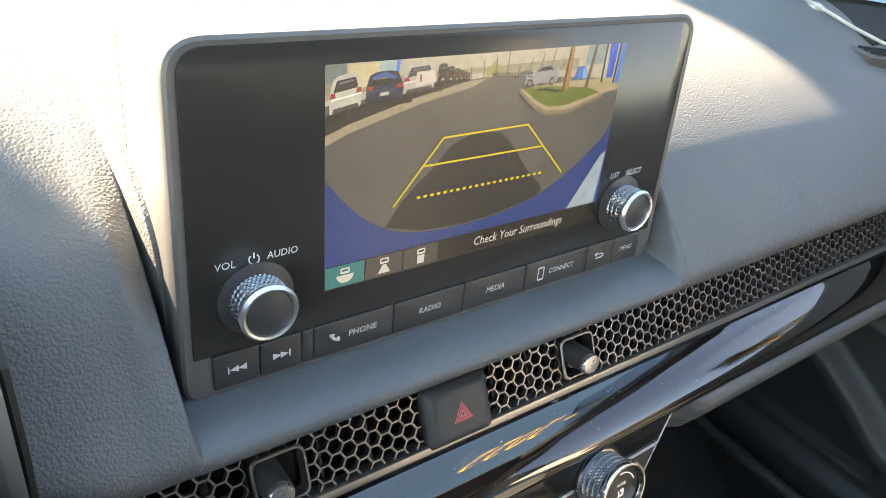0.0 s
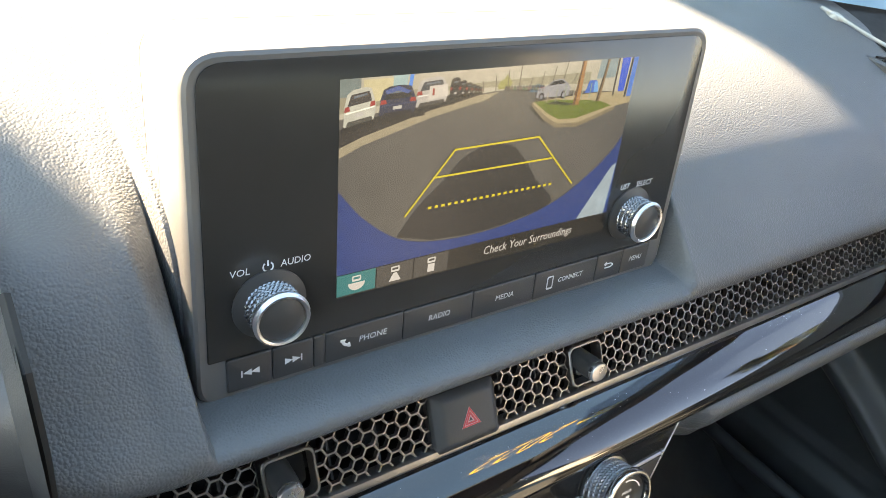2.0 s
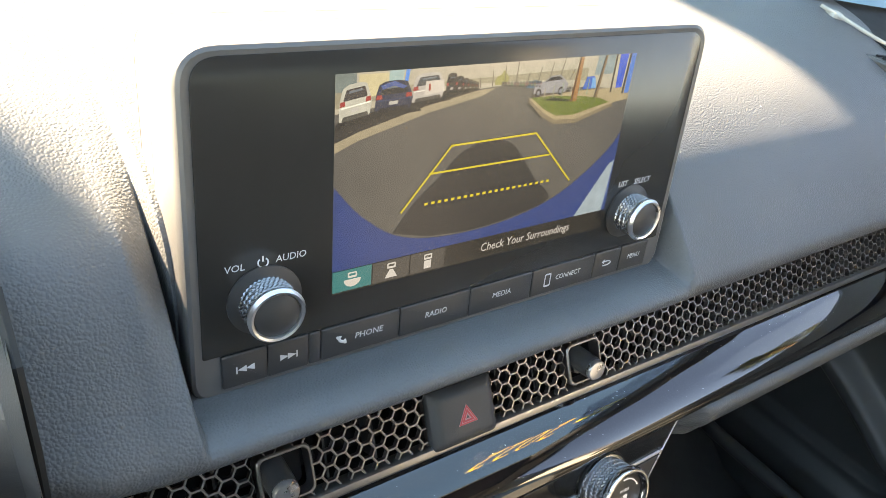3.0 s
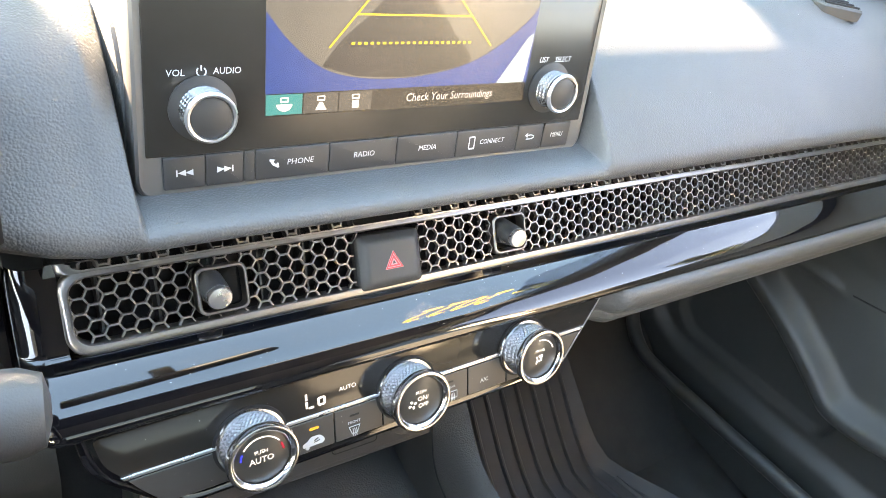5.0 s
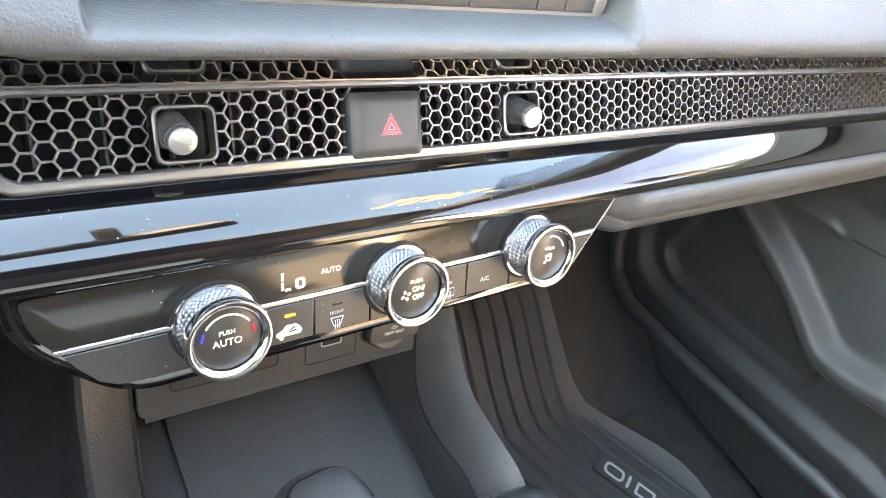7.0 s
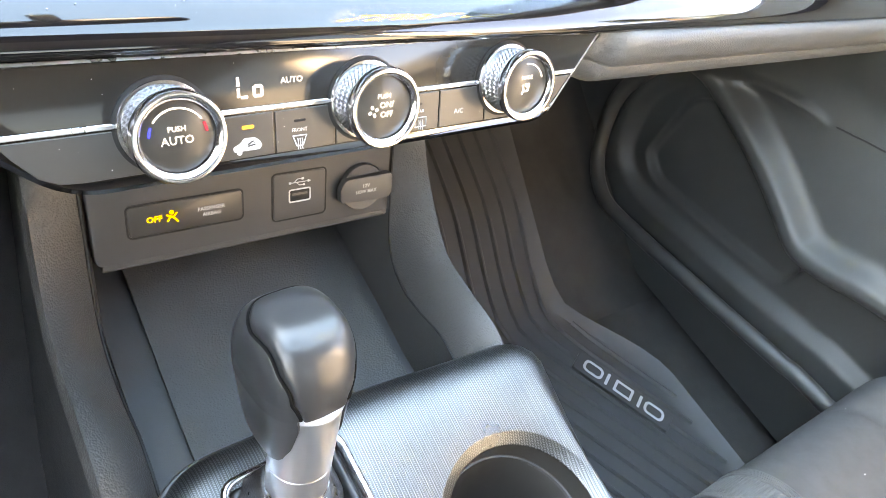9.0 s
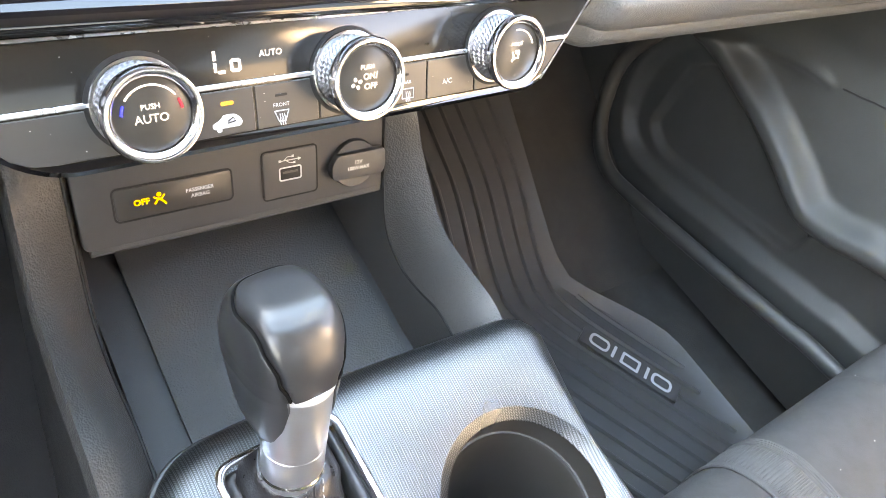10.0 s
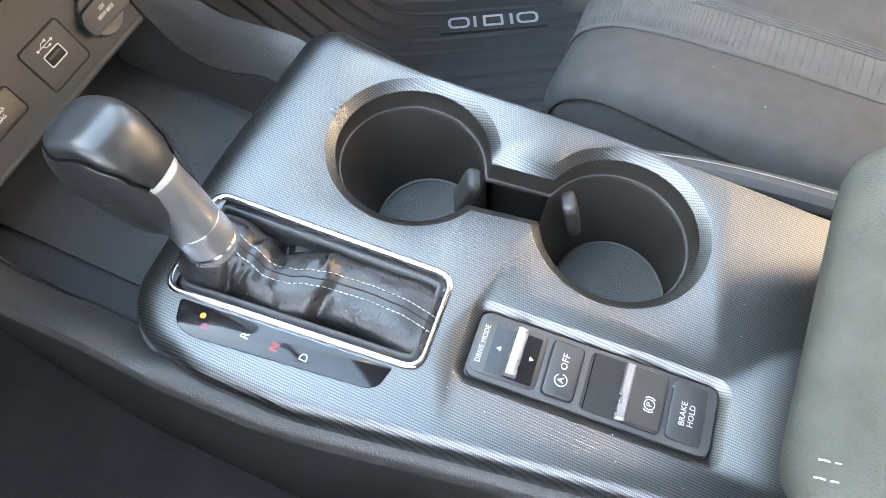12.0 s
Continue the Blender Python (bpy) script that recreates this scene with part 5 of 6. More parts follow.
def cups(grow=0.0):
    """The outline of two round holders and the channel between them."""
    r = RC + grow
    def ang(c, p):
        return math.atan2(p[1] - c[1], p[0] - c[0])
    a0, a1 = ang(C1, (0.0765, 0.1915)), ang(C1, (0.0315, 0.1985)) + 2 * math.pi
    b0, b1 = ang(C2, (0.0344, 0.1580)), ang(C2, (0.0800, 0.1540)) + 2 * math.pi
    pts = [pv(C1[0] + r * math.cos(a), C1[1] + r * math.sin(a)) for a in spread(a0, a1, 44)]
    pts += [pv(C2[0] + r * math.cos(a), C2[1] + r * math.sin(a)) for a in spread(b0, b1, 44)]
    return pts


CUP = cups()
SHF = pose(*pv(-0.0531, 0.2570), 0, 0, 0, 4.9)
MOD = pose(*pv(-0.0415, 0.0925), 0, 0, 0, 4.8)


def placed(m, outline):
    return [tuple((m @ Vector((x, y, 0)))[:2]) for x, y in outline]


SHIFT_HOLE = placed(SHF, fillet([(-0.0300, -0.0760), (0.0300, -0.0760), (0.0330, 0.0765), (-0.0330, 0.0765)], 0.0105, 6))
MOD_HOLE = placed(MOD, rounded(-0.0262, -0.0785, 0.0262, 0.0740, 0.010, 6))
SATIN_PLATE = bpy.data.materials.new("patterned_film")
SATIN_PLATE.use_nodes = True
nt = SATIN_PLATE.node_tree
b = nt.nodes["Principled BSDF"]
b.inputs["Metallic"].default_value = 0.9
link = nt.links.new
tc = nt.nodes.new("ShaderNodeTexCoord")
sep, comb = nt.nodes.new("ShaderNodeSeparateXYZ"), nt.nodes.new("ShaderNodeCombineXYZ")
link(tc.outputs["Object"], sep.inputs[0])


def maths(op, a, b_=None):
    n = nt.nodes.new("ShaderNodeMath")
    n.operation = op
    for k, v in enumerate((a, b_)):
        if isinstance(v, (int, float)):
            n.inputs[k].default_value = v
        elif v is not None:
            link(v, n.inputs[k])
    return n.outputs[0]


# rows of slanted dashes, each row turned against the next
row = maths("MULTIPLY", sep.outputs["X"], 640.0)
odd = maths("PINGPONG", row, 1.0)
lean = maths("MULTIPLY", odd, 1.1)
dash = maths("ADD", maths("MULTIPLY", sep.outputs["Y"], 820.0), lean)
saw = maths("PINGPONG", dash, 0.5)
groove = maths("PINGPONG", row, 0.5)
high = maths("MULTIPLY", maths("MINIMUM", maths("MULTIPLY", saw, 2.0), 0.8), maths("MINIMUM", maths("MULTIPLY", groove, 3.2), 1.0))
bp = nt.nodes.new("ShaderNodeBump")
bp.inputs["Strength"].default_value, bp.inputs["Distance"].default_value = 0.5, 0.00018
link(high, bp.inputs["Height"])
link(bp.outputs["Normal"], b.inputs["Normal"])
ns = nt.nodes.new("ShaderNodeTexNoise")
ns.inputs["Scale"].default_value, ns.inputs["Detail"].default_value = 22.0, 5
mr = nt.nodes.new("ShaderNodeMapRange")
mr.inputs["To Min"].default_value, mr.inputs["To Max"].default_value = 0.25, 0.33
link(tc.outputs["Object"], ns.inputs["Vector"])
link(ns.outputs["Fac"], mr.inputs["Value"])
link(mr.outputs["Result"], b.inputs["Roughness"])
mc = nt.nodes.new("ShaderNodeMix")
mc.data_type = "RGBA"
mc.inputs["A"].default_value, mc.inputs["B"].default_value = (0.070, 0.075, 0.077, 1), (0.230, 0.242, 0.246, 1)
link(high, mc.inputs["Factor"])
link(mc.outputs["Result"], b.inputs["Base Color"])

bm = bmesh.new()
rings = with_holes(EDGE, [CUP[::-1], SHIFT_HOLE[::-1], MOD_HOLE[::-1]], 0.0, bm)
prev = rings[0]
for z, d in [(-0.0003, 0.0022), (-0.0014, 0.0048), (-0.0036, 0.0075), (-0.0068, 0.0094), (-0.0115, 0.0105), (-0.0170, 0.0108), (-0.024, 0.0108)]:
    cur = [bm.verts.new((x, y, z)) for x, y in grown(d)]
    for i in range(len(cur)):
        bm.faces.new((prev[i], prev[(i + 1) % len(cur)], cur[(i + 1) % len(cur)], cur[i]))
    prev = cur
skirt(bm, rings[1], CUP[::-1], [(-0.0005, -0.0008), (-0.0052, -0.0064), (-0.0056, -0.0068), (-0.0068, -0.0070)])
skirt(bm, rings[2], SHIFT_HOLE[::-1], [(-0.004, 0.0)])
skirt(bm, rings[3], MOD_HOLE[::-1], [(-0.0004, -0.0006), (-0.0046, -0.0058), (-0.0054, -0.0064), (-0.0064, -0.0064)])
part("top_plate", bm, SATIN_PLATE, console, "satin grey plate with a fine woven pattern", sharp=50, m=PLT)
# body under the plate and the side rails
body = bmesh.new()
prism(inset(grown(0.0108), 0.0015), [(-0.32, 0.0), (-0.020, 0.0)], body, caps=(True, False))
CONSOLE_SIDE = material("console_side", (0.020, 0.020, 0.020), 0.5, bump=0.3, scale=1200, vary=0.2)
part("body", body, CONSOLE_SIDE, console, "black plastic console sides", m=PLT)
part("side_trim", ring_prism(inset(grown(0.0108), -0.0030), inset(grown(0.0108), 0.0010), [(-0.036, 0.0015, 0), (-0.0245, 0.0, 0), (-0.0225, 0.0012, 0.0)]), TRIM_PLASTIC, console, "grey edge trim", m=PLT)

# holders
wall_out = inset(CUP, 0.0070)
CUPIN = material("cup_inner", (0.032, 0.029, 0.026), 0.34, vary=0.2, vscale=40)
holder = part("cup_holder", prism(wall_out, [(-0.0220, 0.0018), (-0.0212, 0.0008), (-0.0060, 0.0)], caps=(False, False)), CUPIN, console, "black double cup holder", m=PLT)
part("step_line", ring_prism(inset(wall_out, 0.0002), inset(wall_out, 0.0026), [(-0.0235, 0, 0), (-0.0214, 0, 0.0004)]), TRIM_PLASTIC, holder, "worn grey step", m=PLT)
for c in (C1, C2):
    m = PLT @ pose(*pv(*c), 0) @ Matrix(((1, 0, 0, 0), (0, 1, 0.24, 0.24 * 0.0216), (0, 0, 1, 0), (0, 0, 0, 1)))
    part("well", lathe([(RC - 0.0090, -0.0216), (RC - 0.0098, -0.036), (RC - 0.0150, -0.0960)], 56, cap0=False, cap1=False), CUPIN, holder, m=m)
    part("liner_ring", lathe([(RC - 0.0178, -0.0920), (RC - 0.0160, -0.0915), (RC - 0.0152, -0.0940)], 56, cap0=False, cap1=False), TRIM_PLASTIC, holder, m=m)
    part("liner", lathe([(RC - 0.0148, -0.0960), (RC - 0.0172, -0.0936), (0.0005, -0.0936)], 56), material("liner_rubber", (0.06, 0.064, 0.064), 0.55, bump=0.9, scale=900, vary=0.15), holder, "patterned rubber liner", m=m)
chan = fillet([pv(0.0335, 0.215), pv(0.0365, 0.140), pv(0.0790, 0.138), pv(0.0770, 0.212)], 0.006, 4)
part("saddle", prism(chan, [(-0.096, 0.0), (-0.084, 0.0), (-0.082, 0.002)]), CUPIN, holder, m=PLT)
part("divider", prism([pv(0.0755, 0.1925), pv(0.0790, 0.1535), pv(0.0900, 0.150), pv(0.0890, 0.1960)], [(-0.094, 0.0), (-0.0226, 0.0), (-0.0214, 0.0010)]), CUPIN, holder, m=PLT)
part("divider", prism([pv(0.0330, 0.2010), pv(0.0200, 0.2000), pv(0.0220, 0.1560), pv(0.0360, 0.1575)], [(-0.094, 0.0), (-0.0226, 0.0), (-0.0214, 0.0010)]), CUPIN, holder, m=PLT)
for x, y, ang, tilt in ((0.0670, 0.2060, 205.0, 12.0), (0.0810, 0.1370, 25.0, 18.0)):
    bm = prism(fillet([(-0.0105, -0.0225), (0.0105, -0.0225), (0.0090, 0.0150), (-0.0090, 0.0150)], [0.003, 0.003, 0.007, 0.007], 6), [(-0.0045, 0.0022), (-0.0030, 0.0006), (0.0, 0.0), (0.0030, 0.0004), (0.0048, 0.0020), (0.0054, 0.0045)])
    part("flap", bm, TRIM_PLASTIC, holder, "grey sprung paddle", m=PLT @ pose(*pv(x, y), -0.040, 0, 0, ang) @ pose(0, 0, 0, 90 - tilt, 0, 0))

# gear indicator strip
IND = fillet([pv(-0.0945, 0.3180), pv(-0.1085, 0.3130), pv(-0.1120, 0.3020), pv(-0.0975, 0.2010), pv(-0.0935, 0.1955), pv(-0.0812, 0.1930)], [0.003, 0.006, 0.006, 0.004, 0.004, 0.002], 5)[::-1]
strip = part("gear_indicator", plate(IND[::-1], -0.002, 0.0008, 0.0004), GLOSS, console, "gloss black gear indicator strip", m=PLT)
for ch, x, y, mat in (("R", -0.0990, 0.2740, WHITE), ("N", -0.0980, 0.2562, lit("dim_red", 190, 40, 60, 0.8)), ("D", -0.0965, 0.2390, WHITE), ("P", -0.1035, 0.2960, lit("dim_violet", 170, 60, 110, 0.7))):
    words(ch, 0.0068, pv(x, y), mat, strip, lift=0.0010, turn=90 - 5 - 90 + 5, m=PLT)
part("lamp", lathe([(0.0016, 0.0007), (0.0016, 0.0010)], 14), lit("gear_amber", 255, 150, 40, 1.1), strip, "lit amber dot", m=PLT @ pose(*pv(-0.0985, 0.3010), 0))

# shifter surround
gear = thing("gear_selector", PLT @ SHF, "leather-trimmed gear selector with a stitched boot", "gear selector")
o, i1 = fillet([(-0.0312, -0.0772), (0.0312, -0.0772), (0.0342, 0.0777), (-0.0342, 0.0777)], 0.0112, 6), fillet([(-0.0286, -0.0746), (0.0286, -0.0746), (0.0316, 0.0751), (-0.0316, 0.0751)], 0.0095, 6)
part("chrome_frame", ring_prism(inset(o, -0.0006), inset(i1, 0.0008), [(-0.004, 0, 0), (0.0010, 0.0, 0.0), (0.0021, 0.0008, 0.0006), (0.0024, 0.0016, 0.0012)]), CHROME, gear, "polished silver frame")
bm = bmesh.new()
ringa = [bm.verts.new((x, y, 0.0012)) for x, y in i1]
skirt(bm, ringa, i1, [(-0.0030, 0.0006), (-0.0040, 0.0016), (-0.0022, 0.0028), (-0.0010, 0.0042), (-0.0012, 0.0056), (-0.0040, 0.0068), (-0.0110, 0.0080), (-0.020, 0.0084)])
part("inner_frame", bm, PLASTIC, gear, "black padded inner frame", sharp=80)
BOOTL = material("boot_leather", (0.017, 0.016, 0.017), 0.30, bump=0.20, scale=1000, kind="grain", vary=0.25, vscale=60, spec=0.65, rvary=0.25)
GI = (PLT @ SHF).inverted()
AX0 = GI @ Vector((-0.0600, 0.3160, 0.5490))
KT = (GI.to_3x3() @ Vector((-0.0002, 0.0140, 0.0635))).normalized()


def along(table, y):
    """A value read from a table of (y, value), eased between its rows."""
    if y <= table[0][0]:
        return table[0][1]
    for (p, u), (q, v) in zip(table, table[1:]):
        if y <= q:
            return u + (v - u) * smoothstep(p, q, y)
    return table[-1][1]


MIDLINE = [(-0.076, -0.002), (-0.052, 0.0013), (-0.032, 0.0027), (-0.015, 0.0020), (0.0, -0.0012), (0.012, -0.0042), (0.024, -0.0052), (0.038, -0.0010), (0.050, 0.0030), (0.066, 0.0036)]
RIDGE = [(-0.0765, -0.003), (-0.070, 0.0010), (-0.050, 0.0030), (-0.030, 0.0020), (-0.016, 0.0025), (-0.006, 0.0058), (0.004, 0.0058), (0.016, 0.0046), (0.024, 0.0062), (0.036, 0.0098), (0.046, 0.0130), (0.066, 0.0136)]
WIDE = [(-0.076, 0.0275), (-0.056, 0.0265), (-0.040, 0.0235), (-0.018, 0.0225), (-0.004, 0.0250), (0.010, 0.0240), (0.022, 0.0205), (0.036, 0.0215), (0.055, 0.0220), (0.076, 0.018)]


def boot(x, y):
    """Height of the leather: a soft ridge with slack sides, creased where it folds."""
    mid, top, half = along(MIDLINE, y), along(RIDGE, y), along(WIDE, y)
    u = (x - mid) / half
    flat = max(0.0, 1 - abs(u) ** 2.8)
    z = -0.014 + (top + 0.014) * flat ** 0.62
    d = math.hypot(x - AX0.x, y - AX0.y)
    z = max(z, -0.019 + (AX0.z + 0.0160) * (1.0 if d < 0.0155 else math.exp(-((d - 0.0155) / 0.0125) ** 1.6)))
    side = smoothstep(0.12, 0.55, abs(u))
    keep = smoothstep(0.0155, 0.020, d)
    z -= keep * (0.0050 * math.exp(-((y + 0.013 + 0.25 * x) / 0.0042) ** 2) * smoothstep(0.0, 0.7, -u) + 0.0052 * math.exp(-((y - 0.0215 - 0.30 * x) / 0.0036) ** 2) * smoothstep(-0.1, 0.6, u))
    z -= keep * (0.0026 * math.exp(-((y - 0.030 + 0.5 * x) / 0.0022) ** 2) * smoothstep(0.05, 0.6, -u) + 0.0020 * math.exp(-((y - 0.040 + 0.3 * x) / 0.0018) ** 2) * side)
    z += keep * 0.0022 * math.exp(-((y + 0.005) / 0.0030) ** 2) * smoothstep(0.1, 0.5, u)
    soft = noise.noise(Vector((x * 60, y * 46, 1.7)))
    crease = 1 - abs(noise.noise(Vector((x * 210 + y * 120, y * 190 - x * 150, 4.2)))) * 2.4
    slack = smoothstep(0.15, 0.6, -u) * math.exp(-((y + 0.036) / 0.016) ** 2) + 0.6 * math.exp(-((y - 0.024) / 0.010) ** 2) * side
    return z + keep * (0.0011 * soft * (0.3 + side) + max(0.0, crease) ** 3 * (0.0001 * side + 0.00025 * slack))


part("boot", sheet(lambda x, y: (x, y, boot(x, y)), spread(-0.0262, 0.0262, 100), spread(-0.0745, 0.0745, 230)), BOOTL, gear, "creased black leather boot", sharp=80)
THREAD = material("thread", (0.46, 0.43, 0.40), 0.7, vary=0.08)
for off in (-0.0047, 0.0047):
    bm = bmesh.new()
    run = [Vector((along(MIDLINE, y) + off, y, 0)) for y in spread(AX0.y - 0.0152, -0.0735, 76)]
    run = [Vector((p.x, p.y, boot(p.x, p.y) + 0.0003)) for p in run]
    for a in range(0, 75, 2):
        tube([run[a], (run[a] + run[a + 1]) / 2 + Vector((0, 0, 0.0003)), run[a + 1] + (run[a + 1] - run[a]) * 0.25], circle(0.00028, 5), bm)
    part("stitching", bm, THREAD, gear, "pale grey stitching")
run = [Vector((along(MIDLINE, y), y, 0)) for y in spread(AX0.y - 0.0152, -0.0735, 76)]
part("seam", tube([Vector((p.x, p.y, boot(p.x, p.y))) for p in run], circle(0.0005, 5)), BLACK, gear)
KX = Vector((0, 1, 0)).cross(KT).normalized()
KY = KT.cross(KX)
K = Matrix(((KX.x, KY.x, KT.x, AX0.x), (KX.y, KY.y, KT.y, AX0.y), (KX.z, KY.z, KT.z, AX0.z), (0, 0, 0, 1)))
COLLAR = material("collar_metal", (0.60, 0.60, 0.61), 0.30, metal=0.9, vary=0.10, vscale=40)
part("collar", lathe([(0.0152, -0.008), (0.0152, 0.0158), (0.0149, 0.0161), (0.0152, 0.0164), (0.0154, 0.0606), (0.0138, 0.0612)], 60), COLLAR, gear, "satin metal collar", m=K)
part("collar_ring", lathe([(0.0152, -0.0040), (0.0158, -0.0028), (0.0152, -0.0016)], 60, cap0=False, cap1=False), CHROME, gear, m=K)
KNOBL = material("knob_leather", (0.030, 0.030, 0.031), 0.30, bump=0.03, scale=1200, vary=0.06, vscale=30, rvary=0.08, spec=0.6, coat=0.2)
KNOBL.node_tree.nodes["Principled BSDF"].inputs["Coat Roughness"].default_value = 0.24
SIDE = [(0.0235, 0.0135, 0.012), (0.026, 0.0158, 0.0150), (0.031, 0.0174, 0.0180), (0.038, 0.0188, 0.0215), (0.046, 0.0199, 0.0250), (0.0545, 0.0208, 0.0280), (0.062, 0.0218, 0.0305), (0.070, 0.0223, 0.0315)]
REAR = [(0.0235, 0.0070), (0.0255, 0.0020), (0.028, -0.0020), (0.031, -0.0055), (0.036, -0.0088), (0.045, -0.0113), (0.055, -0.0123), (0.0615, -0.0120)]


def knob_ring(z, k, n_side=190, n_rear=80):
    """One level of the knob: its wings run round the front, the rear part lies in the collar or under the pad."""
    hx = along([(a, c) for a, c, e in SIDE], z) * k ** 0.55
    hf = along([(a, e) for a, c, e in SIDE], z) * k
    hr, cy, p = 0.0262 * k, 0.0120, 2.8

    def at(a):
        c, s_ = math.cos(a), math.sin(a)
        return (-0.0008 + hx * math.copysign(abs(c) ** (2 / p), c), cy + (hf if s_ > 0 else hr) * math.copysign(abs(s_) ** (2 / p), s_))

    lo, hi = -math.pi / 2, 0.6
    edge = along(REAR, min(z, 0.0615))
    if z > 0.0615:
        start = knob_ring.last
    else:
        for _ in range(30):
            m_ = (lo + hi) / 2
            lo, hi = (m_, hi) if at(m_)[1] < edge else (lo, m_)
        start = knob_ring.last = lo
    pts = [at(a) for a in spread(start, math.pi - start, n_side)]
    for a in spread(math.pi - start, 2 * math.pi + start, n_rear + 2)[1:-1]:
        q = at(a)
        if z < 0.0622:
            r = 0.0135 / max(1e-6, math.hypot(*q))
            q = (q[0] * r, q[1] * r)
        pts.append(q)
    return pts


PAD_W = [(30, 0.0180), (70, 0.0190), (115, 0.0182), (150, 0.0150), (176, 0.0112), (200, 0.0104)]


def groove_at(x, y, z):
    """Distance inside the outline of the pad on the knob's rear and top."""
    f = math.degrees(math.atan2(z - 0.0620, y - 0.010))
    if f < -90:
        f += 360
    w = along(PAD_W, f)
    e, g = w - abs(x + 0.0006), (f - 57.0) * 0.00056
    r = 0.010
    if e < r and g < r:
        return r - math.hypot(r - e, r - g)
    return min(e, g)


bm = bmesh.new()
levels = [(z, 1.0) for z in (0.0235, 0.0245, 0.026, 0.0285, 0.031, 0.034, 0.038, 0.042, 0.046, 0.050, 0.054, 0.0575, 0.0605, 0.0614, 0.0622, 0.0630)]
for a in spread(0.15, math.pi / 2 - 0.004, 110):
    levels.append((0.0590 + 0.0392 * math.sin(a) ** (2 / 2.7), max(0.004, math.cos(a) ** (2 / 2.8))))
levels.sort()
vv = []
for z, k in levels:
    row_ = []
    for x, y in knob_ring(z, k):
        v = Vector((x, y, z))
        if z > 0.0615:
            d = groove_at(x, y, z)
            n = Vector((x, (y - 0.012) * 0.6, max(0.0, z - 0.064) * 1.4)).normalized()
            v += n * (0.0008 * smoothstep(-0.0004, 0.0022, d) - 0.0010 * math.exp(-(d / 0.0008) ** 2))
        row_.append(bm.verts.new(v))
    vv.append(row_)
for a, c in zip(vv, vv[1:]):
    for q in range(len(a)):
        bm.faces.new((a[q], a[(q + 1) % len(a)], c[(q + 1) % len(a)], c[q]))
bm.faces.new(vv[0][::-1])
bm.faces.new(vv[-1])
dist = [[groove_at(*v.co) for v in row_] for row_ in vv[15:]]
edge = []
for a, row_ in enumerate(vv[15:]):
    for q in range(len(row_)):
        for b, p in ((a, (q + 1) % len(row_)), (a + 1, q)):
            if b < len(dist) and dist[a][q] * dist[b][p] < 0:
                edge.append(row_[q].co.lerp(vv[15 + b][p].co, dist[a][q] / (dist[a][q] - dist[b][p])))
SEAM = material("seam_gap", (0.004, 0.004, 0.004), 0.9, vary=0.1, spec=0.1)
knob = part("knob", bm, KNOBL, gear, "black leather selector knob", m=K, sharp=60)


def pad_turn(p):
    """Where a point of the seam lies on its way round the pad, from one end at the collar to the other."""
    f = math.degrees(math.atan2(p.z - 0.0620, p.y - 0.010))
    f = f + 360 if f < -90 else f
    return math.atan2((p.x + 0.0006) / 0.018, (150 - f) / 75)


edge = sorted((p for p in edge if abs(pad_turn(p)) < 2.7), key=pad_turn)
line = []
for c in spread(pad_turn(edge[0]), pad_turn(edge[-1]), 90):
    close = [p for p in edge if abs(pad_turn(p) - c) < 0.06]
    if close:
        p = sum(close, Vector()) / len(close)
        line.append(p + Vector((p.x, (p.y - 0.012) * 0.6, max(0.0, p.z - 0.064) * 1.4)).normalized() * 0.0006)
part("seam", tube(smooth_line(line, 2), circle(0.00080, 6)), SEAM, knob, "dark seam round the leather pad", m=K)
part("band", sheet(lambda u, v: (0.0158 * math.sin(u), -0.0158 * math.cos(u), 0.0578 + v), spread(-0.80, 0.80, 16), [0.0, 0.0040], thick=(0, 0.001, 0)), material("band_silver", (0.86, 0.86, 0.86), 0.42, metal=0.5, vary=0.03), gear, "bright silver band", m=K)

# drive switches
sw = thing("switch_module", PLT @ MOD, "black switch module with drive and parking brake switches", "switch module")
part("bezel", plate(rounded(-0.0198, -0.0715, 0.0198, 0.0672, 0.006, 6), -0.012, -0.0018, 0.0008), TRIM_PLASTIC, sw)
part("bed", plate(rounded(-0.0245, -0.0770, 0.0245, 0.0725, 0.009, 5), -0.014, -0.0062, 0.0002), PLASTIC, sw)
dm = part("drive_switch", plate(rounded(-0.0168, 0.0270, 0.0168, 0.0655, 0.004, 5), -0.003, -0.0008, 0.0006), KEYGREY, sw, "drive mode switch plate")
part("well", sheet(lambda u, v: (u, v, -0.0006 - 0.0 * u + 0.0002 + 0.0 * v), spread(-0.0150, 0.0135, 3), spread(0.030, 0.057, 3), thick=(0, 0, -0.0003)), GLOSS, dm)
part("lever", tube([Vector((-0.0140, 0.0425, 0.0025)), Vector((0.0, 0.0425, 0.0025)), Vector((0.0140, 0.0425, 0.0025))], rounded(-0.0035, -0.0035, 0.0035, 0.0035, 0.0015, 4)), SILVER, dm, "satin silver lever")
words("DRIVE MODE", 0.0044, (0.0, 0.0618), WHITE, dm, lift=-0.0004, squeeze=0.9)
part("mark", poly([(-0.0015, 0.0513), (0.0015, 0.0513), (0.0, 0.0538)], -0.0002), WHITE, dm)
part("mark", poly([(-0.0015, 0.0345), (0.0015, 0.0345), (0.0, 0.0320)], -0.0002), WHITE, dm)
st = part("stop_key", plate(rounded(-0.0160, 0.0060, 0.0160, 0.0235, 0.003, 5), -0.003, 0.0004, 0.0008), KEYMAT, sw, "stop system key")
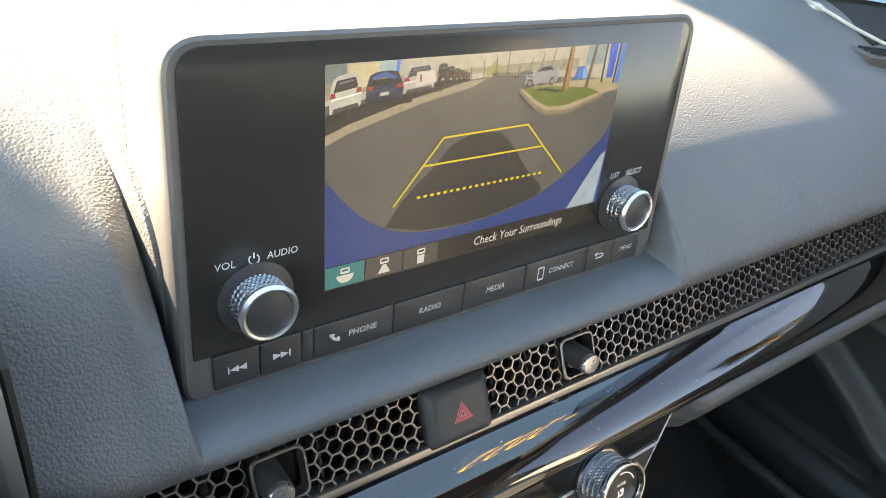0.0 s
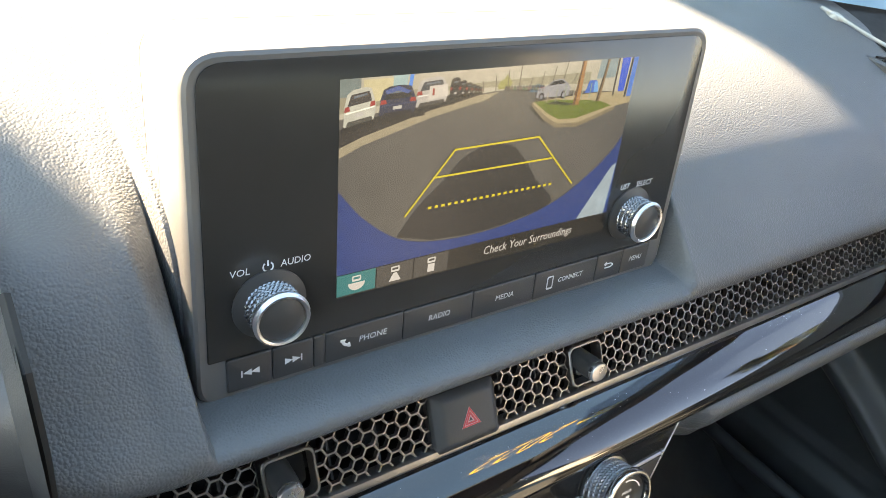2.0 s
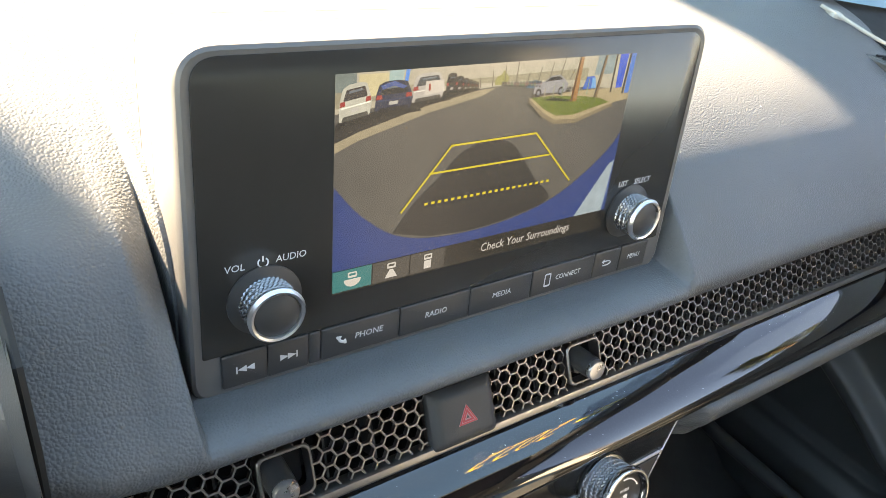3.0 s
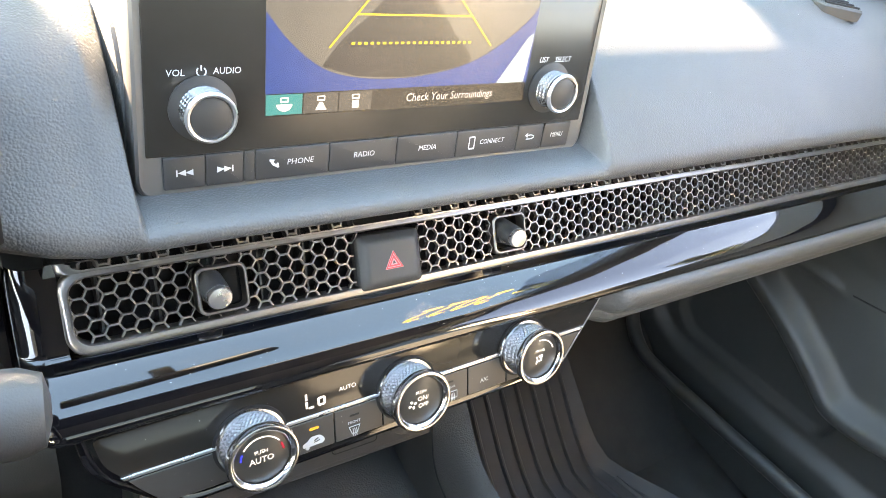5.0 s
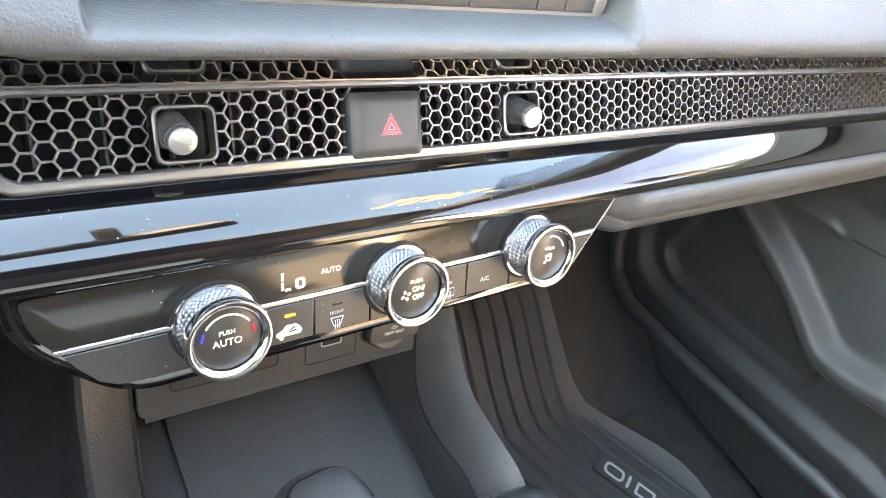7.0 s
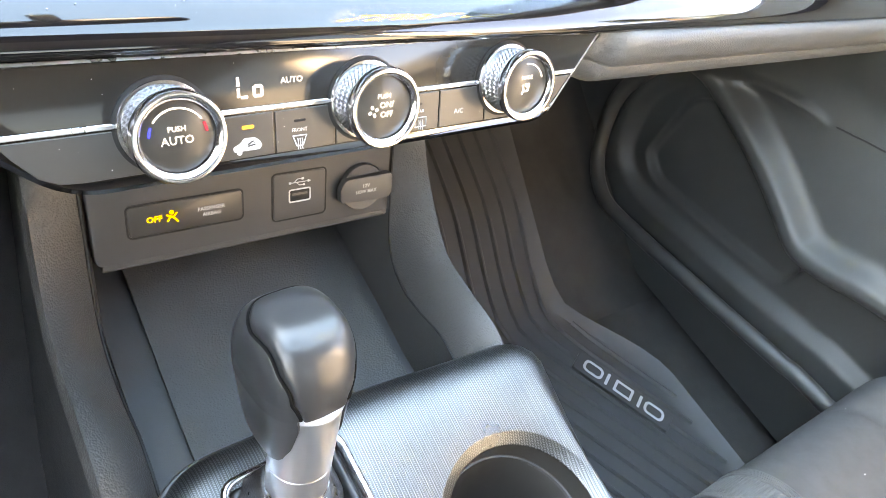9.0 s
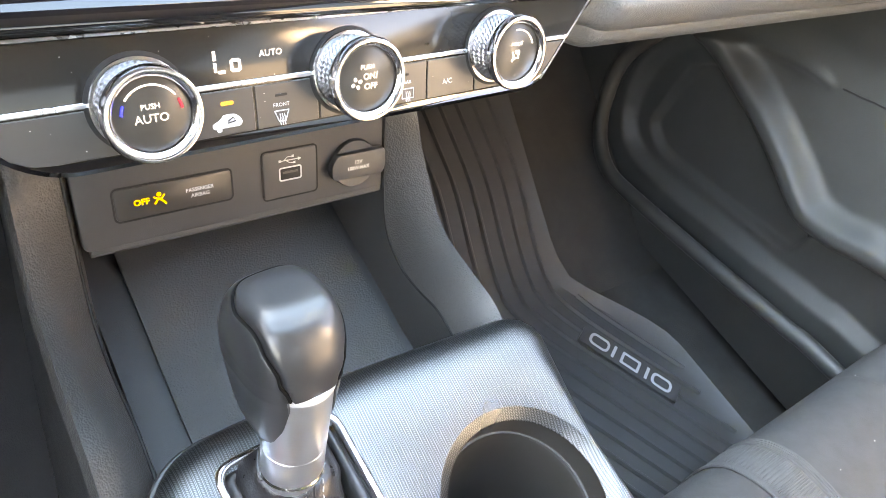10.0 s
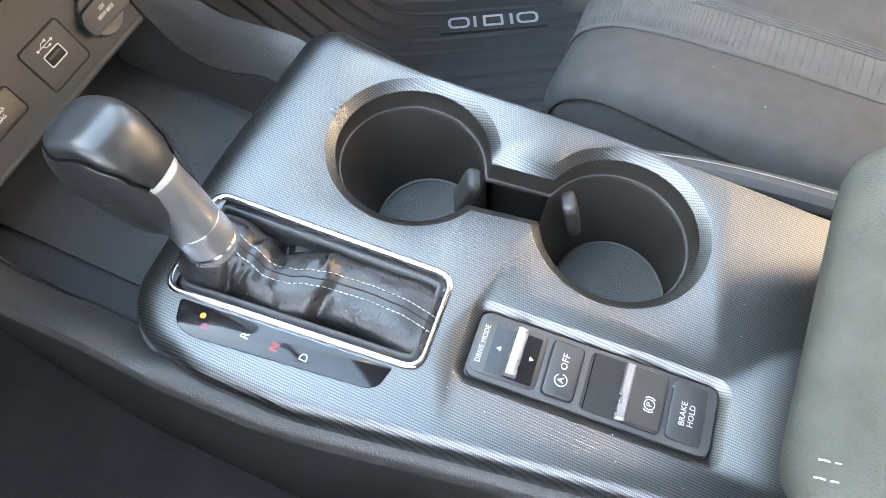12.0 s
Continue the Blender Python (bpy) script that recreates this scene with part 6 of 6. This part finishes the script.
part("gap", ring_prism(rounded(-0.0168, 0.0052, 0.0168, 0.0243, 0.0036, 5), rounded(-0.0161, 0.0059, 0.0161, 0.0236, 0.003, 5), [(-0.0017, 0, 0), (-0.0013, 0, 0)]), BLACK, st)
words("OFF", 0.0056, (0.0050, 0.0148), WHITE, st, lift=0.0006)
words("A", 0.0050, (-0.0060, 0.0148), WHITE, st, lift=0.0006)
part("mark", tube([Vector((-0.0060 + 0.0035 * math.cos(q), 0.0148 + 0.0035 * math.sin(q), 0.0006)) for q in spread(0.6, 2 * math.pi - 0.1, 22)], circle(0.0003, 5)), WHITE, st)
pb = part("brake_switch", plate(rounded(-0.0172, -0.0435, 0.0172, 0.0015, 0.003, 5), -0.012, -0.0012, 0.0003), BLACK, sw, "parking brake switch")
part("bowl", sheet(lambda u, v: (u, v, -0.0010 + 0.0 if v > -0.0005 else -0.0014 - 0.010 * math.sin(math.pi * (v + 0.0205) / 0.0205 * 0.5 + 1.57) ** 2), spread(-0.0165, 0.0165, 5), spread(-0.0205, 0.0, 9)), GLOSS, pb, "dark curved recess")
part("lever", prism(rounded(-0.0165, -0.0425, 0.0165, -0.0205, 0.001, 3), [(-0.002, 0), (0.0008, 0.0), (0.0018, 0.0006)]), KEYGREY, pb, "parking brake lever")
part("lever_edge", prism(rounded(-0.0165, -0.0232, 0.0165, -0.0180, 0.0008, 3), [(-0.002, 0), (0.0022, 0.0), (0.0030, 0.0008)]), SILVER, pb, "satin silver edge")
words("P", 0.0046, (-0.0030, -0.0345), WHITE, pb, lift=0.0020)
part("mark", tube([Vector((-0.0030 + 0.0029 * math.cos(q), -0.0345 + 0.0029 * math.sin(q), 0.0020)) for q in spread(0, 2 * math.pi, 22)], circle(0.0003, 5)), WHITE, pb)
for s in (-1, 1):
    part("mark", tube([Vector((-0.0030 + 0.0042 * math.cos(q), -0.0345 + 0.0042 * math.sin(q), 0.0020)) for q in spread(math.pi / 2 * (1 - s) - 0.7, math.pi / 2 * (1 - s) + 0.7, 8)], circle(0.0003, 5)), WHITE, pb)
bh = part("hold_key", plate(rounded(-0.0165, -0.0655, 0.0165, -0.0460, 0.003, 5), -0.003, 0.0004, 0.0008), KEYMAT, sw, "brake hold key")
words("BRAKE", 0.0046, (-0.0010, -0.0535), WHITE, bh, lift=0.0006)
words("HOLD", 0.0046, (-0.0010, -0.0582), WHITE, bh, lift=0.0006)

# side rails that rise to the dashboard, and the tray between them
def rail(sx):
    out_x, in_x = (0.1075, 0.0850) if sx > 0 else (-0.1385, -0.1115)
    out = smooth_line([(out_x, 0.330, 0.520), (out_x, 0.360, 0.5325), (out_x, 0.395, 0.5325), (out_x, 0.425, 0.5345), (out_x, 0.450, 0.549), (out_x * 0.985, 0.482, 0.580), (out_x * 0.97, 0.510, 0.62), (out_x * 0.96, 0.53, 0.66)], 5)
    inn = smooth_line([(in_x, 0.330, 0.496), (in_x, 0.376, 0.506), (in_x, 0.405, 0.500), (in_x, 0.430, 0.498), (in_x * 1.0, 0.455, 0.510), (in_x * 1.0, 0.476, 0.545), (in_x, 0.50, 0.60), (in_x, 0.52, 0.66)], 5)
    if sx < 0:
        back = smooth_line([(-0.090, 0.0, 0.476), (-0.101, 0.06, 0.483), (-0.116, 0.146, 0.494), (-0.133, 0.236, 0.505), (-0.1372, 0.285, 0.513), (-0.1388, 0.315, 0.518)], 4)
        out = back + out
        inn = [Vector((p.x + 0.022, p.y, p.z - 0.010)) for p in back] + inn
    bm, inner, outer = bmesh.new(), bmesh.new(), bmesh.new()
    prof, low_in, wall_ = [], [], []
    for p, q in zip(out, inn):
        m = (p + q) / 2 + Vector((0, 0, 0.006))
        low = Vector((p.x + 0.006 * sx, p.y + 0.01, 0.20))
        wall_.append([outer.verts.new(v) for v in (low, p + Vector((0.0028 * sx, 0, -0.011)))])
        prof.append([bm.verts.new(v) for v in (p + Vector((0.003 * sx, 0, -0.012)), p + Vector((0.0015 * sx, 0, -0.003)), p, p.lerp(m, 0.5) + Vector((0, 0, 0.0012)), m, m.lerp(q, 0.6) + Vector((0, 0, 0.0012)), q + Vector((0.001 * sx, 0, 0.002)), q)])
        low_in.append([inner.verts.new(v) for v in (q + Vector((-0.0012 * sx, 0, 0.0010)), q + Vector((-0.0016 * sx, 0, -0.0030)), q + Vector((-0.0040 * sx, 0.001, -0.018)), Vector((q.x - 0.006 * sx, q.y, 0.455)))])
    for rows_, target in ((prof, bm), (low_in, inner), (wall_, outer)):
        for a, c in zip(rows_, rows_[1:]):
            for k in range(len(a) - 1):
                target.faces.new((a[k], a[k + 1], c[k + 1], c[k]))
    seam = tube([q + Vector((-0.0003 * sx, 0, 0.0008)) for q in inn], circle(0.0009, 6))
    return bm, inner, seam, outer


LINER = material("rail_liner", (0.046, 0.044, 0.042), 0.38, bump=0.25, scale=1500, vary=0.2, vscale=40)
for sx in (1, -1):
    skin, inner, seam, outer = rail(sx)
    side_rail = part("side_rail", skin, RAIL, console, "grained grey side rail", sharp=60)
    part("liner", inner, LINER, side_rail, "smooth grey inner panel", sharp=60)
    part("seam", seam, BLACK, side_rail, "dark seam")
    part("side_panel", outer, CONSOLE_SIDE, console, "black console side panel")
tray = part("tray", sheet(lambda x, y: (x, y, 0.463 + 0.10 * max(0, y - 0.40) + 0.35 * max(0, y - 0.53)), spread(-0.104, 0.084, 6), spread(0.34, 0.60, 14), thick=(0, 0, -0.02)), PLASTIC, console, "dark storage tray")
part("tray_mat", sheet(lambda x, y: (x, y, 0.4665 + 0.10 * max(0, y - 0.40) + 0.35 * max(0, y - 0.53)), spread(-0.081, 0.072, 6), spread(0.35, 0.595, 14), thick=(0, 0, -0.003)),
     material("tray_rubber", (0.052, 0.052, 0.051), 0.6, bump=0.9, scale=700, vary=0.2), tray, "ribbed rubber mat")
# black sheet in place of the shade at the far end of the tray
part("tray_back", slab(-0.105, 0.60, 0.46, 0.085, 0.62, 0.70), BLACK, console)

# armrest
arm = thing("armrest", None, "grey cloth armrest lid with pale stitching", "armrest")
bm = prism(rounded(-0.086, -0.40, 0.124, 0.0045, 0.034, 9), [(0.522, 0.016), (0.530, 0.009), (0.547, 0.004), (0.562, 0.0005), (0.571, 0.0), (0.578, 0.003), (0.583, 0.009), (0.5855, 0.016), (0.5865, 0.026)])
CLOTH = material("armrest_cloth", (0.064, 0.069, 0.061), 0.9, bump=1.0, scale=850, vary=0.40, vscale=38, rvary=0.05)
part("lid", bm, CLOTH, arm)
for sx, sz in ((-0.0660, 0.5836), (-0.0735, 0.5822)):
    bm = bmesh.new()
    for k in range(60):
        yy = -0.004 - k * 0.0064
        sq = sx + 0.16 * min(0.03, -yy)
        tube([Vector((sq, yy, sz)), Vector((sq + 0.0004, yy - 0.0022, sz + 0.0006)), Vector((sq + 0.0008, yy - 0.0046, sz))], circle(0.00045, 5), bm)
    part("stitching", bm, THREAD, arm, "pale stitching")
part("box", slab(-0.070, -0.40, 0.30, 0.112, -0.03, 0.526), DOOR, arm, "dark plastic box")


# ---- passenger footwell, door and seat ----
def floor_z(x, y):
    return 0.195 + 0.62 * max(0.0, y - 0.50) + 0.03 * smoothstep(0.54, 0.60, x)


mat_ = thing("floor_mat", None, "black ribbed rubber floor mat with a raised rim", "floor mat")
part("sheet", sheet(lambda u, v: (0.13 + (0.455 - 0.10 * smoothstep(0.35, 0.55, v) - 0.0 * v) * u, v, floor_z(0.2, v) + 0.004 * math.sin(0) + 0.012 * smoothstep(0.95, 1.0, u)), spread(0, 1, 24), spread(0.05, 0.78, 30), thick=(0, 0, -0.006)), RUBBER, mat_)
D = Vector((0.46, -0.888, 0))
N = Vector((0.888, 0.46, 0))
for k in range(-10, 26):
    pts = []
    for s in spread(-0.62, 0.50, 40):
        p = Vector((0.475, 0.385, 0)) + N * (k * 0.0235 - 0.012) + D * s
        if p.y > 0.40:
            q = p.y - 0.40
            p = Vector((p.x + 0.36 * q * smoothstep(0.0, 0.26, q), p.y, 0))
        right = 0.575 - 0.10 * smoothstep(0.35, 0.55, p.y)
        if 0.14 < p.x < right and 0.08 < p.y < 0.76:
            pts.append(Vector((p.x, p.y, floor_z(0.2, p.y) + 0.0012)))
    if len(pts) > 2:
        part("rib", tube(pts, [(-0.0050, 0), (-0.0026, 0.0030), (0.0004, 0.0034), (0.0030, 0)]), RUBBER, mat_)
LETTER = material("grey_lettering", (0.48, 0.49, 0.52), 0.5, vary=0.04)
badge = thing("mat_badge", pose(0.4965, 0.364, 0.2010, 0, 0, -62.8), "grey raised emblem shapes on the black rubber mat", "badge")
part("backing", prism(rounded(-0.072, -0.0150, 0.072, 0.0150, 0.003, 3), [(-0.009, 0), (-0.0014, 0), (-0.0010, 0.0005)]), RUBBER, badge)
flat = [(-0.0002, 0, 0), (0.0003, 0, 0)]
for x in (-0.046, 0.046):
    part("mark", ring_prism(rounded(x - 0.0145, -0.0100, x + 0.0145, 0.0100, 0.0075, 5), rounded(x - 0.0110, -0.0065, x + 0.0110, 0.0065, 0.0045, 5), flat), LETTER, badge)
for x in (-0.0245, 0.0245):
    part("mark", prism(rounded(x - 0.0020, -0.0100, x + 0.0020, 0.0100, 0.0008, 3), [(-0.0002, 0), (0.0003, 0)]), LETTER, badge)
part("mark", ring_prism(rounded(-0.0135, -0.0100, 0.0135, 0.0100, 0.0020, 5), rounded(-0.0100, -0.0065, 0.0100, 0.0065, 0.0010, 5), flat), LETTER, badge)

def off_line(pts, y, z):
    """Distance to a broken line in the door's plane, its sign by the side, and how far along."""
    best = (9.0, 1.0, 0.0)
    for k in range(len(pts) - 1):
        (a0, a1), (b0, b1) = pts[k], pts[k + 1]
        dx, dz = b0 - a0, b1 - a1
        t = max(0.0, min(1.0, ((y - a0) * dx + (z - a1) * dz) / (dx * dx + dz * dz)))
        d = math.hypot(y - a0 - t * dx, z - a1 - t * dz)
        if d < best[0]:
            best = (d, 1.0 if dx * (z - a1) - dz * (y - a0) > 0 else -1.0, k + t)
    return best


def eased(pts):
    return [(p.x, p.y) for p in smooth_line([(a, b, 0) for a, b in pts], 5)]


SILL = eased([(0.655, 0.500), (0.698, 0.410), (0.690, 0.335), (0.660, 0.288), (0.612, 0.2700), (0.560, 0.2720), (0.473, 0.2835), (0.371, 0.2985), (0.289, 0.3110), (0.20, 0.3200), (-0.30, 0.330)])
FIELD = [(p[0], p[1]) for p in fillet([(0.633, 0.445), (0.640, 0.330), (0.600, 0.306), (0.446, 0.326), (0.362, 0.340), (0.356, 0.388), (0.532, 0.474), (0.600, 0.470)], 0.018, 5)]
RIDGE_L = eased([(0.640, 0.520), (0.580, 0.512), (0.528, 0.497), (0.481, 0.482), (0.427, 0.459), (0.385, 0.438), (0.365, 0.433), (0.326, 0.440), (0.27, 0.458), (0.10, 0.490), (-0.20, 0.520)])
LIP = eased([(0.440, 0.561), (0.420, 0.566), (0.388, 0.574), (0.30, 0.588), (-0.2, 0.60)])
ARC = eased([(0.650, 0.478), (0.623, 0.497), (0.585, 0.521), (0.544, 0.539), (0.510, 0.549), (0.477, 0.556), (0.456, 0.555), (0.450, 0.546)])


def door_x(y, z):
    """The moulded inner face: sill roll, speaker field, pocket ridge and the hollow over it."""
    x = 0.640
    d, side, _ = off_line(SILL, y, z)
    e = d * side
    x += 0.016 * smoothstep(0.004, 0.030, -e)
    inside = False
    for (a0, a1), (b0, b1) in zip(FIELD, FIELD[1:] + FIELD[:1]):
        if (a1 > z) != (b1 > z) and y < (b0 - a0) * (z - a1) / (b1 - a1) + a0:
            inside = not inside
    f = off_line(FIELD + FIELD[:1], y, z)[0]
    if inside:
        x += 0.014 * smoothstep(0.0, 0.010, f)
    d, side, k = off_line(RIDGE_L, y, z)
    r = d * -side
    x -= 0.024 * math.exp(-(max(0.0, abs(r + 0.006) - 0.010) / 0.014) ** 2)
    a, _, k = off_line(ARC, y, z)
    x -= 0.006 * math.exp(-(a / 0.0065) ** 2) * (1 - smoothstep(0.70 * len(ARC), len(ARC) - 1.0, k)) * smoothstep(0, 6, k)
    if r < 0:
        x += 0.050 * smoothstep(0.004, 0.045, -r)
    x -= 0.030 * smoothstep(0.59, 0.66, z)
    return x


def door_skin(y0, y1, ny, z0, z1, nz):
    return sheet(lambda y, z: (door_x(y, z), y, z), spread(y0, y1, ny), spread(z0, z1, nz), thick=(0.06, 0, 0))


def roll_x(y, z):
    return 0.6365 + 0.020 * smoothstep(0.60, 0.70, y)


sill = thing("door_sill", None, "dark plastic sill and kick panel of the door opening", "sill")
part("kick_panel", sheet(lambda y, z: (door_x(y, z), y, z), spread(0.70, 1.02, 24), spread(0.18, 0.62, 30), thick=(0.06, 0, 0)), DOOR, sill, sharp=80)
part("seal_roll", tube([Vector((roll_x(y, z), y, z)) for y, z in SILL], lambda q: circle(0.0105, 14, 0.0115), up=(1, 0, 0)), DOOR, sill, "smooth black roll along the sill", sharp=80)
door = thing("passenger_door", None, "dark grey moulded plastic passenger door", "door")
part("panel", door_skin(0.0, 0.6995, 190, 0.185, 0.66, 130), DOOR, door, sharp=80)
part("rear_panel", door_skin(-0.60, -0.0005, 20, 0.185, 0.66, 30), DOOR, door, sharp=80)
part("upper_panel", sheet(lambda y, z: (0.62 + 0.07 * smoothstep(0.66, 0.72, z), y, z), spread(-0.60, 0.95, 20), spread(0.6605, 0.86, 12), thick=(0.03, 0, 0)), DOOR, door)
for o in (0.0, 0.0048):
    part("field_bar", tube([Vector((door_x(y, z) - 0.0025, y, z)) for y, z in [(0.527 - 0.166 * t - o * 0.5, 0.461 - 0.083 * t + o) for t in spread(0, 1, 12)]], circle(0.0017, 6)), TRIM_PLASTIC, door, "thin raised bar")
part("pocket_seam", tube([Vector((door_x(y, z) - 0.0002, y, z)) for y, z in LIP], circle(0.0012, 6)), BLACK, door, "dark seam")
part("boss", lathe([(0.013, -0.006), (0.012, 0.004), (0.006, 0.007)], 20), TRIM_PLASTIC, door, "round stud", m=Matrix.Translation((0.690, 0.353, 0.482)) @ pose(0, 0, 0, 0, -90, 0))
part("sill_top", prism(rounded(0.66, -0.60, 0.75, 0.66, 0.01, 3), [(0.845, 0), (0.903, 0), (0.915, 0.012)]), LEATHER, door, "padded window ledge")

seat = thing("passenger_seat", None, "dark grey cloth passenger seat cushion", "seat")


def cushion(u, v):
    """u across from the console side, v from the front foot over the edge to the rear."""
    path = smooth_line([(0.165, 0.24, 0), (0.200, 0.30, 0), (0.212, 0.36, 0), (0.206, 0.400, 0), (0.180, 0.423, 0), (0.14, 0.430, 0), (0.06, 0.428, 0), (-0.10, 0.415, 0), (-0.35, 0.395, 0)], 5)
    p = path[v]
    x = 0.190 + 0.48 * u
    e = min(u, 1 - u)
    z = p.y + 0.012 * math.exp(-((e - 0.11) / 0.09) ** 2) - 0.060 * (1 - smoothstep(0.0, 0.085, e)) ** 2
    z -= 0.006 * math.exp(-((e - 0.27) / 0.02) ** 2)
    y = p.x - 0.040 * (1 - smoothstep(0.0, 0.12, e)) ** 2
    return (x, y, z)


part("cushion", sheet(cushion, spread(0, 1, 60), list(range(41))), FABRIC, seat, sharp=80)
part("cushion_side", sheet(lambda u, v: (0.190 + 0.0 * v - 0.010 * math.sin(math.pi * v), cushion(0, u)[1], cushion(0, u)[2] * (1 - v) + 0.20 * v), list(range(41)), spread(0, 1, 6)), FABRIC, seat, "side of the cushion")
RIB = material("ribbed_cloth", (0.082, 0.083, 0.083), 0.85, bump=0.8, scale=1000, vary=0.2, vscale=80)
PIPE = material("piping_cloth", (0.080, 0.080, 0.081), 0.85, bump=0.5, scale=1000, vary=0.2, vscale=80)
part("band", sheet(lambda u, v: Vector(cushion(u, v)) + Vector((0, 0.0010, 0.0012)), spread(0.264, 0.336, 10), list(range(6, 41))), RIB, seat, "lighter ribbed cloth band", sharp=80)
for k in range(4):
    for u0 in (0.240, 0.340):
        part("piping", tube([Vector(cushion(u0 + 0.0066 * k, v)) + Vector((0, 0.0012, 0.0010)) for v in range(6, 41)], circle(0.0014, 6)), PIPE, seat, "fine raised line beside the band")
cross = bmesh.new()
for v in range(6, 40):
    for q in ((0.0, 0.5) if v < 22 else (0.0, 0.25, 0.5, 0.75)):
        row_ = [Vector(cushion(u, v)).lerp(Vector(cushion(u, v + 1)), q) + Vector((0, 0.0011, 0.0012)) for u in spread(0.266, 0.334, 5)]
        tube(row_, circle(0.0006, 4), cross)
part("cross_ribs", cross, RIB, seat, "fine ribs across the band")
bm = tube([Vector(cushion(0.040 + 0.02 * math.sin(v / 9), v)) + Vector((-0.001, 0, 0.001)) for v in range(10, 41)], circle(0.0012, 6))
part("piping", bm, BLACK, seat, "dark seam")
edge_run = smooth_line([(0.170, 0.12, 0.426), (0.177, 0.06, 0.431), (0.180, 0.0, 0.433), (0.182, -0.10, 0.432), (0.183, -0.30, 0.43)], 8)
part("side_trim", tube(edge_run, circle(0.011, 10)), material("seat_trim", (0.055, 0.059, 0.064), 0.6, bump=0.4, scale=900, vary=0.12), seat, "grey trim roll along the cushion")
bm = bmesh.new()
for p, q in list(zip(edge_run, edge_run[1:])):
    for t in (0.1, 0.43, 0.76):
        a = p.lerp(q, t) + Vector((0.002, 0, 0.0112))
        tube([a, a + (q - p).normalized() * 0.0012 + Vector((0, 0, 0.0003)), a + (q - p).normalized() * 0.0026], circle(0.0004, 5), bm)
part("stitching", bm, THREAD, seat, "pale stitching")
part("backrest", prism(rounded(0.20, -0.62, 0.66, -0.42, 0.06, 5), [(0.38, 0.03), (0.42, 0), (0.90, 0.0), (0.98, 0.04)]), FABRIC, seat)
part("base", slab(0.23, -0.40, 0.17, 0.63, 0.14, 0.33), BLACK, seat)

driver = thing("driver_seat", None, "black cloth driver seat cushion beside the console", "seat")
part("cushion", prism(rounded(-0.62, -0.45, -0.165, 0.21, 0.05, 6), [(0.24, 0.02), (0.30, 0.0), (0.385, 0.0), (0.412, 0.008), (0.425, 0.025), (0.430, 0.06)]), FABRIC, driver)
part("backrest", prism(rounded(-0.61, -0.62, -0.17, -0.42, 0.06, 5), [(0.38, 0.03), (0.42, 0), (0.90, 0.0), (0.98, 0.04)]), FABRIC, driver)
part("base", slab(-0.60, -0.40, 0.165, -0.19, 0.12, 0.26), BLACK, driver)

# lint and crumbs that lie on the plate, the seat and the dashboard
rnd = random.Random(7)
LINT = material("lint", (0.62, 0.60, 0.56), 0.9, vary=0.1)
spots = []
for _ in range(26):
    spots.append((PLT @ Vector((rnd.uniform(-0.09, 0.11), rnd.uniform(-0.05, 0.27), 0.0004)), 0.0005))
for _ in range(9):
    uu, v = rnd.uniform(0.06, 0.9), rnd.randint(14, 36)
    spots.append((Vector(cushion(uu, v)) + Vector((0, 0, 0.0006)), 0.0007))
for _ in range(30):
    spots.append((Vector(dash_point(rnd.uniform(0.15, 0.45), rnd.randint(22, 40))) + Vector((0, -0.0003, 0.0004)), 0.0005))
for _ in range(70):
    p = FASC[rnd.randint(4, len(FASC) - 24)]
    spots.append((Vector((rnd.uniform(-0.16, 0.35), p.x - 0.0002, p.y + 0.0003)), 0.00028))
for _ in range(40):
    spots.append((CLM @ Vector((rnd.uniform(-0.15, 0.15), rnd.uniform(-0.002, 0.04), 0.0016)), 0.00025))
bm = bmesh.new()
for c, r in spots:
    if math.hypot(c.x - C1[0], c.y - C1[1]) < 0.07 or math.hypot(c.x - C2[0], c.y - C2[1]) < 0.07:
        continue
    r *= rnd.uniform(0.5, 1.3)
    a0 = rnd.uniform(0, 3.1)
    ring = [c + Vector((r * rnd.uniform(0.5, 1.3) * math.cos(a0 + k * 1.257), 0.7 * r * math.sin(a0 + k * 1.257), r * rnd.uniform(0.0, 0.6))) for k in range(5)]
    top = bm.verts.new(c + Vector((0, 0, r * 0.6)))
    vs = [bm.verts.new(p) for p in ring]
    for k in range(5):
        bm.faces.new((vs[k], vs[(k + 1) % 5], top))
solo("lint_specks", bm, LINT, "small pale specks of lint and crumbs", "lint", kind="stuff")
